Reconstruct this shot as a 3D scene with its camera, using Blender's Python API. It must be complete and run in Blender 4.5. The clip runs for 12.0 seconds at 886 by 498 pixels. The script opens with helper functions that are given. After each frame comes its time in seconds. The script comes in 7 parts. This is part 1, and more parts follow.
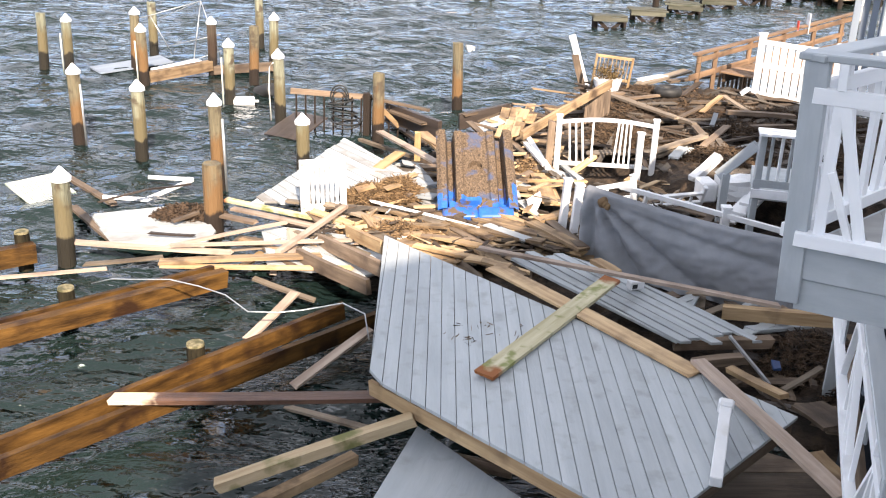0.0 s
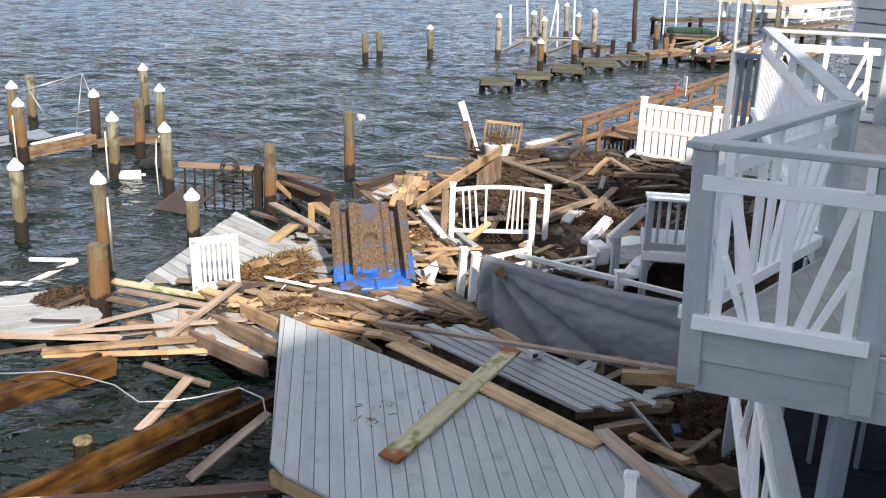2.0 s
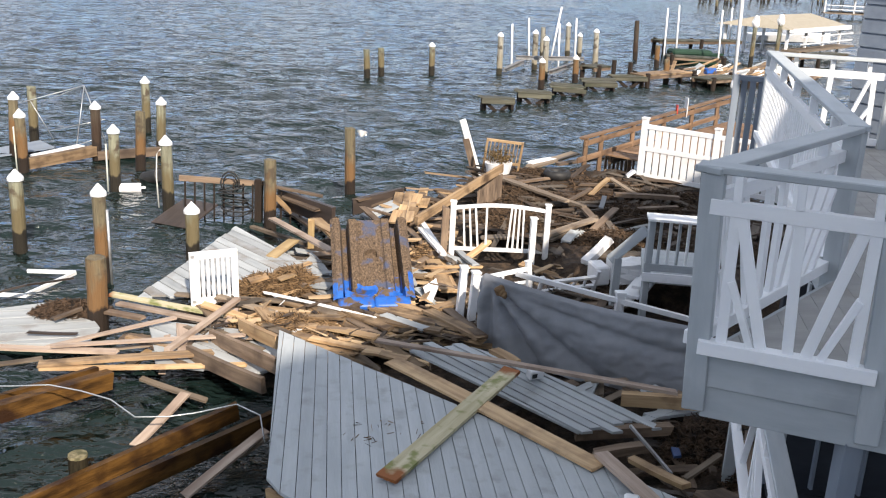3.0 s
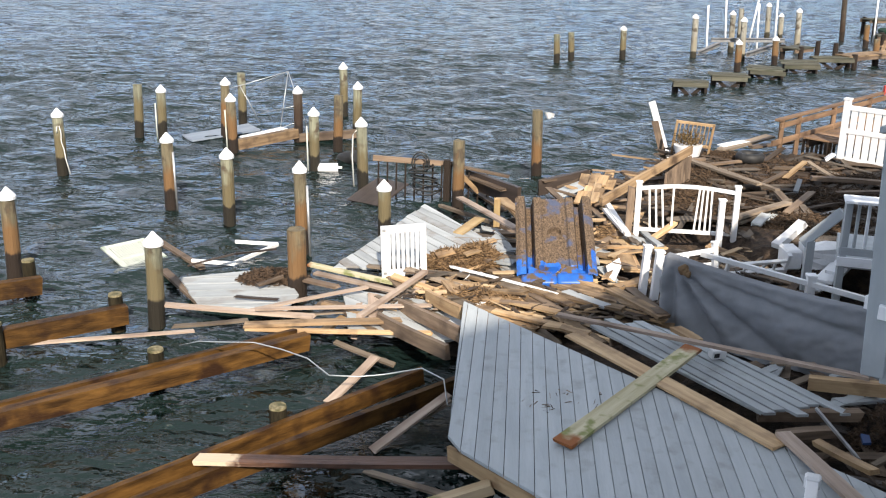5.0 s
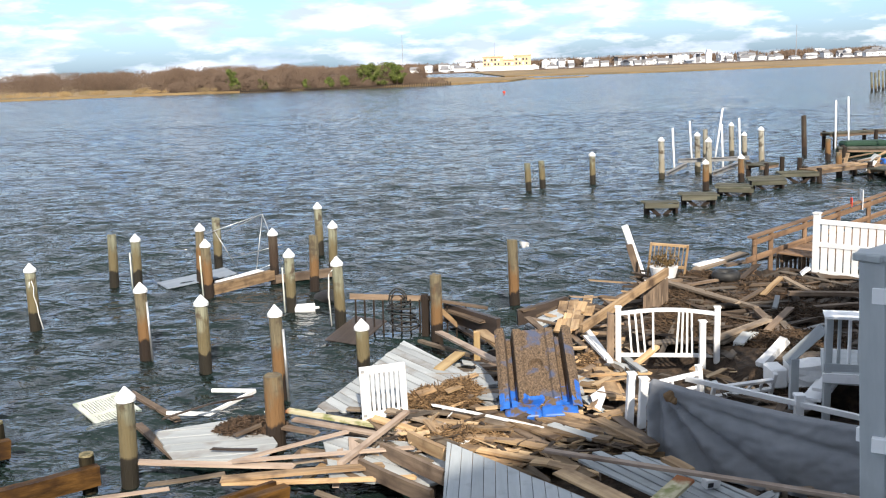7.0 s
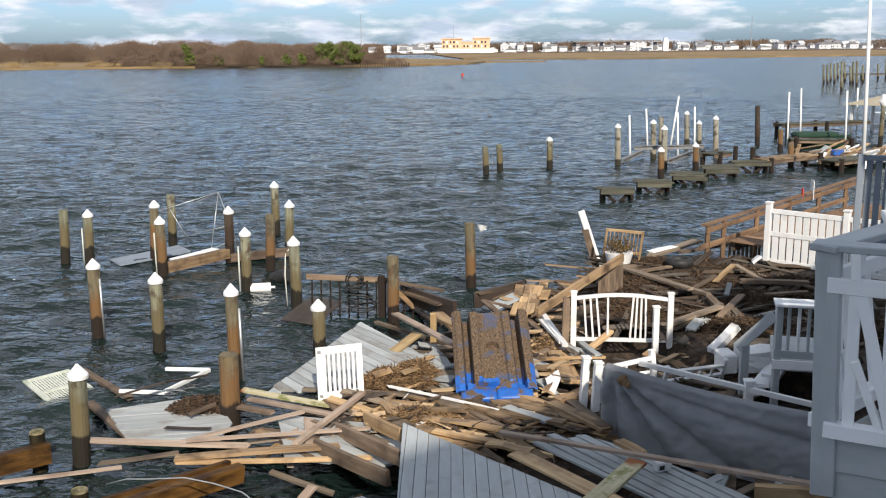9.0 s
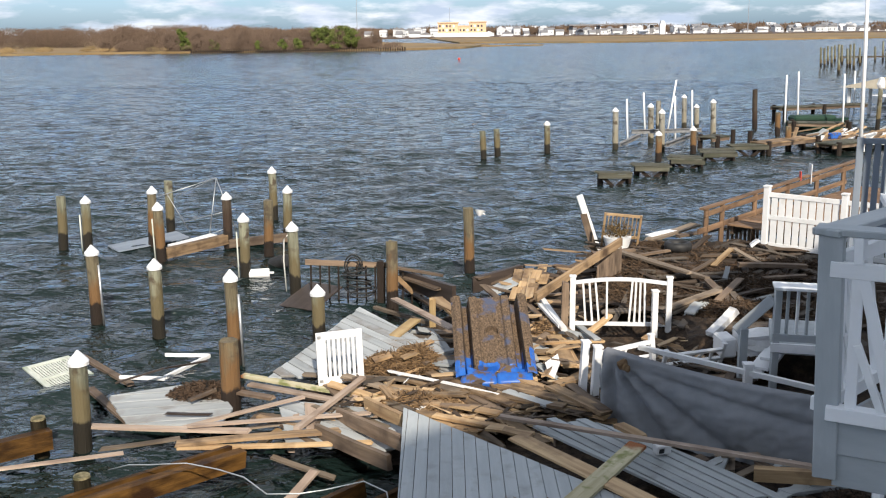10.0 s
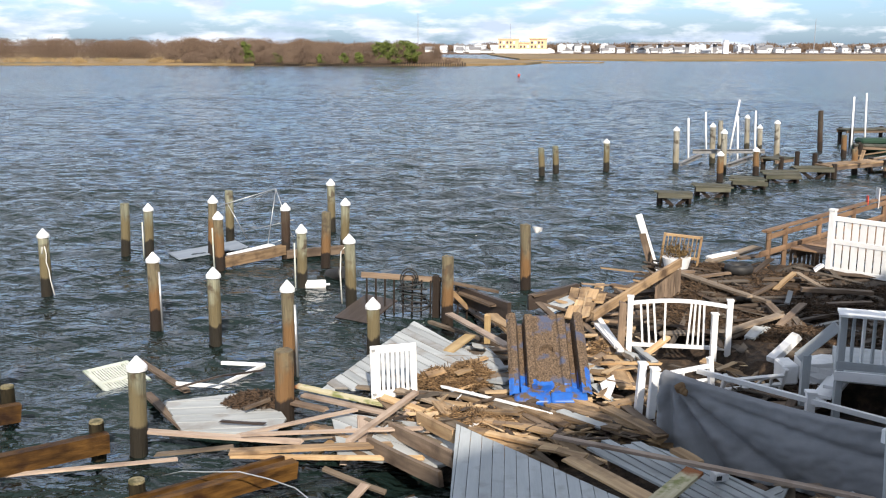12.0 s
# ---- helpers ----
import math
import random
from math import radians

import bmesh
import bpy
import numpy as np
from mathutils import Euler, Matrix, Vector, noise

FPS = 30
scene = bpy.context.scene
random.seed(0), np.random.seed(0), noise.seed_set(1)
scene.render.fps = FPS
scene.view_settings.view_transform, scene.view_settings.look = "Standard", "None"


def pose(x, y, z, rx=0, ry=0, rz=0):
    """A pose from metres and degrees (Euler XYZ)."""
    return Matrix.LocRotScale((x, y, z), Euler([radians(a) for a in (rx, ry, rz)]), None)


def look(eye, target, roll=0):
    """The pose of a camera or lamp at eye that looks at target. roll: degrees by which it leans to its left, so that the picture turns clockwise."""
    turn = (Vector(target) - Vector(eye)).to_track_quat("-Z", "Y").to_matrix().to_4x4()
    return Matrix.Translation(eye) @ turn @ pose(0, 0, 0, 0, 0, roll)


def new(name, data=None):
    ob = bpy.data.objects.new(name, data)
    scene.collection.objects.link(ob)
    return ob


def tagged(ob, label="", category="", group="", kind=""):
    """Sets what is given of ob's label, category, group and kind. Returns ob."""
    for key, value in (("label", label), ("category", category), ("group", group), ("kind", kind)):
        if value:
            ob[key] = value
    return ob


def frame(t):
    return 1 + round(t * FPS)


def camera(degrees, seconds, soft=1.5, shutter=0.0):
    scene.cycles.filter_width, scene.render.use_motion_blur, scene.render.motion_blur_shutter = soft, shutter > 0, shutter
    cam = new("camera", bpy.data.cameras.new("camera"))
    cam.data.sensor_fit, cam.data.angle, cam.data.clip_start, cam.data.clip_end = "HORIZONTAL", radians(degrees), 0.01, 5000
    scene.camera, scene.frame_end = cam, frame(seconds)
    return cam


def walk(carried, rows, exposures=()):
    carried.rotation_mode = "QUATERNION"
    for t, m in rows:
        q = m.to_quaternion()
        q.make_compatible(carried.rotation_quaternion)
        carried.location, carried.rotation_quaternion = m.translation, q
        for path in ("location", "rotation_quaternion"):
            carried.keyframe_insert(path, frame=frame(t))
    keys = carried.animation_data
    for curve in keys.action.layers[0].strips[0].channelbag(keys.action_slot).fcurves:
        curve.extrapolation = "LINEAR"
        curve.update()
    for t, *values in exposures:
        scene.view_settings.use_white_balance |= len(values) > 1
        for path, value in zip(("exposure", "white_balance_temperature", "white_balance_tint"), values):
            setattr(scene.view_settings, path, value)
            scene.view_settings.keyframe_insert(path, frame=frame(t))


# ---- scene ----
cam = camera(49.0, 12.0, 1.15)
PATH = [
    (0, (0.067, -0.123, 5.697), (0.062, 1.732, 4.95), 2.0),
    (0.5, (0.133, -0.016, 5.687), (0.201, 1.84, 4.945), 3.8),
    (1, (0.058, -0.025, 5.742), (0.197, 1.863, 5.097), 3.4),
    (1.5, (0.108, 0.04, 5.789), (0.283, 1.959, 5.255), 2.4),
    (2, (0.048, 0.051, 5.849), (0.254, 1.939, 5.222), 2.0),
    (2.5, (0.048, 0.112, 5.815), (0.256, 2.001, 5.193), 3.0),
    (3, (0.017, 0.108, 5.851), (0.227, 2.006, 5.257), 2.9),
    (3.2, (0.035, 0.11, 5.828), (0.225, 2.018, 5.26), 2.9),
    (4.8, (-0.024, -0.103, 5.771), (-0.111, 1.804, 5.173), 2.1),
    (5, (0.061, -0.226, 5.778), (-0.11, 1.665, 5.149), 0.7),
    (5.5, (0.154, -0.053, 5.746), (0.06, 1.844, 5.119), 1.2),
    (6, (-0.046, -0.079, 5.818), (-0.182, 1.839, 5.267), 0.8),
    (6.5, (0.032, -0.245, 5.758), (-0.271, 1.669, 5.264), 1.3),
    (7, (0.121, -0.024, 5.844), (-0.015, 1.937, 5.471), -2.1),
    (7.2, (0.113, -0.076, 5.809), (-0.024, 1.88, 5.41), -2.6),
    (8.8, (0.066, -0.055, 5.853), (0.024, 1.901, 5.447), -0.5),
    (9, (0.064, -0.05, 5.853), (0.02, 1.906, 5.442), -0.5),
    (9.5, (0.061, -0.032, 5.833), (0.057, 1.926, 5.425), -0.6),
    (10, (0.027, -0.058, 5.861), (-0.011, 1.892, 5.419), -0.7),
    (10.5, (-0.025, -0.045, 5.821), (-0.177, 1.905, 5.403), -0.6),
    (11, (0.044, -0.085, 5.864), (-0.235, 1.845, 5.419), -0.7),
    (11.5, (-0.016, -0.06, 5.853), (-0.24, 1.882, 5.43), -1.2),
    (12, (-0.006, 0.001, 5.856), (-0.157, 1.952, 5.445), 0.1),
]
walk(cam, [(t, look(eye, target, roll)) for t, eye, target, roll in PATH], exposures=[(0.0, 1.40, 6900, 15), (0.6, 1.08, 6800, 15), (1.5, 0.82, 6650, 14), (2.5, 0.66, 6600, 13), (5.0, 0.72, 6500, 11), (5.8, 0.78, 6500, 10), (6.5, 0.74, 6500, 10), (7.0, 0.66, 6500, 10), (9.0, 0.20, 6500, 10), (10.5, 0.42, 6500, 10), (12.0, 0.52, 6500, 11)])

# world and sun: late autumn sun from behind on the right, broken cloud
SUN_AZ = Vector((0.22, -0.975, 0.0))
SUN_EL = 35.0
world = bpy.data.worlds.new("sky_world")
scene.world = world
world.use_nodes = True
wn, wl = world.node_tree.nodes, world.node_tree.links
wn.clear()
w_out = wn.new("ShaderNodeOutputWorld")
w_bg = wn.new("ShaderNodeBackground")
w_sky = wn.new("ShaderNodeTexSky")
w_sky.sky_type = "NISHITA"
w_sky.sun_disc = False
w_sky.sun_elevation = radians(SUN_EL)
w_sky.sun_rotation = math.atan2(SUN_AZ.x, SUN_AZ.y)
w_bg.inputs["Strength"].default_value = 0.105
w_co = wn.new("ShaderNodeTexCoord")
w_map = wn.new("ShaderNodeMapping")
w_map.inputs["Scale"].default_value = (1.0, 1.0, 4.0)
w_n1 = wn.new("ShaderNodeTexNoise")
w_n1.inputs["Scale"].default_value = 12.0
w_n1.inputs["Detail"].default_value = 9.0
w_n1.inputs["Roughness"].default_value = 0.56
w_r1 = wn.new("ShaderNodeValToRGB")
w_r1.color_ramp.elements[0].position = 0.44
w_r1.color_ramp.elements[1].position = 0.58
w_n2 = wn.new("ShaderNodeTexNoise")
w_n2.inputs["Scale"].default_value = 16.0
w_n2.inputs["Detail"].default_value = 8.0
w_r2 = wn.new("ShaderNodeValToRGB")
w_r2.color_ramp.elements[0].position = 0.40
w_r2.color_ramp.elements[0].color = (4.6, 5.45, 6.8, 1)
w_r2.color_ramp.elements[1].position = 0.66
w_r2.color_ramp.elements[1].color = (8.8, 9.0, 9.4, 1)
w_mix = wn.new("ShaderNodeMix")
w_mix.data_type = "RGBA"
wl.new(w_co.outputs["Generated"], w_map.inputs["Vector"])
wl.new(w_map.outputs["Vector"], w_n1.inputs["Vector"])
wl.new(w_map.outputs["Vector"], w_n2.inputs["Vector"])
# the cloud closes up higher in the sky
w_sep, w_up, w_add = wn.new("ShaderNodeSeparateXYZ"), wn.new("ShaderNodeMapRange"), wn.new("ShaderNodeMath")
wl.new(w_co.outputs["Generated"], w_sep.inputs[0])
wl.new(w_sep.outputs["Z"], w_up.inputs["Value"])
for k, v in (("From Min", 0.08), ("From Max", 0.40), ("To Min", 0.0), ("To Max", 0.16)):
    w_up.inputs[k].default_value = v
wl.new(w_n1.outputs["Fac"], w_add.inputs[0])
wl.new(w_up.outputs["Result"], w_add.inputs[1])
wl.new(w_add.outputs["Value"], w_r1.inputs["Fac"])
wl.new(w_n2.outputs["Fac"], w_r2.inputs["Fac"])
wl.new(w_r1.outputs["Color"], w_mix.inputs["Factor"])
w_tint = wn.new("ShaderNodeMix")
w_tint.data_type = "RGBA"
w_tint.blend_type = "MULTIPLY"
w_tint.inputs["Factor"].default_value = 1.0
w_tint.inputs["B"].default_value = (0.64, 0.87, 1.34, 1)
wl.new(w_sky.outputs["Color"], w_tint.inputs["A"])
wl.new(w_tint.outputs["Result"], w_mix.inputs["A"])
# cloud seen from straight below is greyer than its sunlit side
w_dim, w_base = wn.new("ShaderNodeMapRange"), wn.new("ShaderNodeVectorMath")
w_base.operation = "SCALE"
wl.new(w_sep.outputs["Z"], w_dim.inputs["Value"])
for k, v in (("From Min", 0.28), ("From Max", 0.75), ("To Min", 1.0), ("To Max", 0.56)):
    w_dim.inputs[k].default_value = v
wl.new(w_r2.outputs["Color"], w_base.inputs[0])
wl.new(w_dim.outputs["Result"], w_base.inputs["Scale"])
wl.new(w_base.outputs["Vector"], w_mix.inputs["B"])
wl.new(w_mix.outputs["Result"], w_bg.inputs["Color"])
wl.new(w_bg.outputs["Background"], w_out.inputs["Surface"])

sun_data = bpy.data.lights.new("sun", "SUN")
sun_data.energy = 5.0
sun_data.angle = radians(1.2)
sun_data.color = (1.0, 0.90, 0.76)
sun = new("sun", sun_data)
_s = Vector((SUN_AZ.x * math.cos(radians(SUN_EL)), SUN_AZ.y * math.cos(radians(SUN_EL)), math.sin(radians(SUN_EL))))
sun.matrix_world = look(_s * 60, (0, 0, 0))


# ---- materials ----
def surface(name, c1, c2, rough=0.7, scale=6.0, stretch=(1, 1, 1), bump=0.15, fine=60.0, stain=None, stain_at=(0.55, 0.72),
            stain_scale=1.7, vary=0.0, metal=0.0, spec=0.4, joined=False):
    m = bpy.data.materials.new(name)
    m.use_nodes = True
    n, l = m.node_tree.nodes, m.node_tree.links
    b = n["Principled BSDF"]
    b.inputs["Roughness"].default_value = rough
    b.inputs["Metallic"].default_value = metal
    b.inputs["Specular IOR Level"].default_value = spec
    co = n.new("ShaderNodeTexCoord")
    info = n.new("ShaderNodeObjectInfo")
    off = n.new("ShaderNodeVectorMath")
    off.operation = "MULTIPLY_ADD"
    off.inputs[1].default_value = (1, 1, 1)
    if joined:
        at = n.new("ShaderNodeAttribute")
        at.attribute_name = "grain"
        l.new(at.outputs["Vector"], off.inputs[0])
    else:
        l.new(co.outputs["Object"], off.inputs[0])
    geo = n.new("ShaderNodeNewGeometry")
    luck = geo.outputs["Random Per Island"] if joined else info.outputs["Random"]
    rnd = n.new("ShaderNodeVectorMath")
    rnd.operation = "SCALE"
    rnd.inputs[0].default_value = (37.0, 11.0, 23.0)
    l.new(luck, rnd.inputs["Scale"])
    l.new(rnd.outputs["Vector"], off.inputs[2])
    mp = n.new("ShaderNodeMapping")
    mp.inputs["Scale"].default_value = stretch
    l.new(off.outputs["Vector"], mp.inputs["Vector"])
    n1 = n.new("ShaderNodeTexNoise")
    n1.inputs["Scale"].default_value = scale
    n1.inputs["Detail"].default_value = 6.0
    n1.inputs["Roughness"].default_value = 0.62
    l.new(mp.outputs["Vector"], n1.inputs["Vector"])
    r = n.new("ShaderNodeValToRGB")
    r.color_ramp.elements[0].position, r.color_ramp.elements[1].position = 0.33, 0.68
    r.color_ramp.elements[0].color, r.color_ramp.elements[1].color = (*c1, 1), (*c2, 1)
    l.new(n1.outputs["Fac"], r.inputs["Fac"])
    col = r.outputs["Color"]
    if stain:
        n2 = n.new("ShaderNodeTexNoise")
        n2.inputs["Scale"].default_value = stain_scale
        n2.inputs["Detail"].default_value = 7.0
        l.new(off.outputs["Vector"], n2.inputs["Vector"])
        r2 = n.new("ShaderNodeValToRGB")
        r2.color_ramp.elements[0].position, r2.color_ramp.elements[1].position = stain_at
        l.new(n2.outputs["Fac"], r2.inputs["Fac"])
        mx = n.new("ShaderNodeMix")
        mx.data_type = "RGBA"
        mx.inputs["B"].default_value = (*stain, 1)
        l.new(r2.outputs["Color"], mx.inputs["Factor"])
        l.new(col, mx.inputs["A"])
        col = mx.outputs["Result"]
    if vary:
        hs = n.new("ShaderNodeHueSaturation")
        mr = n.new("ShaderNodeMapRange")
        mr.inputs["To Min"].default_value, mr.inputs["To Max"].default_value = 1 - vary, 1 + vary
        l.new(luck, mr.inputs["Value"])
        l.new(mr.outputs["Result"], hs.inputs["Value"])
        l.new(col, hs.inputs["Color"])
        col = hs.outputs["Color"]
    l.new(col, b.inputs["Base Color"])
    n3 = n.new("ShaderNodeTexNoise")
    n3.inputs["Scale"].default_value = fine
    n3.inputs["Detail"].default_value = 4.0
    l.new(mp.outputs["Vector"], n3.inputs["Vector"])
    bp = n.new("ShaderNodeBump")
    bp.inputs["Strength"].default_value = bump
    bp.inputs["Distance"].default_value = 0.02
    l.new(n3.outputs["Fac"], bp.inputs["Height"])
    l.new(bp.outputs["Normal"], b.inputs["Normal"])
    return m


GRAIN = (0.12, 1.6, 1.6)
M_GREY_DECK = surface("grey_painted_deck", (0.345, 0.375, 0.392), (0.43, 0.46, 0.475), 0.6, 6, (0.15, 1, 1), 0.15, 50, (0.285, 0.30, 0.30), (0.56, 0.76), 4.0, 0.07)
M_PALE_DECK = surface("pale_grey_planks", (0.265, 0.285, 0.295), (0.405, 0.425, 0.435), 0.65, 5, (0.15, 1, 1), 0.15, 50, (0.18, 0.15, 0.12), (0.54, 0.74), 1.6, 0.14)
M_WHITE = surface("white_vinyl", (0.68, 0.69, 0.70), (0.77, 0.77, 0.77), 0.35, 3, (1, 1, 1), 0.03, 40, (0.50, 0.47, 0.42), (0.62, 0.82), 2.2, 0.04)
M_WHITE_PAINT = surface("white_painted_wood", (0.80, 0.82, 0.85), (0.87, 0.885, 0.90), 0.5, 6, (0.2, 1, 1), 0.10, 40, (0.60, 0.62, 0.63), (0.60, 0.82), 2.5, 0.04)
M_GREY_PAINT = surface("grey_painted_wood", (0.355, 0.39, 0.415), (0.45, 0.485, 0.505), 0.55, 6, (0.2, 1, 1), 0.12, 40, (0.30, 0.325, 0.345), (0.56, 0.78), 2.0, 0.06)
M_DARK_SIDING = surface("slate_siding", (0.17, 0.20, 0.25), (0.23, 0.27, 0.32), 0.6, 4, (0.2, 1, 1), 0.1, 30)
M_TAN = surface("fresh_tan_wood", (0.27, 0.165, 0.083), (0.53, 0.375, 0.21), 0.7, 7, GRAIN, 0.25, 45, (0.14, 0.085, 0.045), (0.52, 0.72), 2.0, 0.3)
M_BROWN = surface("weathered_brown_wood", (0.095, 0.065, 0.045), (0.22, 0.16, 0.11), 0.75, 7, GRAIN, 0.3, 45, (0.06, 0.04, 0.028), (0.50, 0.72), 1.8, 0.35)
M_GREYWOOD = surface("weathered_grey_wood", (0.12, 0.092, 0.066), (0.245, 0.195, 0.145), 0.8, 7, GRAIN, 0.3, 45, (0.085, 0.062, 0.044), (0.53, 0.73), 1.8, 0.3)
M_OLDDOCK = surface("green_stained_old_dock_wood", (0.042, 0.041, 0.030), (0.10, 0.097, 0.072), 0.8, 5, GRAIN, 0.3, 30, (0.035, 0.04, 0.022), (0.5, 0.7), 1.2, 0.3)
M_PINKWOOD = surface("pinkish_bleached_wood", (0.25, 0.185, 0.145), (0.43, 0.34, 0.27), 0.75, 7, GRAIN, 0.2, 45, (0.17, 0.12, 0.09), (0.53, 0.73), 1.5, 0.18)
M_YELLOW = surface("yellow_new_lumber", (0.27, 0.185, 0.085), (0.45, 0.33, 0.175), 0.7, 7, GRAIN, 0.2, 45, (0.22, 0.13, 0.06), (0.54, 0.74), 1.5, 0.15)
M_MOSSY = surface("mossy_pale_plank", (0.37, 0.325, 0.19), (0.57, 0.52, 0.36), 0.8, 7, GRAIN, 0.35, 45, (0.22, 0.235, 0.085), (0.53, 0.63), 4.5)
M_BEAM = surface("wet_orange_beam", (0.024, 0.0112, 0.0030), (0.125, 0.062, 0.0155), 0.6, 7, (0.25, 1.4, 1.4), 0.35, 40, (0.022, 0.0095, 0.004), (0.50, 0.66), 2.6, 0.25, spec=0.2)


def tinted_ends(m, reach, colour=(0.26, 0.09, 0.025), op="ABSOLUTE"):
    n, l = m.node_tree.nodes, m.node_tree.links
    b = n["Principled BSDF"]
    src = b.inputs["Base Color"].links[0].from_socket
    co, sx, ab = n.new("ShaderNodeTexCoord"), n.new("ShaderNodeSeparateXYZ"), n.new("ShaderNodeMath")
    l.new(co.outputs["Object"], sx.inputs[0])
    ab.operation = op
    ab.inputs[1].default_value = -1.0
    l.new(sx.outputs["X"], ab.inputs[0])
    nz = n.new("ShaderNodeTexNoise")
    nz.inputs["Scale"].default_value = 9.0
    nz.inputs["Detail"].default_value = 5.0
    l.new(co.outputs["Object"], nz.inputs["Vector"])
    ad = n.new("ShaderNodeMath")
    ad.operation = "MULTIPLY_ADD"
    ad.inputs[1].default_value = 0.35
    l.new(nz.outputs["Fac"], ad.inputs[0])
    l.new(ab.outputs["Value"], ad.inputs[2])
    mr = n.new("ShaderNodeMapRange")
    mr.inputs["From Min"].default_value, mr.inputs["From Max"].default_value = reach, reach + 0.12
    l.new(ad.outputs["Value"], mr.inputs["Value"])
    mx = n.new("ShaderNodeMix")
    mx.data_type = "RGBA"
    mx.inputs["B"].default_value = (*colour, 1)
    l.new(src, mx.inputs["A"])
    l.new(mr.outputs["Result"], mx.inputs["Factor"])
    l.new(mx.outputs["Result"], b.inputs["Base Color"])


tinted_ends(M_MOSSY, 1.42)
M_REDBOARD = surface("wet_reddish_board", (0.055, 0.027, 0.017), (0.14, 0.072, 0.045), 0.55, 7, GRAIN, 0.4, 45, (0.03, 0.015, 0.010), (0.52, 0.68), 2.4)
# sunlight falling on one end is painted in as a pale tint
tinted_ends(M_REDBOARD, 1.15, (0.52, 0.42, 0.30), "MULTIPLY")
M_WARM = surface("sun_dried_brown_planks", (0.155, 0.10, 0.056), (0.36, 0.25, 0.145), 0.8, 8, GRAIN, 0.35, 45, (0.08, 0.05, 0.03), (0.52, 0.68), 2.4, 0.35)
M_SPLIT = surface("split_yellow_timber", (0.34, 0.245, 0.14), (0.54, 0.42, 0.27), 0.75, 7, GRAIN, 0.35, 45, (0.15, 0.145, 0.05), (0.56, 0.66), 2.2)
M_WITHER = surface("withered_leaves", (0.085, 0.06, 0.022), (0.20, 0.12, 0.045), 0.85, 12, vary=0.3)
M_FLOOR = surface("worn_balcony_floor", (0.275, 0.275, 0.27), (0.36, 0.358, 0.35), 0.75, 5, (0.2, 1, 1), 0.12, 50, (0.25, 0.235, 0.215), (0.54, 0.72), 1.6, 0.05)
M_STUB = surface("pale_cut_end_grain", (0.10, 0.085, 0.045), (0.25, 0.215, 0.125), 0.85, 30, (1, 1, 1), 0.3, 60, (0.07, 0.065, 0.03), (0.46, 0.60), 9.0)
M_SHUTTER = surface("algae_tinged_white_shutter", (0.42, 0.45, 0.40), (0.60, 0.62, 0.57), 0.6, 5, (1, 1, 1), 0.1, 40, (0.28, 0.33, 0.25), (0.52, 0.70), 2.5)
M_STUBWOOD = surface("wet_bark_stub", (0.011, 0.0095, 0.006), (0.032, 0.026, 0.015), 0.85, 12, (1.6, 1.6, 0.3), 0.4, 40, spec=0.12)
# darker seaweed tone for heaps under the balcony and some reed mats
M_DARKWEED = surface("dark_brown_seaweed", (0.036, 0.023, 0.015), (0.12, 0.076, 0.048), 0.9, 25, (1, 1, 1), 0.9, 50, (0.012, 0.009, 0.007), (0.50, 0.62), 7.0)
M_WEED = surface("dry_seaweed", (0.11, 0.066, 0.032), (0.29, 0.185, 0.095), 0.9, 25, (1, 1, 1), 0.9, 50, (0.06, 0.036, 0.02), (0.50, 0.62), 7.0, 0.3, joined=True)
M_REED = surface("matted_brown_reeds", (0.036, 0.022, 0.013), (0.115, 0.073, 0.042), 0.9, 25, (1, 1, 1), 0.9, 50, (0.026, 0.017, 0.011), (0.50, 0.62), 7.0, 0.35, joined=True)
M_MUD = surface("brown_debris_mat", (0.024, 0.016, 0.011), (0.08, 0.053, 0.034), 0.95, 9, (1, 1, 1), 1.0, 30, (0.018, 0.013, 0.009), (0.46, 0.60), 3.0)
M_TARP = surface("dark_grey_canvas", (0.195, 0.206, 0.226), (0.25, 0.262, 0.284), 0.85, 3, (1, 1, 1), 0.12, 120, (0.175, 0.18, 0.19), (0.5, 0.75), 1.4)
M_BLUE = surface("blue_plastic", (0.012, 0.08, 0.36), (0.025, 0.13, 0.46), 0.4, 4, (1, 1, 1), 0.08, 40, (0.10, 0.07, 0.045), (0.50, 0.60), 6.0)
M_DIRTBLUE = surface("dirt_caked_blue_plastic", (0.036, 0.024, 0.015), (0.20, 0.138, 0.09), 0.9, 38, (1, 0.7, 1), 1.0, 60, (0.07, 0.085, 0.14), (0.57, 0.68), 4.0)
M_BLACK = surface("black_rubber", (0.012, 0.012, 0.013), (0.03, 0.03, 0.03), 0.6, 8)
M_METAL = surface("galvanised_metal", (0.45, 0.46, 0.47), (0.60, 0.61, 0.62), 0.4, 8, metal=0.8)
M_STEEL = surface("dull_grey_steel", (0.16, 0.165, 0.17), (0.27, 0.275, 0.28), 0.6, 8, stain=(0.12, 0.09, 0.06), stain_at=(0.52, 0.7), metal=0.3)
M_ROPE = surface("white_rope", (0.55, 0.54, 0.50), (0.72, 0.71, 0.67), 0.9, 30)
M_FOAM = surface("white_foam", (0.72, 0.73, 0.74), (0.82, 0.82, 0.82), 0.8, 6, bump=0.2, fine=30)
M_LEAF = surface("dark_green_leaves", (0.075, 0.105, 0.028), (0.17, 0.20, 0.055), 0.8, 10, vary=0.3, spec=0.1, joined=True)
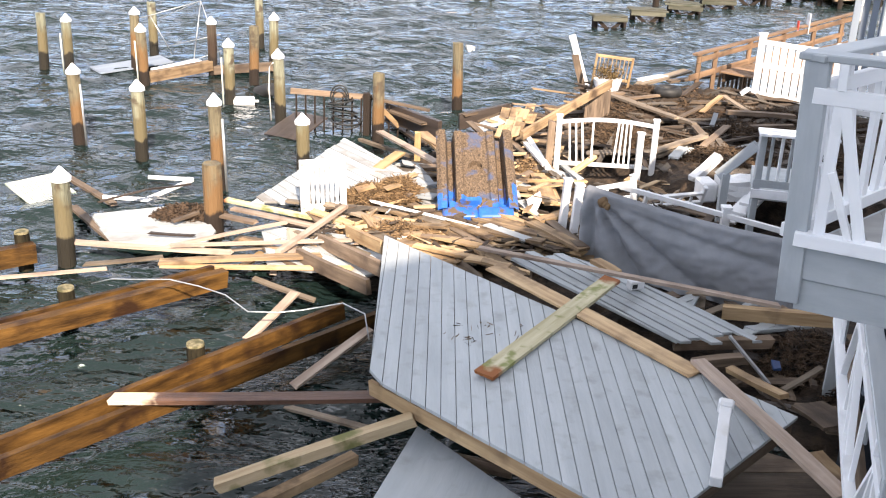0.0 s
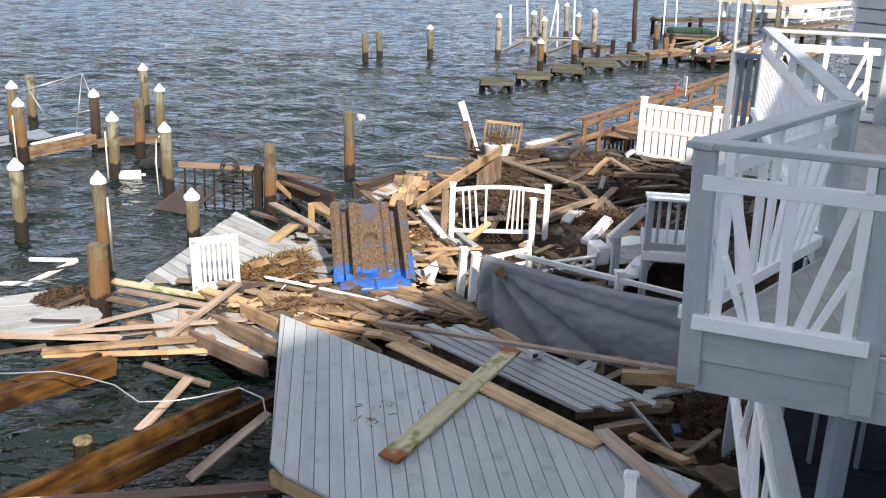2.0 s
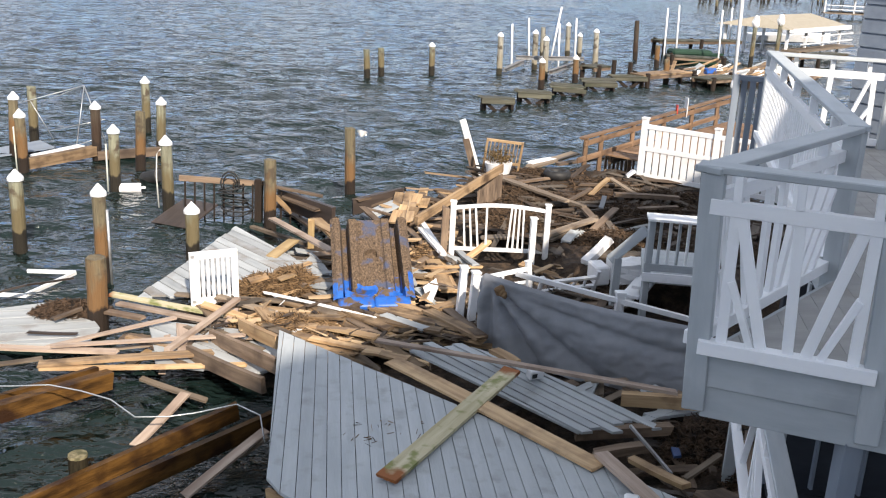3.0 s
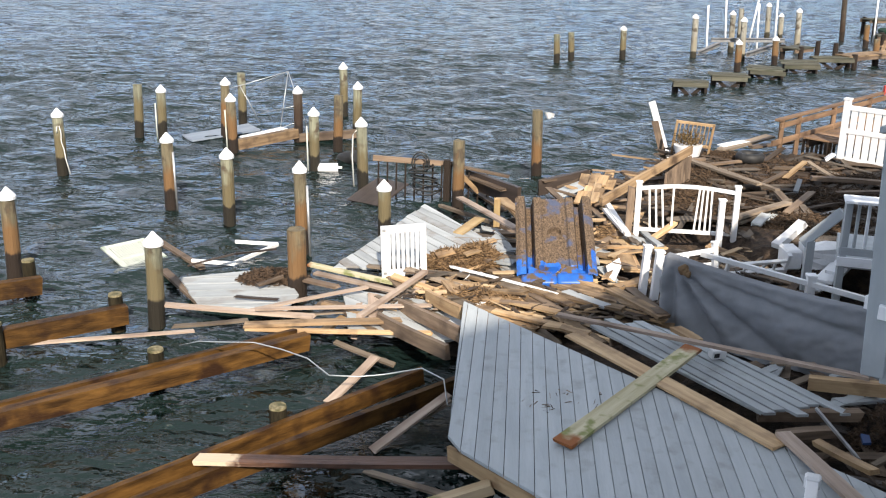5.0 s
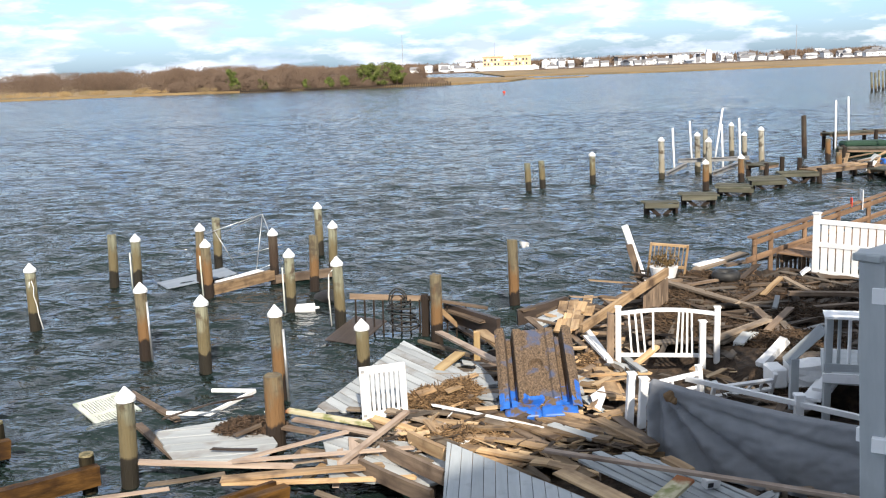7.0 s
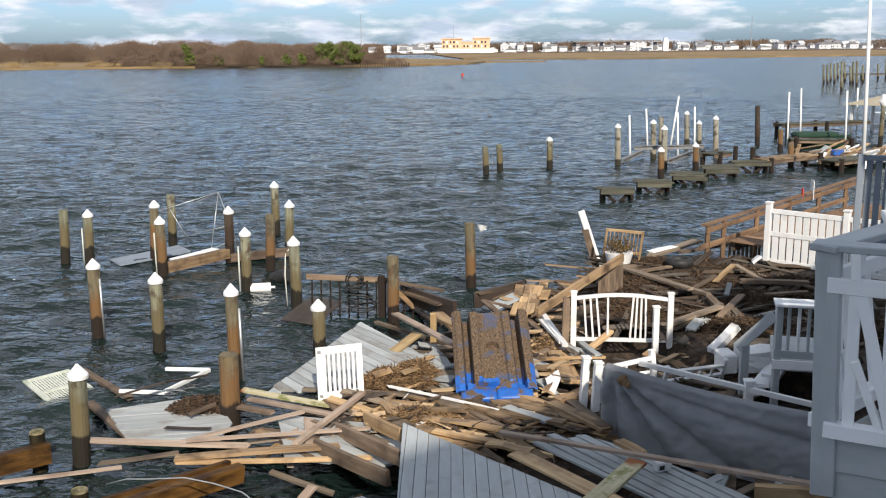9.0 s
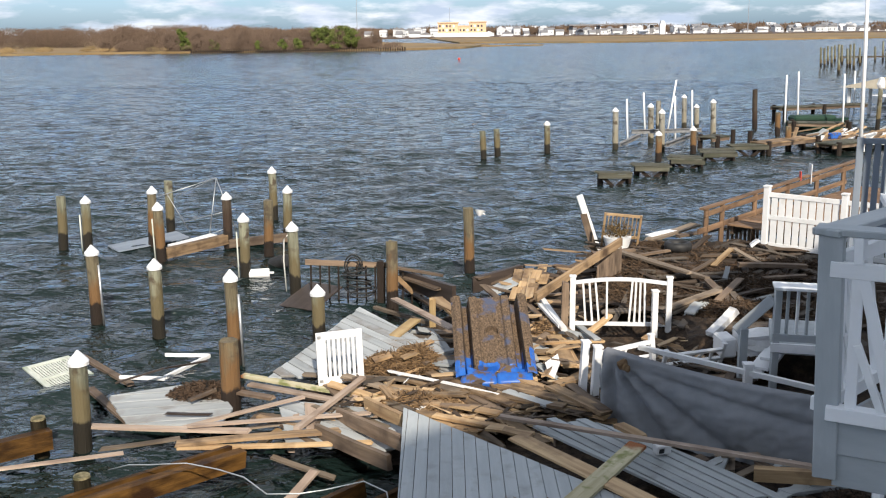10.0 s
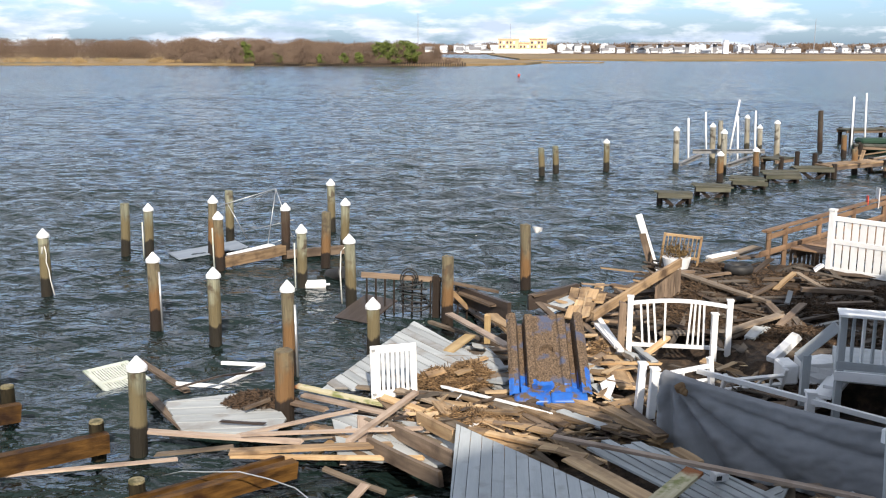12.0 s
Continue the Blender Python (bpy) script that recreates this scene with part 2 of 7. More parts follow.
M_TWIG = surface("bare_twigs", (0.085, 0.060, 0.044), (0.15, 0.108, 0.082), 0.95, 3, vary=0.15, spec=0.1, joined=True)
M_MARSH = surface("dry_marsh_grass", (0.15, 0.098, 0.042), (0.29, 0.20, 0.095), 0.9, 0.05, (1, 4, 1), 0.3, 2.0, (0.12, 0.10, 0.055), (0.5, 0.7), 0.03)
M_BUFF = surface("buff_canopy", (0.30, 0.27, 0.21), (0.36, 0.325, 0.26), 0.8, 3)
M_PEACH = surface("peach_stucco", (0.56, 0.36, 0.21), (0.66, 0.45, 0.29), 0.8, 0.3)
M_ROOF = surface("grey_shingle_roof", (0.16, 0.16, 0.17), (0.24, 0.24, 0.25), 0.9, 0.5)
M_WINDOW = surface("dark_window_glass", (0.03, 0.04, 0.05), (0.05, 0.06, 0.07), 0.1, 1)
M_GREENCANVAS = surface("green_canvas", (0.006, 0.028, 0.016), (0.012, 0.045, 0.026), 0.7, 4)
M_RED = surface("red_plastic", (0.55, 0.05, 0.03), (0.65, 0.07, 0.04), 0.4, 4)
M_TREELINE = surface("brown_thicket", (0.066, 0.044, 0.031), (0.14, 0.096, 0.066), 0.95, 0.25, (1, 1, 1), 0.8, 1.2, (0.05, 0.06, 0.03), (0.55, 0.7), 0.06, 0.3, joined=True)


def pile_material(name, high, low, wet, band):
    """Round timber: weathered head, rust-brown body, and a wet weed-dark foot that ends in an uneven tide line."""
    m = surface(name, [c * 0.5 for c in high], [c * 1.1 for c in high], 0.8, 6, (2.6, 2.6, 0.2), 0.9, 30, (0.08, 0.062, 0.042), (0.52, 0.64), 4.5, 0.2)
    n, l = m.node_tree.nodes, m.node_tree.links
    b = n["Principled BSDF"]
    src = b.inputs["Base Color"].links[0].from_socket
    co = n.new("ShaderNodeTexCoord")
    info = n.new("ShaderNodeObjectInfo")
    sx = n.new("ShaderNodeSeparateXYZ")
    l.new(co.outputs["Object"], sx.inputs[0])
    shift = n.new("ShaderNodeVectorMath")
    l.new(co.outputs["Object"], shift.inputs[0])
    comb = n.new("ShaderNodeCombineXYZ")
    l.new(info.outputs["Random"], comb.inputs["Z"])
    sc = n.new("ShaderNodeVectorMath")
    sc.operation = "SCALE"
    sc.inputs["Scale"].default_value = 40.0
    l.new(comb.outputs["Vector"], sc.inputs[0])
    l.new(sc.outputs["Vector"], shift.inputs[1])
    mp = n.new("ShaderNodeMapping")
    mp.inputs["Scale"].default_value = (1, 1, 0.35)
    l.new(shift.outputs["Vector"], mp.inputs["Vector"])
    nz = n.new("ShaderNodeTexNoise")
    nz.inputs["Scale"].default_value = 5.0
    nz.inputs["Detail"].default_value = 5.0
    l.new(mp.outputs["Vector"], nz.inputs["Vector"])
    last = src
    for colour, at, spread, amount in ((low, band + 0.42, 0.35, 1.3), (wet, band, 0.05, 0.45)):
        ad = n.new("ShaderNodeMath")
        ad.operation = "MULTIPLY_ADD"
        ad.inputs[1].default_value = amount
        l.new(nz.outputs["Fac"], ad.inputs[0])
        l.new(sx.outputs["Z"], ad.inputs[2])
        mr = n.new("ShaderNodeMapRange")
        mr.inputs["From Min"].default_value, mr.inputs["From Max"].default_value = at + amount / 2, at + amount / 2 + spread
        l.new(ad.outputs["Value"], mr.inputs["Value"])
        mx = n.new("ShaderNodeMix")
        mx.data_type = "RGBA"
        mx.inputs["A"].default_value = (*colour, 1)
        l.new(last, mx.inputs["B"])
        l.new(mr.outputs["Result"], mx.inputs["Factor"])
        last = mx.outputs["Result"]
    l.new(last, b.inputs["Base Color"])
    return m


M_PILE = pile_material("grey_green_pile", (0.23, 0.23, 0.165), (0.13, 0.105, 0.055), (0.016, 0.013, 0.008), 0.42)
M_PILE_PALE = pile_material("silver_weathered_pile", (0.36, 0.345, 0.29), (0.25, 0.225, 0.17), (0.03, 0.026, 0.016), 0.30)
M_PILE_ORANGE = pile_material("orange_brown_pile", (0.19, 0.16, 0.10), (0.16, 0.088, 0.036), (0.018, 0.011, 0.007), 0.40)
M_PILE_DARK = pile_material("dark_wet_pile", (0.075, 0.055, 0.038), (0.04, 0.024, 0.015), (0.018, 0.011, 0.007), 0.5)


def water_material():
    m = bpy.data.materials.new("bay_water")
    m.use_nodes = True
    n, l = m.node_tree.nodes, m.node_tree.links
    b = n["Principled BSDF"]
    b.inputs["Roughness"].default_value = 0.07
    b.inputs["IOR"].default_value = 1.45
    co = n.new("ShaderNodeTexCoord")
    # ripples too fine to tell apart over the far bay act as a rougher surface
    far, chop = n.new("ShaderNodeSeparateXYZ"), n.new("ShaderNodeMapRange")
    l.new(co.outputs["Object"], far.inputs[0])
    l.new(far.outputs["Y"], chop.inputs["Value"])
    for k, v in (("From Min", 50.0), ("From Max", 320.0), ("To Min", 0.07), ("To Max", 0.18)):
        chop.inputs[k].default_value = v
    l.new(chop.outputs["Result"], b.inputs["Roughness"])
    big = n.new("ShaderNodeTexNoise")
    big.inputs["Scale"].default_value = 0.08
    big.inputs["Detail"].default_value = 4.0
    l.new(co.outputs["Object"], big.inputs["Vector"])
    r = n.new("ShaderNodeValToRGB")
    r.color_ramp.elements[0].position, r.color_ramp.elements[1].position = 0.35, 0.7
    r.color_ramp.elements[0].color, r.color_ramp.elements[1].color = (0.006, 0.013, 0.012, 1), (0.011, 0.021, 0.019, 1)
    l.new(big.outputs["Fac"], r.inputs["Fac"])
    l.new(r.outputs["Color"], b.inputs["Base Color"])
    mp = n.new("ShaderNodeMapping")
    mp.inputs["Rotation"].default_value = (0, 0, radians(12))
    mp.inputs["Scale"].default_value = (0.62, 1.0, 1.0)
    l.new(co.outputs["Object"], mp.inputs["Vector"])
    last = None
    for scale, dist, strength in ((0.30, 0.8, 0.4), (1.1, 0.42, 0.7), (2.8, 0.21, 1.0), (6.5, 0.075, 1.0), (15.0, 0.02, 1.0)):
        t = n.new("ShaderNodeTexNoise")
        t.inputs["Scale"].default_value = scale
        t.inputs["Detail"].default_value = 2.0
        t.inputs["Distortion"].default_value = 0.25
        l.new(mp.outputs["Vector"], t.inputs["Vector"])
        bp = n.new("ShaderNodeBump")
        bp.inputs["Strength"].default_value = strength
        bp.inputs["Distance"].default_value = dist
        l.new(t.outputs["Fac"], bp.inputs["Height"])
        if last:
            l.new(last.outputs["Normal"], bp.inputs["Normal"])
        last = bp
    l.new(last.outputs["Normal"], b.inputs["Normal"])
    return m


M_WATER = water_material()
M_TAN_J = surface("tan_wood_heap", (0.34, 0.23, 0.13), (0.56, 0.42, 0.26), 0.7, 7, GRAIN, 0.25, 45, (0.22, 0.14, 0.08), (0.55, 0.75), 2.0, 0.25, joined=True)
M_BROWN_J = surface("brown_wood_heap", (0.034, 0.023, 0.016), (0.09, 0.064, 0.044), 0.75, 7, GRAIN, 0.3, 45, (0.028, 0.019, 0.014), (0.50, 0.70), 1.8, 0.5, joined=True)
M_GREYWOOD_J = surface("grey_wood_heap", (0.052, 0.042, 0.033), (0.125, 0.103, 0.082), 0.8, 7, GRAIN, 0.3, 45, (0.05, 0.04, 0.032), (0.52, 0.72), 1.8, 0.45, joined=True)
M_WETDARK = surface("soaked_dark_panel", (0.030, 0.022, 0.018), (0.062, 0.047, 0.040), 0.5, 5, GRAIN, 0.2, 40)
# near-black colour that carries the deep shade below the balcony
M_UNDERSHADE = surface("undershade_boards", (0.016, 0.020, 0.028), (0.030, 0.036, 0.047), 0.6, 4, (0.2, 1, 1), 0.1, 30)
M_OLDBLUE = surface("dirty_dark_blue_plastic", (0.010, 0.035, 0.12), (0.02, 0.06, 0.17), 0.5, 6)
MATS = {"bluescrap": M_OLDBLUE, "warm": M_WARM, "redboard": M_REDBOARD, "split": M_SPLIT, "wetdark": M_WETDARK, "tan": M_TAN, "brown": M_BROWN, "greywood": M_GREYWOOD, "pink": M_PINKWOOD, "yellow": M_YELLOW, "mossy": M_MOSSY, "beam": M_BEAM,
        "white": M_WHITE, "whitepaint": M_WHITE_PAINT, "grey": M_GREY_DECK, "pale": M_PALE_DECK, "greypaint": M_GREY_PAINT, "slate": M_DARK_SIDING, "metal": M_METAL}


# ---- builders ----
def part(name, bm, material, parent=None, label="", smooth=False):
    """Link a bmesh as one mesh object under a thing or a part."""
    me = bpy.data.meshes.new(name)
    bm.normal_update()
    bm.to_mesh(me)
    bm.free()
    me.materials.append(material)
    if smooth:
        me.polygons.foreach_set("use_smooth", [True] * len(me.polygons))
    ob = new(name, me)
    if parent:
        ob.parent = parent
    if label:
        tagged(ob, label)
    return ob


def thing(name, at, label, category, group="", kind=""):
    ob = new(name)
    ob.empty_display_size = 0.1
    ob.matrix_world = at if isinstance(at, Matrix) else Matrix.Translation(at)
    return tagged(ob, label, category, group, kind)


def add_box(bm, size, m=None):
    """A box of that size round the origin of m, added to bm."""
    m = m or Matrix()
    r = bmesh.ops.create_cube(bm, size=1.0, matrix=m @ Matrix.Diagonal((*size, 1)))
    return r["verts"]


def bevelled(bm, width, segments=1):
    bmesh.ops.bevel(bm, geom=list(bm.edges), offset=width, segments=segments, affect="EDGES", profile=0.6)
    return bm


def along(a, b, roll=0.0):
    """A frame at the middle of a-b: X along it, Z as near up as it can be."""
    a, b = Vector(a), Vector(b)
    x = (b - a).normalized()
    up = Vector((0, 0, 1)) if abs(x.z) < 0.95 else Vector((0, 1, 0))
    y = up.cross(x).normalized()
    z = x.cross(y)
    m = Matrix((x, y, z)).transposed().to_4x4()
    m.translation = (a + b) / 2
    return m @ Matrix.Rotation(radians(roll), 4, "X")


def board_bm(length, w, th, rough=0.0, sag=0.0, rng=random):
    """A board along X with a slight warp and uneven ends."""
    bm = bmesh.new()
    rings = []
    n = 4
    bow, twist = rng.uniform(-1, 1) * sag, rng.uniform(-1, 1) * 0.04
    for i in range(n + 1):
        u = i / n
        x = (u - 0.5) * length
        ring = []
        for sy, sz in ((-1, -1), (1, -1), (1, 1), (-1, 1)):
            xx = x
            if i in (0, n):
                xx += rng.uniform(-1, 1) * rough
            y, z = sy * w / 2, sz * th / 2
            a = twist * (u - 0.5)
            ring.append(bm.verts.new((xx, y * math.cos(a) - z * math.sin(a) + bow * 0.5 * math.sin(u * math.pi), y * math.sin(a) + z * math.cos(a) + bow * math.sin(u * math.pi))))
        rings.append(ring)
    for r0, r1 in zip(rings, rings[1:]):
        for k in range(4):
            bm.faces.new((r0[k], r0[(k + 1) % 4], r1[(k + 1) % 4], r1[k]))
    bm.faces.new(rings[0][::-1])
    bm.faces.new(rings[-1])
    bmesh.ops.recalc_face_normals(bm, faces=bm.faces)
    return bm


RB = random.Random(5)
BOARD_WORDS = {
    "warm": "sun-dried brown deck plank lying in the wreckage", "redboard": "long wet reddish board with sunlight painted pale on one end", "split": "square yellow timber with green-stained side",
    "wetdark": "narrow dark piece lying in the wreckage",
    "tan": "splintered tan wooden board lying on the debris", "brown": "wet dark brown board lying in the debris heap",
    "greywood": "weathered grey wooden board in the debris heap", "pink": "bleached pinkish wooden board across the debris",
    "yellow": "new yellow lumber board on the debris", "mossy": "pale mossy plank with rusty ends", "beam": "wet orange-brown timber beam over the water",
    "white": "white vinyl strip torn from a fence", "whitepaint": "white-painted board in the debris", "grey": "grey-painted deck plank torn loose",
    "pale": "pale grey deck plank torn loose", "greypaint": "grey-painted board in the debris", "metal": "bent grey metal tube on the debris"}


def board(a, b, w, th, key, roll=0.0, name="board", rough=0.03, sag=0.01, group="storm-torn boards", label="", lift=True):
    """One loose board from a to b; its underside passes through the two points."""
    a, b = Vector(a), Vector(b)
    m = along(a, b, roll)
    if lift:
        m.translation += m.col[2].xyz * th / 2
    ob = part(name, board_bm((b - a).length, w, th, rough, sag, RB), MATS[key])
    ob.matrix_world = m
    return tagged(ob, label or BOARD_WORDS[key], "board", group)


def tube_bm(points, radius, sides=8, taper=None):
    """A round tube along points."""
    bm = bmesh.new()
    pts = [Vector(p) for p in points]
    rings = []
    for i, p in enumerate(pts):
        d = (pts[min(i + 1, len(pts) - 1)] - pts[max(i - 1, 0)]).normalized()
        up = Vector((0, 0, 1)) if abs(d.z) < 0.9 else Vector((1, 0, 0))
        u = d.cross(up).normalized()
        v = d.cross(u)
        r = radius * (1 if taper is None else 1 + (taper - 1) * i / (len(pts) - 1))
        rings.append([bm.verts.new(p + u * r * math.cos(6.28319 * k / sides) + v * r * math.sin(6.28319 * k / sides)) for k in range(sides)])
    for r0, r1 in zip(rings, rings[1:]):
        for k in range(sides):
            bm.faces.new((r0[k], r0[(k + 1) % sides], r1[(k + 1) % sides], r1[k]))
    bm.faces.new(rings[0][::-1])
    bm.faces.new(rings[-1])
    bmesh.ops.recalc_face_normals(bm, faces=bm.faces)
    return bm


def pile(base, top, tx=0.0, ty=0.0, r=0.125, cap=True, mat=None, group="mooring piles", label=""):
    """A round timber pile standing in the water; tx, ty: how far its head leans."""
    bx, by = base
    rng = random.Random(int(bx * 97 + by * 31))
    mat = mat or M_PILE
    words = label or ("round weathered timber pile with white pointed cap in the water" if cap else "bare round timber pile without cap in the water")
    t = thing("mooring_pile", (bx, by, 0), words, "pile", group)
    h = top - (0.16 if cap else 0.0)
    bm = bmesh.new()
    rings, sides, n = [], 14, 9
    for i in range(n + 1):
        u = i / n
        z = -1.2 + (h + 1.2) * u
        k = max(z, 0) / top
        rr = r * (1.06 - 0.08 * u) * (1 + rng.uniform(-0.02, 0.02))
        rings.append([bm.verts.new((tx * k + rr * (1 + 0.04 * math.sin(3 * a + i)) * math.cos(a), ty * k + rr * math.sin(a), z + (rng.uniform(-0.012, 0.012) if i == n else 0)))
                      for a in (6.28319 * j / sides for j in range(sides))])
    for r0, r1 in zip(rings, rings[1:]):
        for j in range(sides):
            bm.faces.new((r0[j], r0[(j + 1) % sides], r1[(j + 1) % sides], r1[j]))
    bm.faces.new(rings[-1])
    part("shaft", bm, mat, t, smooth=False)
    if top < 0.7:
        bm = bmesh.new()
        bmesh.ops.create_cone(bm, cap_ends=True, segments=14, radius1=r * 0.99, radius2=r * 0.93, depth=0.03, matrix=Matrix.Translation((tx, ty, h + 0.024)))
        part("cut_end", bm, M_STUB, t, "pale sawn end grain")
    if cap:
        bm = bmesh.new()
        prof = ((1.16, -0.05), (1.18, 0.0), (1.10, 0.02), (0.12, 0.16), (0.0, 0.165))
        rings = []
        for q, z in prof[:-1]:
            rings.append([bm.verts.new((tx + r * q * math.cos(6.28319 * j / 16), ty + r * q * math.sin(6.28319 * j / 16), h + z)) for j in range(16)])
        tip = bm.verts.new((tx, ty, h + 0.165))
        for r0, r1 in zip(rings, rings[1:]):
            for j in range(16):
                bm.faces.new((r0[j], r0[(j + 1) % 16], r1[(j + 1) % 16], r1[j]))
        for j in range(16):
            bm.faces.new((rings[-1][j], rings[-1][(j + 1) % 16], tip))
        part("cap", bm, M_WHITE, t, "white pointed plastic cap")
    return t


def clip_strip(poly, d, s0, s1):
    """Ends of the strip s0..s1 across direction d inside a convex polygon: two pairs (at s0, at s1)."""
    nrm = Vector((-d.y, d.x))
    out = []
    for s in (s0, s1):
        hits = []
        for i in range(len(poly)):
            p, q = poly[i], poly[(i + 1) % len(poly)]
            a, b = p.dot(nrm) - s, q.dot(nrm) - s
            if (a <= 0 < b) or (b <= 0 < a):
                hits.append((p + (q - p) * (a / (a - b))).dot(d))
        if len(hits) < 2:
            return None
        out.append((min(hits), max(hits)))
    return out


def plank_panel(name, corners, direction, width, material, label, category="deck panel", gap=0.008, th=0.035, ragged=0.0, joists=3, seed=1, group="", kind=""):
    """A torn-off piece of decking: planks side by side on joists. corners: x, y, z round the outline of the top."""
    rng = random.Random(seed)
    pts = [Vector(c) for c in corners]
    A = np.array([[p.x, p.y, 1] for p in pts])
    k = np.linalg.lstsq(A, np.array([p.z for p in pts]), rcond=None)[0]
    zf = lambda v: k[0] * v.x + k[1] * v.y + k[2]
    mid = sum(pts, Vector()) / len(pts)
    t = thing(name, (mid.x, mid.y, zf(mid)), label, category, group, kind)
    d = Vector(direction).normalized()
    nrm = Vector((-d.y, d.x))
    poly = [Vector((p.x, p.y)) for p in pts]
    ss = [p.dot(nrm) for p in poly]
    s = min(ss)
    while s < max(ss) - 0.02:
        e = min(s + width - gap, max(ss) - 0.002)
        c = clip_strip(poly, d, s + 0.002, e)
        if c:
            (a0, a1), (b0, b1) = c
            r0, r1 = rng.uniform(-1, 1) * ragged, rng.uniform(-1, 1) * ragged
            a0, b0, a1, b1 = a0 + r0, b0 + r0, a1 + r1, b1 + r1
            lift = rng.uniform(-0.003, 0.004)
            bm = bmesh.new()
            c2 = nrm * (s + e) / 2 + d * (a0 + a1 + b0 + b1) / 4
            base = Vector((c2.x, c2.y, zf(c2)))
            ang = math.atan2(d.y, d.x)
            inv = Matrix.Rotation(-ang, 3, "Z")
            vs = []
            for dz in (-th, 0):
                for ss_, aa in ((s, a0), (s, a1), (e, b1), (e, b0)):
                    q = nrm * ss_ + d * aa
                    vs.append(bm.verts.new(inv @ (Vector((q.x, q.y, zf(q) + dz + lift)) - base)))
            for f in ((3, 2, 1, 0), (4, 5, 6, 7), (0, 1, 5, 4), (1, 2, 6, 5), (2, 3, 7, 6), (3, 0, 4, 7)):
                bm.faces.new([vs[i] for i in f])
            bmesh.ops.recalc_face_normals(bm, faces=bm.faces)
            top = [ed for ed in bm.edges if all(v in vs[4:] for v in ed.verts)]
            bmesh.ops.bevel(bm, geom=top, offset=0.004, segments=1, affect="EDGES")
            p = part("plank", bm, material, t)
            p.matrix_local = Matrix.Translation(base - t.matrix_world.translation) @ Matrix.Rotation(ang, 4, "Z")
        s += width
    # joists under the planks, across them
    tt = [p.dot(d) for p in poly]
    for i in range(joists):
        c = min(tt) + (max(tt) - min(tt)) * (0.12 + 0.76 * i / max(joists - 1, 1))
        r = clip_strip(poly, nrm, -c - 0.02, -c + 0.02)
        if not r:
            continue
        lo, hi = max(r[0][0], r[1][0]) , min(r[0][1], r[1][1])
        p0 = d * c + nrm * (lo + 0.05)
        p1 = d * c + nrm * (hi - 0.05)
        if (p1 - p0).length < 0.2:
            continue
        v0, v1 = Vector((p0.x, p0.y, zf(p0) - th - 0.07)), Vector((p1.x, p1.y, zf(p1) - th - 0.07))
        j = part("joist", board_bm((v1 - v0).length, 0.04, 0.13, 0.01, 0, rng), M_BROWN, t)
        j.matrix_local = Matrix.Translation(t.matrix_world.translation).inverted() @ along(v0, v1)
    return t


# ---- large structure ----
def flat_sheet(name, x0, y0, x1, y1, z, material, label, category, nx=1, ny=1):
    bm = bmesh.new()
    vs = [[bm.verts.new((x0 + (x1 - x0) * i / nx, y0 + (y1 - y0) * j / ny, z)) for i in range(nx + 1)] for j in range(ny + 1)]
    for j in range(ny):
        for i in range(nx):
            bm.faces.new((vs[j][i], vs[j][i + 1], vs[j + 1][i + 1], vs[j + 1][i]))
    return tagged(part(name, bm, material), label, category, kind="structure")




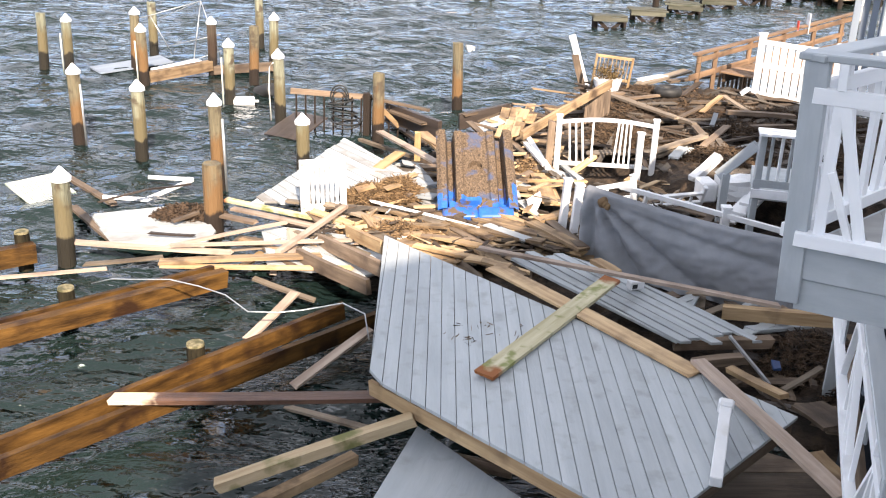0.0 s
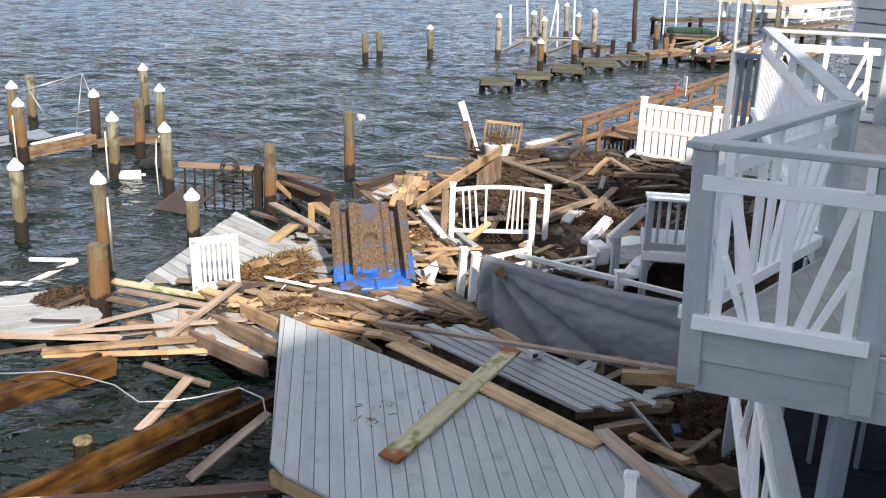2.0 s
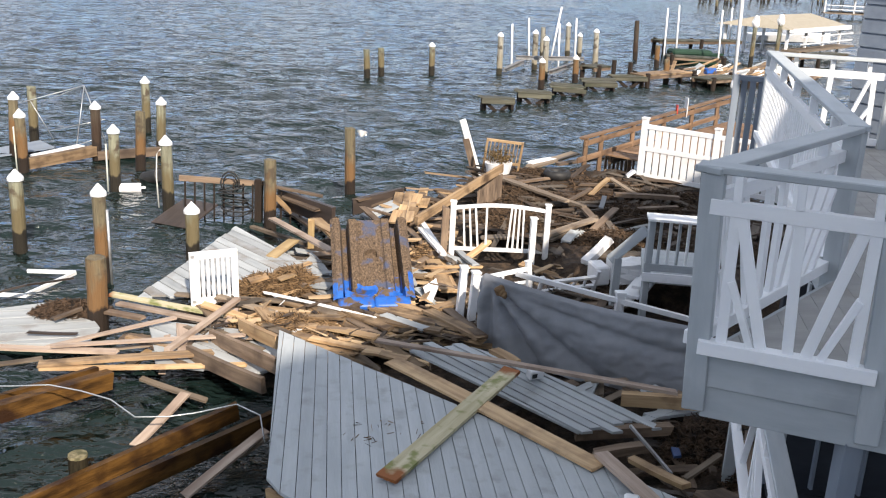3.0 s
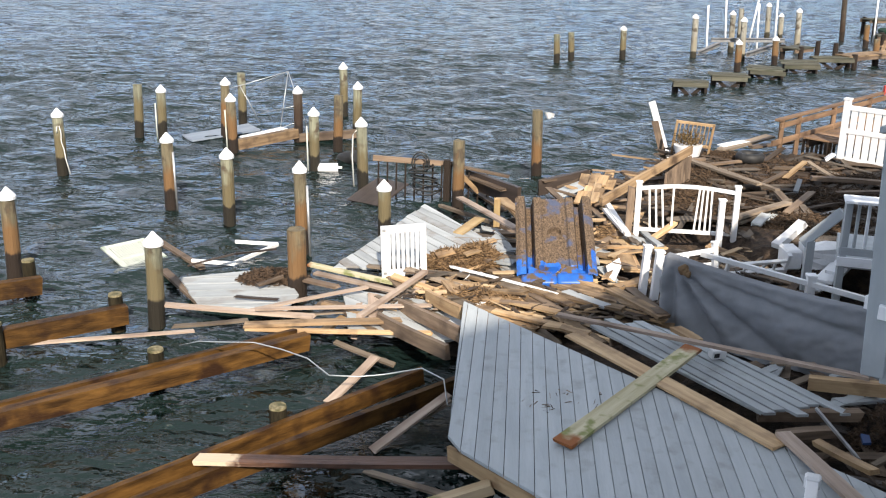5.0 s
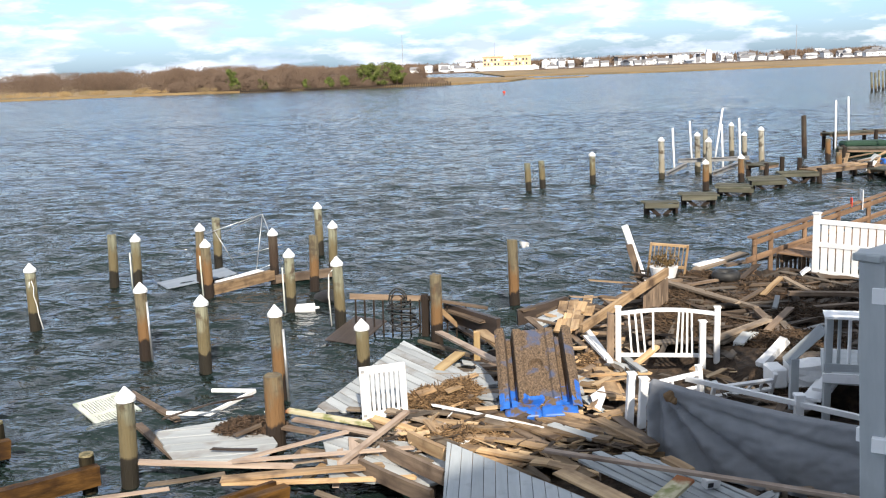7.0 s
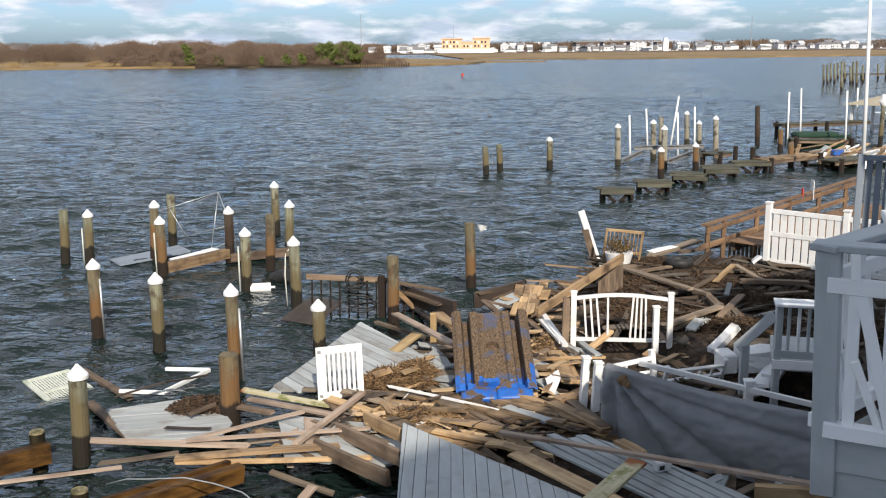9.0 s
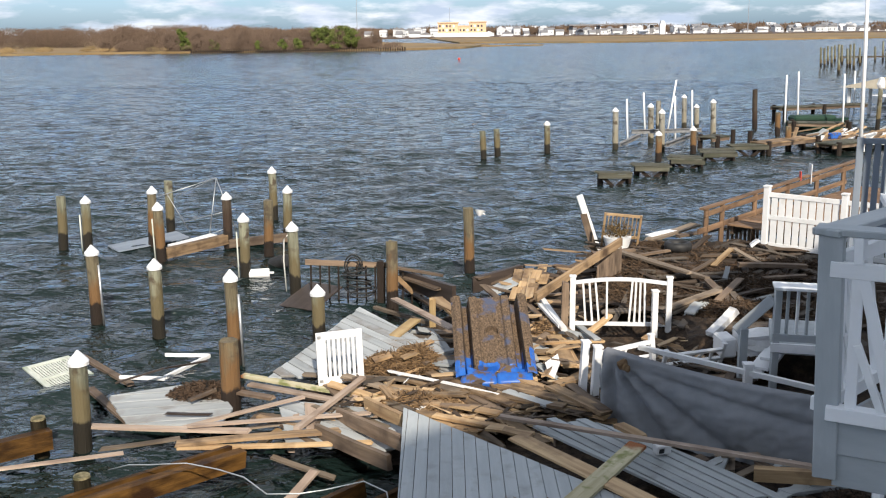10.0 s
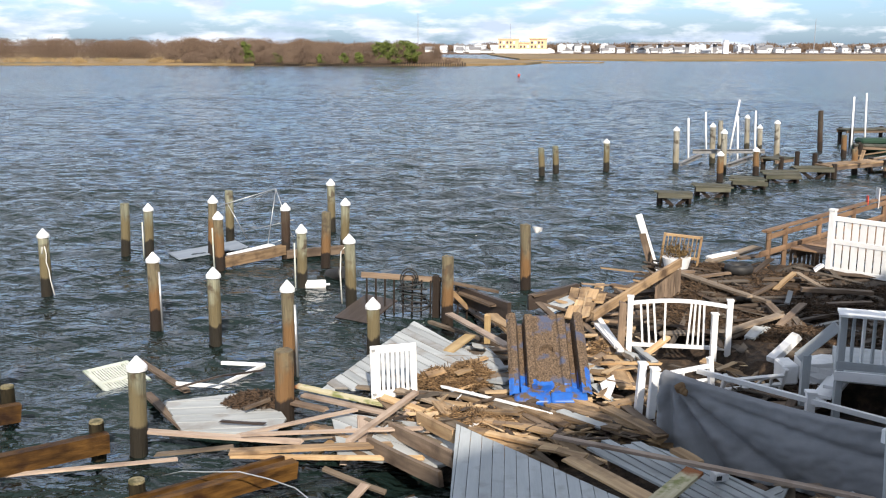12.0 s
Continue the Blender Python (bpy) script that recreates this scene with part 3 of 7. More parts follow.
def water_sheet():
    """One sheet to the horizon, with real wind ripples over the near bay."""
    def steps(*spans):
        out = []
        for a, b, d in spans:
            out += list(np.arange(a, b - 1e-6, d))
        return np.array(out + [spans[-1][1]])
    xs = steps((-4000, -400, 600), (-400, -150, 20), (-150, -60, 1.4), (-60, -24, 0.8), (-24, 24, 0.22), (24, 60, 0.8), (60, 150, 1.4), (150, 400, 20), (400, 4000, 600))
    ys = steps((-300, -6, 30), (-6, 3, 1.0), (3, 48, 0.18), (48, 110, 0.4), (110, 320, 1.0), (320, 480, 8), (480, 4500, 400))
    X, Y = np.meshgrid(xs, ys)
    rs = np.random.RandomState(6)
    Z = np.zeros_like(X)
    for k in range(56):
        lam = 0.50 * (1.032 ** k)
        ang = math.radians(-76) + rs.normal(0, 0.5)
        kx, ky = 6.28319 / lam * math.cos(ang), 6.28319 / lam * math.sin(ang)
        # long lazy modulation breaks the crests into short pieces
        mod = 0.5 + 0.5 * np.sin(X / (lam * rs.uniform(0.9, 2.2)) + rs.uniform(0, 6.28) + Y / (lam * rs.uniform(2, 5)))
        ph = kx * X + ky * Y + rs.uniform(0, 6.28) + 0.8 * np.sin(X / (lam * 3.1) + rs.uniform(0, 6.28))
        Z += 0.0088 * lam * mod * (np.sin(ph) + 0.35 * np.sin(2 * ph + 0.6))
    fade = np.clip((Y + 2) / 6, 0, 1) * np.clip((150 - np.abs(X)) / 30, 0, 1) * np.clip((320 - Y) / 60, 0, 1) * (1 - 0.5 * np.clip((Y - 18) / 50, 0, 1))
    Z *= fade
    ny, nx = X.shape
    me = bpy.data.meshes.new("water")
    co = np.stack([X, Y, Z], -1).reshape(-1, 3)
    idx = np.arange(nx * ny).reshape(ny, nx)
    q = np.stack([idx[:-1, :-1], idx[:-1, 1:], idx[1:, 1:], idx[1:, :-1]], -1).reshape(-1, 4)
    me.vertices.add(len(co))
    me.vertices.foreach_set("co", co.ravel())
    me.loops.add(q.size)
    me.loops.foreach_set("vertex_index", q.ravel().astype(np.int32))
    me.polygons.add(len(q))
    me.polygons.foreach_set("loop_start", np.arange(0, q.size, 4, dtype=np.int32))
    me.polygons.foreach_set("use_smooth", np.ones(len(q), dtype=bool))
    me.update(calc_edges=True)
    me.materials.append(M_WATER)
    return tagged(new("water", me), "rippled grey-blue bay water under broken cloud", "water", kind="structure")


water_sheet()


def mound(name, outline, z0, height, material, label, category, seed=3, rough=0.12, n=60):
    """A low uneven heap over a convex outline."""
    pts = [Vector(p) for p in outline]
    x0, x1 = min(p.x for p in pts), max(p.x for p in pts)
    y0, y1 = min(p.y for p in pts), max(p.y for p in pts)

    def depth(v):
        dmin = 1e9
        for i in range(len(pts)):
            p, q = pts[i], pts[(i + 1) % len(pts)]
            e = (q - p).normalized()
            dmin = min(dmin, e.x * (v.y - p.y) - e.y * (v.x - p.x))
        return dmin
    bm = bmesh.new()
    grid = {}
    for i in range(n + 1):
        for j in range(n + 1):
            v = Vector((x0 + (x1 - x0) * i / n, y0 + (y1 - y0) * j / n))
            dd = depth(v)
            if dd > -0.25:
                k = max(0, min(1, (dd + 0.1) / 0.6))
                h = z0 + height * k + rough * k * (noise.noise(Vector((v.x * 1.3, v.y * 1.3, seed))) + 0.6 * noise.noise(Vector((v.x * 4, v.y * 4, seed))) + 0.4 * noise.noise(Vector((v.x * 11, v.y * 11, seed))))
                grid[i, j] = bm.verts.new((v.x, v.y, h if dd > -0.05 else z0 - 0.3))
    for (i, j) in list(grid):
        q = [grid.get(k) for k in ((i, j), (i + 1, j), (i + 1, j + 1), (i, j + 1))]
        if all(q):
            bm.faces.new(q)
    return tagged(part(name, bm, material), label, category, kind="stuff")


def stick_heap(name, centre, radius, height, count, length, material, label, seed, thick=0.006, category="seaweed"):
    """A tangled heap of straws or stalks: many thin three-sided sticks, joined."""
    rng = random.Random(seed)
    verts, faces = [], []
    for _ in range(count):
        r, a = math.sqrt(rng.random()), rng.uniform(0, 6.283)
        h = height * (1 - r * r) * (0.55 + 0.45 * rng.random()) + 0.02
        p = Vector((radius[0] * r * math.cos(a), radius[1] * r * math.sin(a), h))
        d = Vector((rng.gauss(0, 1), rng.gauss(0, 1), rng.gauss(0, 0.35))).normalized() * length * rng.uniform(0.4, 1.1)
        u = d.cross(Vector((0, 0, 1))).normalized() * thick * rng.uniform(0.6, 1.6)
        v = d.cross(u).normalized() * thick
        b = len(verts)
        for s in (-0.5, 0.5):
            for o in (u, -u * 0.5 + v, -u * 0.5 - v):
                verts.append(tuple(p + d * s + o))
        faces += [(b, b + 1, b + 4, b + 3), (b + 1, b + 2, b + 5, b + 4), (b + 2, b, b + 3, b + 5)]
    # a solid core keeps the heap closed
    core, rings = len(verts), 5
    for i in range(rings):
        q = i / (rings - 1)
        for k in range(14):
            a = 6.28319 * k / 14
            rr = (1 - q * 0.98) * rng.uniform(0.85, 1.0)
            verts.append((radius[0] * rr * math.cos(a), radius[1] * rr * math.sin(a), height * 0.75 * (1 - (1 - q) ** 2) - 0.05))
    for i in range(rings - 1):
        for k in range(14):
            a0, a1 = core + i * 14 + k, core + i * 14 + (k + 1) % 14
            faces.append((a0, a1, a1 + 14, a0 + 14))
    me = bpy.data.meshes.new(name)
    me.from_pydata(verts, [], faces)
    me.materials.append(material)
    ob = new(name, me)
    ob.location = centre
    return tagged(ob, label, category, kind="stuff")


# ---- fences and railings ----
def fence_panel(a, b, height, arch=0.0, pickets=(), lean=0.0, post=0.10, name="picket_fence", label="", foot=0.08, group="", rail=0.06, posts=(True, True), extra=None):
    """A vinyl railing panel from a to b (feet), posts at its ends, pickets at the given fractions."""
    a, b = Vector(a), Vector(b)
    L = (b - a).length
    x = (b - a).normalized()
    y = Vector((0, 0, 1)).cross(x).normalized()
    m = Matrix((x, y, x.cross(y))).transposed().to_4x4()
    m.translation = a
    t = thing(name, m @ Matrix.Rotation(radians(lean), 4, "X"), label, "fence", group)
    for i, px in enumerate((0.0, L)):
        if not posts[i]:
            continue
        bm = bmesh.new()
        add_box(bm, (post, post, height), Matrix.Translation((px, 0, height / 2)))
        bevelled(bm, 0.006)
        p = part("post", bm, M_WHITE, t)
        bm = bmesh.new()
        add_box(bm, (post * 1.25, post * 1.25, 0.03), Matrix.Translation((px, 0, height + 0.016)))
        bevelled(bm, 0.008)
        part("post_cap", bm, M_WHITE, p)
    n = 10
    for base, w, arc in ((height - 0.10, rail, arch), (foot + 0.06, rail, 0.0)):
        bm = bmesh.new()
        prev = None
        for i in range(n + 1):
            u = i / n
            zz = base + arc * math.sin(u * math.pi)
            ring = [bm.verts.new((post * 0.4 + (L - post * 0.8) * u, sy * 0.03, zz + sz * w / 2)) for sy, sz in ((-1, -1), (1, -1), (1, 1), (-1, 1))]
            if prev:
                for k in range(4):
                    bm.faces.new((prev[k], prev[(k + 1) % 4], ring[(k + 1) % 4], ring[k]))
            else:
                bm.faces.new(ring[::-1])
            prev = ring
        bm.faces.new(prev)
        bmesh.ops.recalc_face_normals(bm, faces=bm.faces)
        part("rail", bm, M_WHITE, t)
    for u, slant in pickets:
        z0, z1 = foot + 0.06, height - 0.10 + arch * math.sin(u * math.pi)
        bm = bmesh.new()
        add_box(bm, (z1 - z0, 0.035, 0.035))
        p = part("picket", bm, M_WHITE, t)
        p.matrix_local = along((u * L, 0, z0), (u * L + slant, 0, z1))
    return t


def box_part(name, size, at, material, parent, label="", rot=None, bevel=0.004):
    bm = bmesh.new()
    add_box(bm, size)
    if bevel:
        bevelled(bm, bevel)
    p = part(name, bm, material, parent, label)
    p.matrix_local = Matrix.Translation(at) @ (rot or Matrix())
    return p


def bar(name, a, b, w, th, material, parent, bevel=0.003, roll=0.0, label=""):
    """A straight bar of section w x th between two points in the parent's space."""
    bm = bmesh.new()
    add_box(bm, ((Vector(b) - Vector(a)).length, w, th))
    if bevel:
        bevelled(bm, bevel)
    p = part(name, bm, material, parent, label)
    p.matrix_local = along(a, b, roll)
    return p
pile((-11.13, 21.63), 1.62, 0.02, 0.0, 0.125, True, M_PILE)
pile((-11.08, 26.25), 1.48, 0.06, 0.0, 0.125, False, M_PILE)
pile((-10.31, 26.04), 1.52, 0.04, 0.0, 0.125, True, M_PILE)
pile((-7.53, 19.15), 1.65, 0.01, 0.0, 0.125, True, M_PILE_ORANGE)
pile((-5.94, 18.15), 1.59, 0.01, 0.0, 0.125, True, M_PILE)
pile((-8.56, 26.24), 1.74, 0.08, 0.0, 0.125, True, M_PILE_ORANGE)
pile((-7.82, 24.58), 1.58, -0.01, 0.0, 0.125, True, M_PILE_ORANGE)
pile((-8.67, 28.33), 1.56, 0.02, 0.0, 0.125, False, M_PILE)
pile((-6.45, 26.23), 1.56, 0.02, 0.0, 0.125, True, M_PILE_DARK)
pile((-5.23, 22.83), 1.60, 0.01, 0.0, 0.125, True, M_PILE)
pile((-5.91, 30.21), 1.70, -0.01, 0.0, 0.125, True, M_PILE)
pile((-5.11, 25.13), 1.51, 0.05, 0.0, 0.125, False, M_PILE_ORANGE)
pile((-4.92, 26.95), 1.61, 0.05, 0.0, 0.125, True, M_PILE)
pile((-3.75, 21.29), 1.68, -0.03, 0.0, 0.125, True, M_PILE)
pile((-4.04, 16.46), 1.78, -0.01, 0.0, 0.115, True, M_PILE_ORANGE)
pile((-3.61, 14.24), 1.20, 0.02, 0.0, 0.15, False, M_PILE_ORANGE)
pile((-2.68, 17.50), 1.22, -0.00, 0.0, 0.125, True, M_PILE)
pile((-1.46, 20.07), 1.47, 0.00, 0.0, 0.125, False, M_PILE_ORANGE)
pile((0.23, 22.85), 1.67, -0.04, 0.0, 0.125, False, M_PILE_ORANGE)
pile((-5.45, 12.90), 1.50, 0.05, 0.0, 0.125, True, M_PILE)
pile((-8.71, 14.81), 1.56, 0.04, 0.0, 0.125, True, M_PILE_ORANGE)
pile((1.09, 44.38), 1.29, -0.07, 0.0, 0.14, False, M_PILE)
pile((1.76, 45.19), 1.29, -0.07, 0.0, 0.14, False, M_PILE)
pile((4.18, 46.44), 1.53, -0.04, 0.0, 0.14, True, M_PILE)
board((-11.20, 14.29, 0.17), (-9.80, 15.06, 0.17), 0.16, 0.28, "beam", 0, "timber_beam", 0.02, 0.0, "pier stringers")
board((-9.67, 12.20, 0.17), (-7.58, 13.60, 0.17), 0.16, 0.28, "beam", 0, "timber_beam", 0.02, 0.0, "pier stringers")
board((-7.39, 11.30, 0.17), (-5.75, 12.60, 0.17), 0.16, 0.28, "beam", 0, "timber_beam", 0.02, 0.0, "pier stringers")
board((-6.82, 8.47, 0.22), (-2.90, 11.88, 0.22), 0.16, 0.23, "beam", 0, "timber_beam", 0.02, 0.0, "pier stringers")
board((-7.02, 8.62, 0.20), (-3.10, 12.06, 0.20), 0.07, 0.23, "beam", 0, "timber_beam", 0.02, 0.0, "pier stringers")
board((-5.36, 6.28, 0.23), (-1.20, 10.98, 0.23), 0.08, 0.22, "beam", 0, "timber_beam", 0.02, 0.0, "pier stringers")
board((-5.09, 6.27, 0.20), (-0.75, 10.82, 0.20), 0.08, 0.22, "beam", 0, "timber_beam", 0.02, 0.0, "pier stringers")
pile((-9.96, 15.15), 0.54, 0.0, 0.0, 0.105, False, M_STUBWOOD, "pier stub piles", "low cut-off timber pile stub beside a beam")
pile((-7.99, 14.00), 0.54, 0.0, 0.0, 0.105, False, M_STUBWOOD, "pier stub piles", "low cut-off timber pile stub beside a beam")
pile((-5.97, 12.70), 0.54, 0.0, 0.0, 0.105, False, M_STUBWOOD, "pier stub piles", "low cut-off timber pile stub beside a beam")
pile((-7.13, 11.41), 0.54, 0.0, 0.0, 0.105, False, M_STUBWOOD, "pier stub piles", "low cut-off timber pile stub beside a beam")
pile((-2.69, 9.52), 0.54, 0.0, 0.0, 0.105, False, M_STUBWOOD, "pier stub piles", "low cut-off timber pile stub beside a beam")
pile((-4.65, 10.87), 0.54, 0.0, 0.0, 0.105, False, M_STUBWOOD, "pier stub piles", "low cut-off timber pile stub beside a beam")
plank_panel("fallen_deck", [(-0.65, 8.38, 0.85), (1.73, 6.06, 0.95), (3.41, 7.76, 0.95), (-0.77, 12.21, 0.92)], (-0.026, 1.999), 0.145, M_GREY_DECK, "large tilted section of grey-painted decking torn from a dock", gap=0.006, seed=2, joists=4)


# dark nail heads and scuffs along the joist lines of the large panel
big = [o for o in bpy.data.objects if o.name == "fallen_deck"][0]
nail_bm = bmesh.new()
bmesh.ops.create_cone(nail_bm, cap_ends=True, segments=6, radius1=0.010, radius2=0.007, depth=0.006)
first = part("nail_head", nail_bm, M_STUBWOOD, big)
RN = random.Random(91)
nails = 0
for plank in [o for o in big.children if o.name.startswith("plank")]:
    xs = [v.co.x for v in plank.data.vertices]
    x0, x1 = min(xs), max(xs)
    for u in (0.06, 0.36, 0.66, 0.94):
        if RN.random() < 0.25:
            continue
        x = x0 + (x1 - x0) * u
        top = [v.co for v in plank.data.vertices if v.co.z > sum(w.co.z for w in plank.data.vertices) / len(plank.data.vertices)]
        a, b = min(top, key=lambda v: v.x), max(top, key=lambda v: v.x)
        z = a.z + (b.z - a.z) * (x - a.x) / max(b.x - a.x, 0.01)
        ob = first if not nails else new("nail_head", first.data)
        ob.parent = big
        ob.matrix_local = plank.matrix_local @ Matrix.Translation((x, RN.uniform(-0.05, 0.05), z + 0.004)) @ Matrix.Diagonal((RN.uniform(0.7, 2.6), RN.uniform(0.6, 1.0), 1, 1))
        nails += 1


# ---- debris ground ----
mound("debris_bed", [(-0.2, 11.6), (3.0, 8.6), (7.5, 8.0), (10.5, 20), (8.5, 24.5), (3.4, 24.3), (-1.2, 18.0), (-2.6, 15.0), (-2.5, 13.5)], 0.02, 0.22, M_MUD, "wet brown mat of broken wood and reeds over the shallows", "debris", 3, 0.10, 80)
mound("debris_bank", [(3.6, 15.6), (7.6, 14.0), (10.5, 20), (8.3, 24.0), (3.4, 23.8), (2.6, 19.5)], 0.12, 0.52, M_MUD, "brown heap of reeds and splinters on the bank", "debris", 9, 0.14, 70)


# ---- balcony of the next house ----
def sunburst_rail(name, a, b, z_bottom, z_upper, z_top, rays, label, post_a=True, post_b=True, post_low=None, blocks=(0.3, 0.7), face=M_WHITE_PAINT, lean_a=0.0, lean_b=0.0):
    """A deck railing: grey posts and cap rail, white rails with spokes fanned between them. lean: how far each end's foot is pushed along world x, per metre."""
    a, b = Vector((*a, 0)), Vector((*b, 0))
    L = (b - a).length
    x = (b - a).normalized()
    m = Matrix((x, Vector((0, 0, 1)).cross(x), Vector((0, 0, 1)))).transposed().to_4x4()
    m.translation = Vector((a.x, a.y, z_bottom))
    t = thing(name, m, label, "railing", "balcony railings")
    low = (post_low if post_low is not None else z_bottom - 0.1) - z_bottom
    zt, zu = z_top - z_bottom, z_upper - z_bottom
    push = m.to_3x3().inverted() @ Vector((1, 0, 0))

    def at(px, py, pz):
        return Vector((px, py, pz)) + push * (lean_a + (lean_b - lean_a) * px / L) * (zt - pz)
    for on, px in ((post_a, 0.0), (post_b, L)):
        if on:
            pp = bar("post", at(px, 0, low), at(px, 0, zt - 0.04), 0.125, 0.125, M_GREY_PAINT, t, 0.006, label="grey-painted square post")
            for dz in (0.10, 0.24):
                bm = bmesh.new()
                bmesh.ops.create_cone(bm, cap_ends=True, segments=8, radius1=0.009, radius2=0.009, depth=0.012)
                q = part("bolt", bm, M_STUBWOOD, pp, "dark rusty bolt head")
                q.matrix_local = pp.matrix_local.inverted() @ Matrix.Translation(at(px, -0.067, low + dz)) @ Matrix.Rotation(radians(90), 4, "X")
    bar("cap_rail", (-0.08, 0, zt - 0.02), (L + 0.08, 0, zt - 0.02), 0.15, 0.04, M_GREY_PAINT, t, 0.006, label="grey-painted flat cap rail")
    bar("upper_rail", at(0, -0.045, zu), at(L, -0.045, zu), 0.05, 0.085, face, t)
    bar("lower_rail", at(0, -0.055, 0), at(L, -0.055, 0), 0.09, 0.08, face, t)
    for u in blocks:
        bar("block", at(u * L, -0.045, zu + 0.04), at(u * L, -0.045, zt - 0.04), 0.045, 0.07, face, t)
    for u0, v0, u1, v1 in rays:
        bar("spoke", at(u0 * L, -0.045, 0.03 + v0 * (zu - 0.06)), at(u1 * L, -0.045, 0.03 + v1 * (zu - 0.06)), 0.04, 0.06, face, t, roll=90)
    return t


RA, RC, RD, RE, RBB = (1.99, 5.01), (3.54, 6.44), (5.24, 11.72), (6.6, 11.30), (2.81, 4.59)
FAN = [(0.13, 0, 0.15, 1), (0.36, 0, 0.18, 1), (0.30, 0, 0.155, 0.5), (0.51, 0, 0.50, 1), (0.61, 0, 0.84, 1), (0.69, 0, 0.865, 0.5), (0.87, 0, 0.90, 1)]
FAN_LONG = [(0.10, 0, 0.10, 1), (0.22, 0, 0.12, 1), (0.17, 0, 0.11, 0.45), (0.34, 0, 0.24, 1), (0.42, 0, 0.42, 1), (0.50, 0, 0.52, 1), (0.56, 0, 0.66, 1), (0.62, 0, 0.78, 1), (0.68, 0, 0.90, 1), (0.75, 0, 0.93, 0.75), (0.83, 0, 0.95, 0.5)]
ZB, ZU, ZT = 3.80, 4.60, 4.82
LEAN = 0.045
sunburst_rail("balcony_railing", RA, RBB, ZB, ZU, ZT, FAN, "grey and white balcony railing with sunburst spokes", True, True, 3.40, (0.15, 0.49, 0.90), lean_a=LEAN, lean_b=LEAN)
sunburst_rail("balcony_railing", RC, RA, ZB, ZU, ZT - 0.005, [(1 - p, q, 1 - r, s) for p, q, r, s in FAN_LONG], "long grey and white balcony railing with sunburst spokes", True, False, 3.5, (0.2, 0.5, 0.8), lean_b=LEAN)
sunburst_rail("balcony_railing", RD, RC, ZB, ZU, ZT + 0.004, [(0.04 + 0.023 * i, 0, 0.04 + 0.023 * i, 1) for i in range(42)], "long balcony railing with close white balusters", True, False, 3.5, (0.1, 0.3, 0.5, 0.7, 0.9))
sunburst_rail("balcony_railing", RE, RD, ZB, ZU, ZT - 0.005, FAN, "far balcony railing with white sunburst spokes", True, False, 3.5, (0.2, 0.5, 0.8))

balcony = thing("balcony_deck", (RA[0] + 0.05, RA[1], 3.70), "grey-painted timber balcony deck on beams", "balcony", kind="structure")


def prism(poly, z0, z1):
    bm = bmesh.new()
    lo = [bm.verts.new((x, y, z0)) for x, y in poly]
    hi = [bm.verts.new((x, y, z1)) for x, y in poly]
    bm.faces.new(lo[::-1])
    bm.faces.new(hi)
    for i in range(len(poly)):
        j = (i + 1) % len(poly)
        bm.faces.new((lo[i], lo[j], hi[j], hi[i]))
    bmesh.ops.recalc_face_normals(bm, faces=bm.faces)
    return bm


def rel(poly, o):
    return [(x - o[0], y - o[1]) for x, y in poly]


deck_poly = [(RA[0] + 0.06, RA[1]), (RBB[0], RBB[1] + 0.05), (6.2, 3.2), (8.5, 10.5), (RE[0], RE[1]), (RD[0] + 0.06, RD[1] - 0.06), (RC[0] + 0.06, RC[1])]
rng = random.Random(8)
for i in range(46):
    # floor boards run away from the camera
    pv = [Vector(p) for p in deck_poly]
    c = clip_strip(pv, Vector((0.25, 0.97)).normalized(), *(lambda s: (s, s + 0.143))(-5.9 + i * 0.146))
    if not c:
        continue
    d = Vector((0.25, 0.97)).normalized()
    nr = Vector((-d.y, d.x))
    s = -5.9 + i * 0.146
    (a0, a1), (b0, b1) = c
    q = [nr * s + d * a0, nr * s + d * a1, nr * (s + 0.143) + d * b1, nr * (s + 0.143) + d * b0]
    part("floor_board", prism(rel([tuple(v) for v in q], RA), 0.0, 0.035), M_FLOOR, balcony)
fx = Vector((RBB[0] - RA[0], RBB[1] - RA[1], 0))
fl = fx.length
fx.normalize()
fn = Vector((fx.y, -fx.x, 0))
for zc, hh, off in ((-0.05, 0.195, 0.02), (-0.25, 0.19, 0.0)):
    a = fx * 0.05 + fn * off + Vector((0, 0, zc))
    bar("fascia_board", a, a + fx * (fl + 0.3), 0.04, hh, M_GREY_PAINT, balcony)
sxv = Vector((RC[0] - RA[0], RC[1] - RA[1], 0))
bar("fascia_board", (0.02, 0.02, -0.15), Vector((0.02, 0.02, -0.15)) + sxv, 0.04, 0.3, M_GREY_PAINT, balcony)
bar("fascia_board", sxv + Vector((0, 0, -0.15)), Vector((RD[0] - RA[0], RD[1] - RA[1], -0.15)), 0.04, 0.3, M_GREY_PAINT, balcony)
# darker than the posts above: shade below the deck is in its colour
bar("support_post", (fx * (fl - 0.06)) + fn * -0.05 + Vector((0, 0, -0.33)), (fx * (fl - 0.06)) + fn * -0.05 + Vector((0, 0, -3.9)), 0.11, 0.11, M_DARK_SIDING, balcony, label="slate corner post, darkened in colour for the shade under the deck")

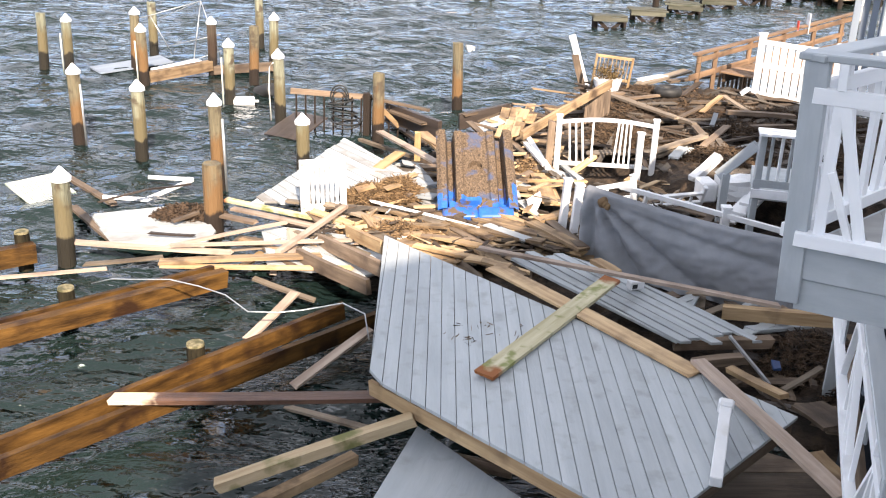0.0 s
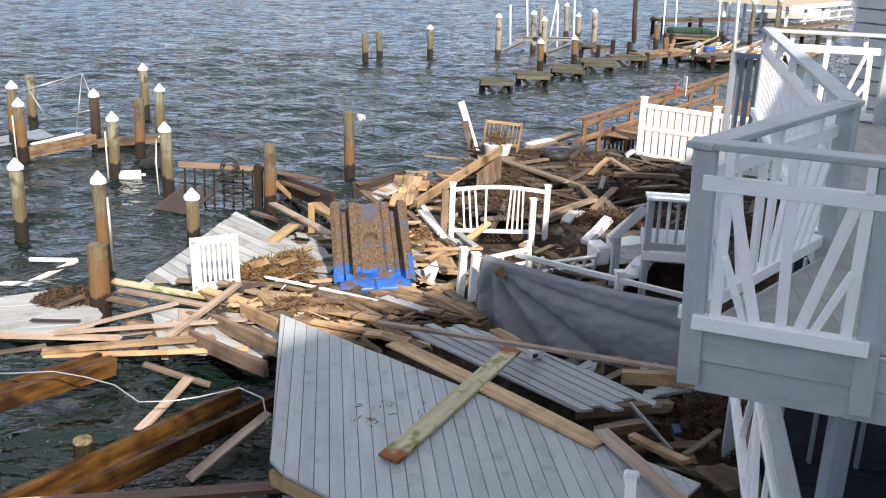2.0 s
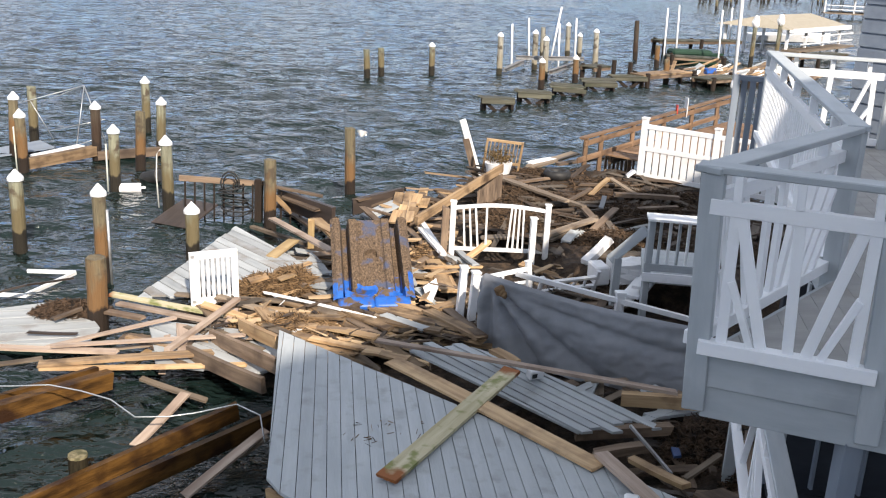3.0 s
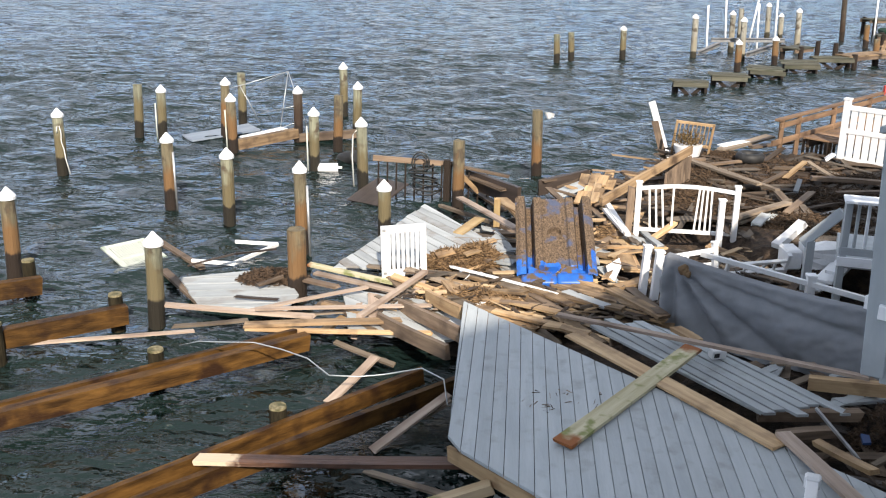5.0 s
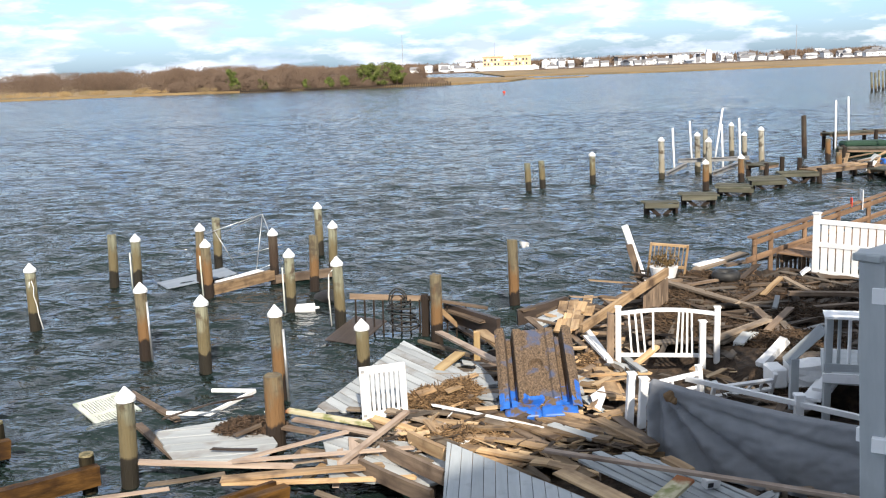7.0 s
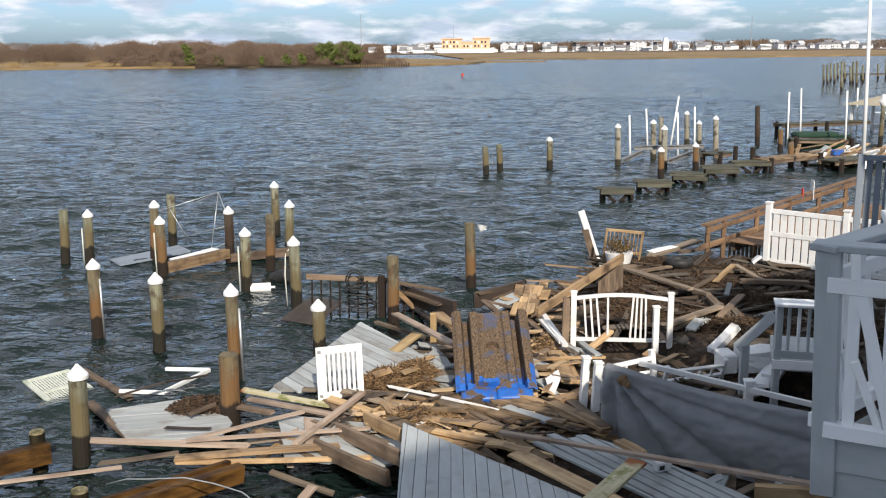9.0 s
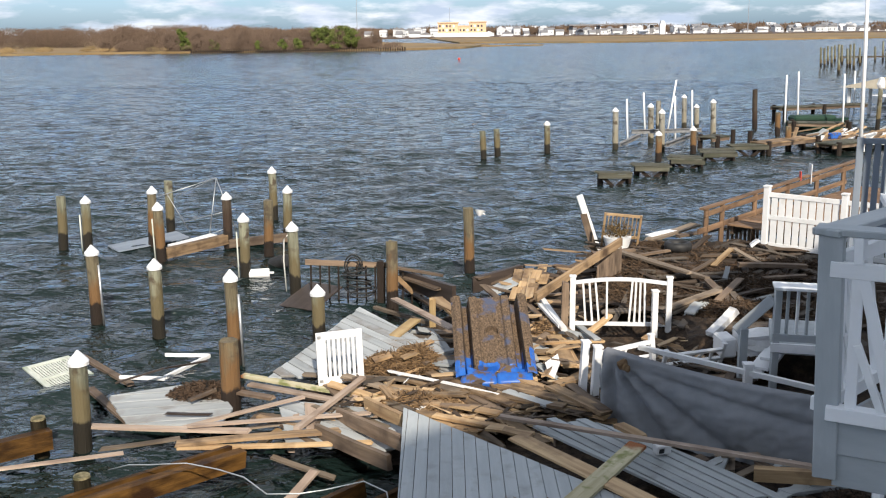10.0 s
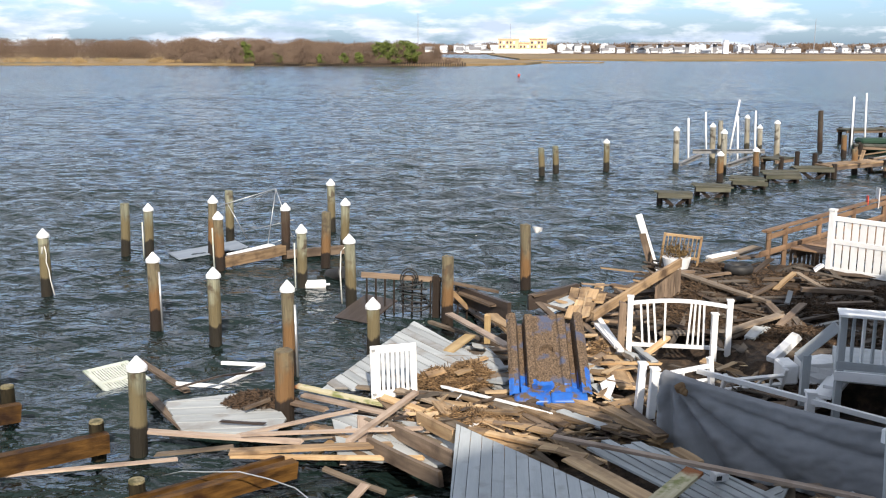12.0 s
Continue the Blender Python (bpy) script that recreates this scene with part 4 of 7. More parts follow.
# lower storey deck and its railing below the balcony
sunburst_rail("lower_railing", (4.40, 9.43), (2.94, 5.05), 1.2, 2.0, 2.2, [(0.95, 0, 0.93, 1), (0.86, 0, 0.92, 1), (0.78, 0, 0.91, 1), (0.70, 0, 0.70, 1), (0.62, 0, 0.48, 1), (0.54, 0, 0.47, 1), (0.45, 0, 0.46, 1), (0.30, 0, 0.40, 1), (0.15, 0, 0.10, 1)], "white sunburst railing of the deck underneath the balcony", True, True, 0.2, (0.3, 0.6, 0.9))
lower = thing("lower_deck", (3.0, 5.0, 1.0), "lower deck below the balcony, its shade put into near-black boards", "deck", kind="structure")
# floor colour holds the shade of the deck above
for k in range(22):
    bar("floor_board", (0.10 + 0.334 * 0.145 * k + 0.02, 0.145 * k, 0.02), (5.0, 0.145 * k - 1.2, 0.02), 0.135, 0.04, M_UNDERSHADE, lower)
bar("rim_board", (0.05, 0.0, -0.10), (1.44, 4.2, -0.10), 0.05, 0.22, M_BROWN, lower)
# sheet and battens are added, standing in for the shaded space behind
part("screen", prism([(1.05, 3.1), (5.0, 2.0), (5.0, 2.06), (1.05, 3.16)], -1.0, 2.5), M_UNDERSHADE, lower, "added near-black sheet standing in for shade under the balcony")
for k in range(7):
    bar("screen_batten", (1.12 + 0.42 * k, 3.06 - 0.117 * k, 0.05), (1.12 + 0.42 * k, 3.06 - 0.117 * k, 2.45), 0.03, 0.05, M_DARK_SIDING, lower)
bar("trim_strip", (0.80, 2.20, 0.05), (0.80, 2.20, 2.4), 0.025, 0.035, M_GREY_PAINT, lower)

# ---- houses that close the place ----
def house_block(name, poly, z0, z1, ridge, label, wall_mat, siding=True):
    o = poly[0]
    t = thing(name, (o[0], o[1], z0), label, "house", kind="structure")
    part("wall", prism(rel(poly, o), 0, z1 - z0), wall_mat, t)
    c = Vector((sum(p[0] for p in poly) / len(poly), sum(p[1] for p in poly) / len(poly)))
    eave = [tuple(c + (Vector(p) - c) * 1.04) for p in poly]
    part("roof", prism(rel(eave, o), z1 - z0 + 0.003, z1 - z0 + ridge), M_ROOF, t)
    n = int((z1 - z0) / 0.18)
    if siding:
        for i in range(n):
            z = i * 0.18
            e = [tuple(c + (Vector(p) - c) * (1 + 0.03 / max((Vector(p) - c).length, 1))) for p in poly]
            part("siding_board", prism(rel(e, o), z + 0.01, z + 0.165), wall_mat, t)
    return t


# unseen: outline and height fitted to the shadow edge, white walls to bounce light
house_block("own_house", [(0.9, -4.8), (0.9, -9.0), (16, -9.0), (16.0, 3.0), (8.4, 2.7), (4.9, 0.7), (2.3, -1.8)], 0.0, 9.74, 0.4, "unseen house behind the viewpoint, shaped for its shadow, white for bounce", M_FOAM, False)
house_block("side_house", [(6.75, 12.5), (7.4, 11.3), (13, 14.3), (12.0, 16.5)], 0.0, 5.7, 0.2, "slate-sided house wall beyond the balcony", M_DARK_SIDING)
own = thing("own_balcony", (0, 0, 4.1), "grey balcony floor under the viewer", "balcony", kind="structure")
part("floor_slab", prism([(-0.9, -1.4), (2.2, -1.75), (4.2, 0.4), (-0.7, 0.35)], -0.16, 0.0), M_GREY_DECK, own)

# grey screen given the dark siding colour to stand for its shaded side
scr = thing("slatted_screen", pose(6.12, 14.85, 2.12, 0, 0, -20), "grey slatted screen at the far end of the balcony, shade put in its colour", "screen")
bar("post", (0, 0, -2.1), (0, 0, 2.05), 0.1, 0.12, M_DARK_SIDING, scr)
bar("top_rail", (0, 0, 2.0), (0.6, 0, 2.0), 0.1, 0.08, M_DARK_SIDING, scr)
bar("lower_rail", (0, 0, 0.7), (0.6, 0, 0.7), 0.08, 0.1, M_DARK_SIDING, scr)
for i in range(4):
    bar("slat", (0.12 + i * 0.13, 0, 0.72), (0.12 + i * 0.13, 0, 1.97), 0.03, 0.09, M_DARK_SIDING, scr, roll=90)
board((-5.36, 12.99, 0.30), (-2.97, 12.61, 0.38), 0.13, 0.04, "pink")
board((-3.96, 12.90, 0.32), (-2.35, 13.59, 0.50), 0.09, 0.03, "pink")
board((-3.84, 12.71, 0.42), (-1.30, 12.91, 0.52), 0.09, 0.03, "pink")
board((-3.89, 12.22, 0.36), (-1.66, 12.41, 0.46), 0.15, 0.045, "warm")
board((-3.88, 12.19, 0.32), (-1.20, 12.12, 0.42), 0.09, 0.04, "tan")
board((-5.01, 12.38, 0.22), (-3.94, 12.56, 0.30), 0.1, 0.03, "greywood")
board((-7.46, 11.63, 0.10), (-4.60, 12.13, 0.28), 0.09, 0.025, "pink")
board((-3.58, 14.97, 0.34), (-1.22, 13.72, 0.42), 0.14, 0.04, "mossy", label="pale green-stained plank half buried in the debris")
board((-2.28, 12.47, 0.46), (-1.50, 14.06, 0.62), 0.1, 0.05, "pink")
board((-2.00, 12.51, 0.34), (-0.88, 11.03, 0.55), 0.07, 0.2, "brown")
board((-1.76, 13.02, 0.36), (-0.74, 11.48, 0.60), 0.07, 0.2, "brown")
board((-1.39, 13.27, 0.46), (-0.79, 12.28, 0.60), 0.07, 0.18, "tan")
board((-3.41, 14.66, 0.30), (-1.87, 13.79, 0.36), 0.12, 0.04, "pink")
board((-2.53, 14.72, 0.44), (-0.51, 14.48, 0.42), 0.12, 0.04, "greywood")
board((-1.89, 13.96, 0.36), (-0.72, 13.23, 0.40), 0.14, 0.04, "brown")
board((-2.81, 13.28, 0.34), (-1.98, 12.21, 0.34), 0.12, 0.035, "brown")
board((-2.59, 12.97, 0.25), (-2.83, 12.48, 0.20), 0.12, 0.04, "tan")
board((-1.15, 14.64, 0.52), (0.56, 13.64, 0.50), 0.035, 0.035, "white")
board((-0.34, 14.54, 0.40), (0.68, 12.88, 0.48), 0.14, 0.04, "brown")
board((0.52, 13.99, 0.42), (1.74, 12.96, 0.46), 0.16, 0.04, "greywood")
board((-0.39, 12.96, 0.46), (0.63, 12.39, 0.50), 0.13, 0.04, "tan")
board((0.36, 12.37, 0.52), (0.71, 12.26, 0.52), 0.18, 0.035, "tan")
board((-0.99, 13.54, 0.42), (0.50, 13.16, 0.48), 0.1, 0.035, "brown")
board((0.51, 12.08, 0.80), (3.95, 10.10, 1.00), 0.09, 0.04, "pink", label="long bleached pole-like board across the wreckage")
board((1.66, 14.05, 0.50), (2.01, 12.69, 0.62), 0.16, 0.04, "brown")
board((1.73, 16.52, 0.46), (1.80, 14.83, 0.50), 0.3, 0.03, "tan")
board((1.47, 14.04, 0.50), (1.92, 14.27, 0.54), 0.18, 0.05, "tan")
board((1.27, 15.28, 0.40), (1.64, 13.97, 0.42), 0.14, 0.04, "grey")
board((0.70, 13.91, 0.40), (1.28, 13.30, 0.44), 0.12, 0.03, "pale")
board((-1.37, 19.32, 0.40), (-0.13, 16.02, 0.78), 0.16, 0.04, "pink")
board((-0.54, 17.85, 0.20), (-0.53, 17.74, 0.85), 0.12, 0.06, "yellow")
board((-0.42, 18.53, 0.55), (0.08, 17.48, 0.60), 0.25, 0.04, "tan")
board((-1.82, 19.71, 0.10), (-0.61, 18.22, 0.20), 0.1, 0.06, "greywood")
board((-1.27, 21.74, 0.12), (-0.15, 20.09, 0.20), 0.22, 0.05, "beam", label="dark wet timber half sunk at the water edge")
board((-1.47, 21.80, 0.05), (-0.44, 19.34, 0.15), 0.16, 0.05, "brown")
board((0.35, 20.90, 0.20), (1.29, 21.12, 0.45), 0.14, 0.05, "brown")
board((0.50, 19.80, 0.35), (1.26, 20.57, 0.50), 0.26, 0.04, "pale")
board((1.26, 18.77, 0.50), (1.61, 16.99, 0.50), 0.12, 0.05, "brown")
board((1.31, 21.08, 0.55), (1.19, 20.18, 0.47), 0.20, 0.045, "tan")
board((1.53, 20.99, 0.60), (1.41, 20.19, 0.52), 0.20, 0.045, "tan")
board((1.69, 20.60, 0.65), (1.57, 20.00, 0.57), 0.20, 0.045, "tan")
board((1.88, 20.75, 0.55), (1.76, 20.25, 0.47), 0.20, 0.045, "tan")
board((1.35, 19.81, 0.60), (1.23, 19.21, 0.52), 0.20, 0.045, "tan")
board((1.53, 19.45, 0.65), (1.41, 18.95, 0.57), 0.20, 0.045, "tan")
board((1.89, 21.53, 0.55), (1.77, 20.83, 0.47), 0.20, 0.045, "tan")
board((1.18, 19.35, 0.60), (1.06, 18.75, 0.52), 0.20, 0.045, "tan")
board((1.47, 18.08, 0.70), (3.45, 20.36, 1.28), 0.08, 0.17, "warm", label="snapped wooden handrail leaning over the debris")
board((1.57, 18.50, 0.66), (1.82, 16.29, 0.66), 0.1, 0.06, "white")
board((2.15, 16.92, 0.55), (2.31, 15.60, 0.70), 0.12, 0.04, "pale")
board((2.28, 16.37, 0.60), (2.71, 16.94, 0.72), 0.12, 0.05, "tan")
board((-0.52, 14.73, 0.46), (0.75, 13.21, 0.50), 0.17, 0.04, "warm")
board((-1.07, 14.76, 0.40), (0.27, 13.65, 0.44), 0.18, 0.04, "warm")
board((-0.11, 14.04, 0.46), (1.50, 13.11, 0.52), 0.19, 0.04, "warm")
board((0.54, 14.17, 0.46), (1.78, 13.16, 0.54), 0.2, 0.04, "warm")
board((1.36, 13.96, 0.50), (2.02, 12.64, 0.60), 0.2, 0.05, "warm")
board((0.72, 14.37, 0.48), (1.18, 13.81, 0.50), 0.22, 0.03, "warm")
board((0.69, 13.79, 0.50), (1.27, 13.19, 0.52), 0.16, 0.03, "pale")
board((-1.16, 14.20, 0.42), (-0.15, 13.90, 0.44), 0.16, 0.04, "tan")
board((-1.17, 13.67, 0.42), (-0.31, 13.39, 0.46), 0.15, 0.04, "warm")
board((-0.40, 13.52, 0.44), (0.57, 12.91, 0.50), 0.16, 0.03, "tan")
board((-0.63, 15.30, 0.46), (-0.12, 15.13, 0.46), 0.25, 0.04, "pale")
board((1.48, 21.19, 0.50), (1.23, 18.35, 0.62), 0.14, 0.04, "tan")
board((1.63, 20.99, 0.55), (1.34, 18.37, 0.66), 0.16, 0.04, "tan")
board((1.13, 16.76, 0.46), (1.21, 15.13, 0.50), 0.14, 0.04, "pale")
board((1.65, 16.43, 0.52), (1.74, 14.83, 0.54), 0.26, 0.03, "tan")
board((1.54, 18.04, 0.62), (1.78, 16.48, 0.66), 0.1, 0.05, "white")
board((-1.19, 16.66, 0.46), (-0.85, 17.52, 0.50), 0.22, 0.03, "yellow")
board((-0.49, 19.00, 0.50), (-0.03, 17.46, 0.55), 0.22, 0.05, "tan")
board((2.96, 21.18, 0.90), (3.94, 21.49, 0.90), 0.12, 0.05, "brown")
board((3.60, 21.31, 0.90), (4.68, 19.33, 0.90), 0.14, 0.05, "greywood")
board((3.83, 17.14, 0.80), (4.94, 17.97, 0.90), 0.16, 0.05, "greywood")
board((4.15, 16.97, 0.75), (4.43, 17.36, 0.85), 0.2, 0.03, "pale")
board((2.39, 18.96, 0.60), (3.35, 19.06, 0.70), 0.2, 0.05, "brown")
board((3.04, 18.78, 0.60), (3.57, 17.56, 0.62), 0.2, 0.05, "tan")
board((-1.32, 20.75, 0.30), (-0.13, 19.11, 0.34), 0.1, 0.4, "wetdark", label="dark wet side of a sunken dock section")
board((-1.27, 20.59, 0.55), (-0.44, 19.36, 0.58), 0.2, 0.05, "brown")
board((0.28, 20.75, 0.15), (1.41, 21.35, 0.30), 0.1, 0.34, "wetdark", label="dark wet beam at the water edge")
board((0.34, 20.73, 0.45), (1.44, 21.61, 0.50), 0.16, 0.05, "brown")
board((0.48, 19.89, 0.30), (1.17, 20.20, 0.52), 0.36, 0.03, "pale")
board((3.89, 9.80, 0.45), (3.84, 9.55, 0.47), 0.09, 0.03, "bluescrap", label="blue plastic scrap in the dark debris")
board((-6.95, 16.80, 0.05), (-5.54, 15.26, 0.08), 0.12, 0.05, "brown")
board((-6.22, 15.22, 0.02), (-4.97, 13.55, 0.10), 0.14, 0.05, "brown")
board((-4.44, 13.58, 0.26), (-3.73, 13.50, 0.27), 0.05, 0.03, "wetdark")
# two thin bars laid end to end form a dark pipe-like arc
board((-5.67, 14.99, 0.22), (-4.88, 15.03, 0.45), 0.03, 0.03, "wetdark")
board((-4.88, 15.03, 0.45), (-4.33, 15.71, 0.34), 0.03, 0.03, "wetdark")
board((-4.19, 13.97, 0.30), (-3.85, 14.33, 0.34), 0.08, 0.04, "brown")
board((-3.46, 14.20, 0.34), (-2.88, 13.90, 0.36), 0.14, 0.04, "brown")
board((2.93, 20.06, 0.55), (2.95, 20.18, 1.12), 0.05, 0.03, "brown", name="picket", rough=0.01, group="snapped rail pickets", label="thin brown picket of the snapped railing")
board((2.98, 20.06, 0.55), (3.00, 20.18, 1.13), 0.05, 0.03, "brown", name="picket", rough=0.01, group="snapped rail pickets", label="thin brown picket of the snapped railing")
board((3.02, 20.06, 0.55), (3.04, 20.18, 1.15), 0.05, 0.03, "brown", name="picket", rough=0.01, group="snapped rail pickets", label="thin brown picket of the snapped railing")
board((3.07, 20.06, 0.55), (3.09, 20.18, 1.16), 0.05, 0.03, "brown", name="picket", rough=0.01, group="snapped rail pickets", label="thin brown picket of the snapped railing")
board((3.12, 20.06, 0.55), (3.14, 20.18, 1.18), 0.05, 0.03, "brown", name="picket", rough=0.01, group="snapped rail pickets", label="thin brown picket of the snapped railing")
board((3.16, 20.07, 0.55), (3.18, 20.19, 1.19), 0.05, 0.03, "brown", name="picket", rough=0.01, group="snapped rail pickets", label="thin brown picket of the snapped railing")
board((3.21, 20.07, 0.55), (3.23, 20.19, 1.21), 0.05, 0.03, "brown", name="picket", rough=0.01, group="snapped rail pickets", label="thin brown picket of the snapped railing")
board((3.26, 20.07, 0.55), (3.28, 20.19, 1.22), 0.05, 0.03, "brown", name="picket", rough=0.01, group="snapped rail pickets", label="thin brown picket of the snapped railing")
board((3.31, 20.07, 0.55), (3.33, 20.19, 1.24), 0.05, 0.03, "brown", name="picket", rough=0.01, group="snapped rail pickets", label="thin brown picket of the snapped railing")
board((3.35, 20.07, 0.55), (3.37, 20.19, 1.25), 0.05, 0.03, "brown", name="picket", rough=0.01, group="snapped rail pickets", label="thin brown picket of the snapped railing")
board((3.40, 20.08, 0.55), (3.42, 20.20, 1.27), 0.05, 0.03, "brown", name="picket", rough=0.01, group="snapped rail pickets", label="thin brown picket of the snapped railing")
board((3.67, 21.60, 0.85), (5.00, 19.07, 0.85), 0.115, 0.05, "greywood")
board((3.86, 17.05, 0.72), (5.06, 18.36, 0.85), 0.094, 0.05, "greywood")
board((4.96, 18.93, 0.85), (5.13, 16.69, 0.75), 0.158, 0.05, "brown")
board((4.88, 19.84, 0.80), (5.51, 20.53, 0.90), 0.101, 0.04, "brown")
board((5.41, 20.24, 0.82), (6.03, 21.12, 1.00), 0.115, 0.04, "tan")
board((6.08, 21.12, 1.00), (6.45, 20.22, 0.85), 0.115, 0.04, "greywood")
board((5.91, 20.14, 0.85), (7.28, 19.94, 0.85), 0.158, 0.08, "brown")
board((4.16, 17.04, 0.70), (4.61, 17.67, 0.75), 0.173, 0.03, "grey")
board((3.52, 20.62, 0.72), (4.34, 19.86, 0.75), 0.216, 0.06, "brown")
board((3.87, 17.10, 0.62), (4.67, 17.01, 0.66), 0.086, 0.05, "brown")
board((4.81, 17.57, 0.80), (5.65, 19.04, 0.85), 0.144, 0.04, "brown")
board((5.34, 19.05, 0.85), (5.46, 19.29, 1.05), 0.094, 0.04, "pale")
board((5.50, 17.72, 0.75), (6.06, 18.00, 0.80), 0.101, 0.04, "pale")
board((3.77, 16.64, 0.55), (4.52, 16.79, 0.60), 0.072, 0.06, "brown")
board((5.24, 18.16, 0.80), (5.17, 16.62, 0.75), 0.13, 0.05, "greywood")
board((5.40, 21.28, 0.80), (6.38, 21.14, 0.85), 0.144, 0.05, "brown")
board((4.02, 21.34, 0.80), (4.90, 21.88, 0.80), 0.101, 0.05, "brown")
board((6.10, 19.02, 0.85), (7.03, 19.22, 0.85), 0.13, 0.05, "brown")
board((4.31, 16.01, 0.62), (4.84, 16.48, 0.92), 0.16, 0.12, "white", label="white vinyl box rail broken off in the heap")
board((6.66, 21.78, 0.90), (6.83, 21.75, 1.05), 0.22, 0.06, "white")
board((4.70, 23.71, 0.75), (5.51, 24.20, 0.80), 0.25, 0.03, "white")
board((4.68, 23.47, 0.70), (6.06, 24.58, 0.85), 0.3, 0.05, "greywood")
board((5.38, 23.61, 0.75), (6.98, 24.32, 0.85), 0.2, 0.05, "brown")
board((2.45, 21.50, 0.25), (3.74, 22.77, 0.50), 0.1, 0.08, "tan")
board((2.33, 22.23, 0.20), (3.75, 23.70, 0.40), 0.14, 0.05, "brown")
board((0.50, 8.36, 0.935), (2.11, 10.77, 0.975), 0.225, 0.04, "mossy")
board((0.68, 11.12, 0.935), (2.62, 8.50, 0.965), 0.24, 0.03, "tan")
board((2.68, 8.69, 1.00), (3.31, 6.37, 1.06), 0.16, 0.04, "pink")
board((-3.29, 8.49, 0.42), (-0.42, 8.52, 0.55), 0.17, 0.05, "redboard", name="board")
board((-1.92, 7.21, 0.30), (-0.17, 7.95, 0.62), 0.12, 0.11, "split", label="square yellow timber with split end leaning on the decking")
board((-1.66, 6.98, 0.20), (-0.72, 7.83, 0.25), 0.12, 0.10, "warm")
board((-2.32, 10.51, 0.12), (-1.86, 11.36, 0.38), 0.13, 0.03, "pink")
board((-1.58, 9.42, 0.12), (-0.79, 10.32, 0.42), 0.13, 0.03, "pink")
board((-1.09, 10.11, 0.20), (-0.77, 10.21, 0.40), 0.13, 0.03, "greywood")
board((-1.64, 9.11, 0.03), (-0.65, 8.58, 0.12), 0.09, 0.03, "greywood")
board((-2.57, 12.16, 0.20), (-1.63, 11.51, 0.20), 0.1, 0.03, "greywood")
board((3.57, 10.84, 0.50), (4.82, 10.27, 0.70), 0.12, 0.16, "tan", label="thick tan timber under the balcony")
board((2.78, 10.05, 0.45), (3.93, 10.09, 0.50), 0.12, 0.12, "brown")
board((2.87, 9.58, 0.45), (3.56, 9.77, 0.45), 0.12, 0.1, "brown")
board((3.21, 9.28, 0.60), (3.57, 8.54, 0.70), 0.12, 0.05, "tan")
board((3.25, 9.58, 0.86), (3.59, 9.09, 0.55), 0.03, 0.03, "metal", sag=0.0, label="thin grey metal pole sticking up from the debris")
board((3.74, 8.98, 0.55), (4.13, 9.05, 0.80), 0.08, 0.03, "greywood")
board((3.98, 8.90, 0.40), (4.14, 8.40, 0.45), 0.4, 0.04, "brown")
board((3.53, 7.69, 0.60), (3.67, 7.21, 0.60), 0.3, 0.04, "tan")
board((0.57, 11.69, 0.78), (0.90, 11.53, 0.78), 0.15, 0.035, "tan")
board((2.03, 11.63, 0.85), (2.26, 11.23, 0.85), 0.16, 0.05, "tan")
plank_panel("fallen_deck", [(2.63, 9.92, 0.62), (3.80, 10.13, 0.62), (2.35, 11.66, 0.72), (1.66, 12.15, 0.75), (0.92, 11.92, 0.78)], (1.864, -2.241), 0.15, M_GREY_DECK, "collapsed grey decking with gaping planks beside the large panel", gap=0.03, ragged=0.14, joists=2, seed=5, th=0.035)
plank_panel("fallen_deck", [(-3.14, 14.77, 0.40), (-1.49, 14.82, 0.42), (-0.12, 15.49, 0.45), (-0.90, 16.84, 0.46), (-2.00, 18.48, 0.50)], (1.053, -1.357), 0.2, M_PALE_DECK, "pale sunlit decking panel torn loose at the water edge", gap=0.02, ragged=0.05, joists=2, seed=6, th=0.035)
plank_panel("fallen_deck", [(-4.89, 13.35, 0.16), (-3.50, 13.27, 0.22), (-3.48, 13.97, 0.26), (-4.54, 14.85, 0.25), (-5.73, 14.64, 0.16)], (1.347, 0.068), 0.28, M_PALE_DECK, "low pale panel awash beside the piles", gap=0.02, ragged=0.04, joists=2, seed=7, th=0.035)
plank_panel("fallen_deck", [(-2.39, 12.33, 0.36), (-0.88, 11.86, 0.40), (-0.69, 12.52, 0.44), (-1.31, 13.32, 0.44), (-2.83, 13.81, 0.40)], (1.477, -1.179), 0.25, M_PALE_DECK, "pale decking sloping under loose timbers", gap=0.02, ragged=0.05, joists=2, seed=8, th=0.035)
plank_panel("fallen_deck", [(-0.75, 6.35, 0.30), (1.57, 6.42, 0.30), (1.26, 7.45, 0.38), (-0.15, 8.23, 0.42)], (0.600, 1.877), 3.5, M_GREY_DECK, "lower grey board sheet under the large deck panel", gap=0.008, ragged=0.0, joists=2, seed=9, th=0.035)
plank_panel("plywood_sheet", [(2.40, 7.17, 0.30), (3.74, 7.25, 0.30), (3.98, 8.21, 0.30), (3.15, 8.26, 0.30)], (1.345, 0.082), 0.6, M_BROWN, "flat dark sheet under the end of the deck panel", gap=0.008, ragged=0.0, joists=1, seed=10, th=0.035)
plank_panel("fallen_deck", [(-0.85, 15.84, 0.42), (-0.11, 14.50, 0.42), (-0.06, 15.88, 0.42), (-0.49, 17.02, 0.46)], (0.735, -1.347), 0.2, M_PALE_DECK, "broken pale planks beside the blue float", gap=0.02, ragged=0.06, joists=1, seed=11, th=0.035)
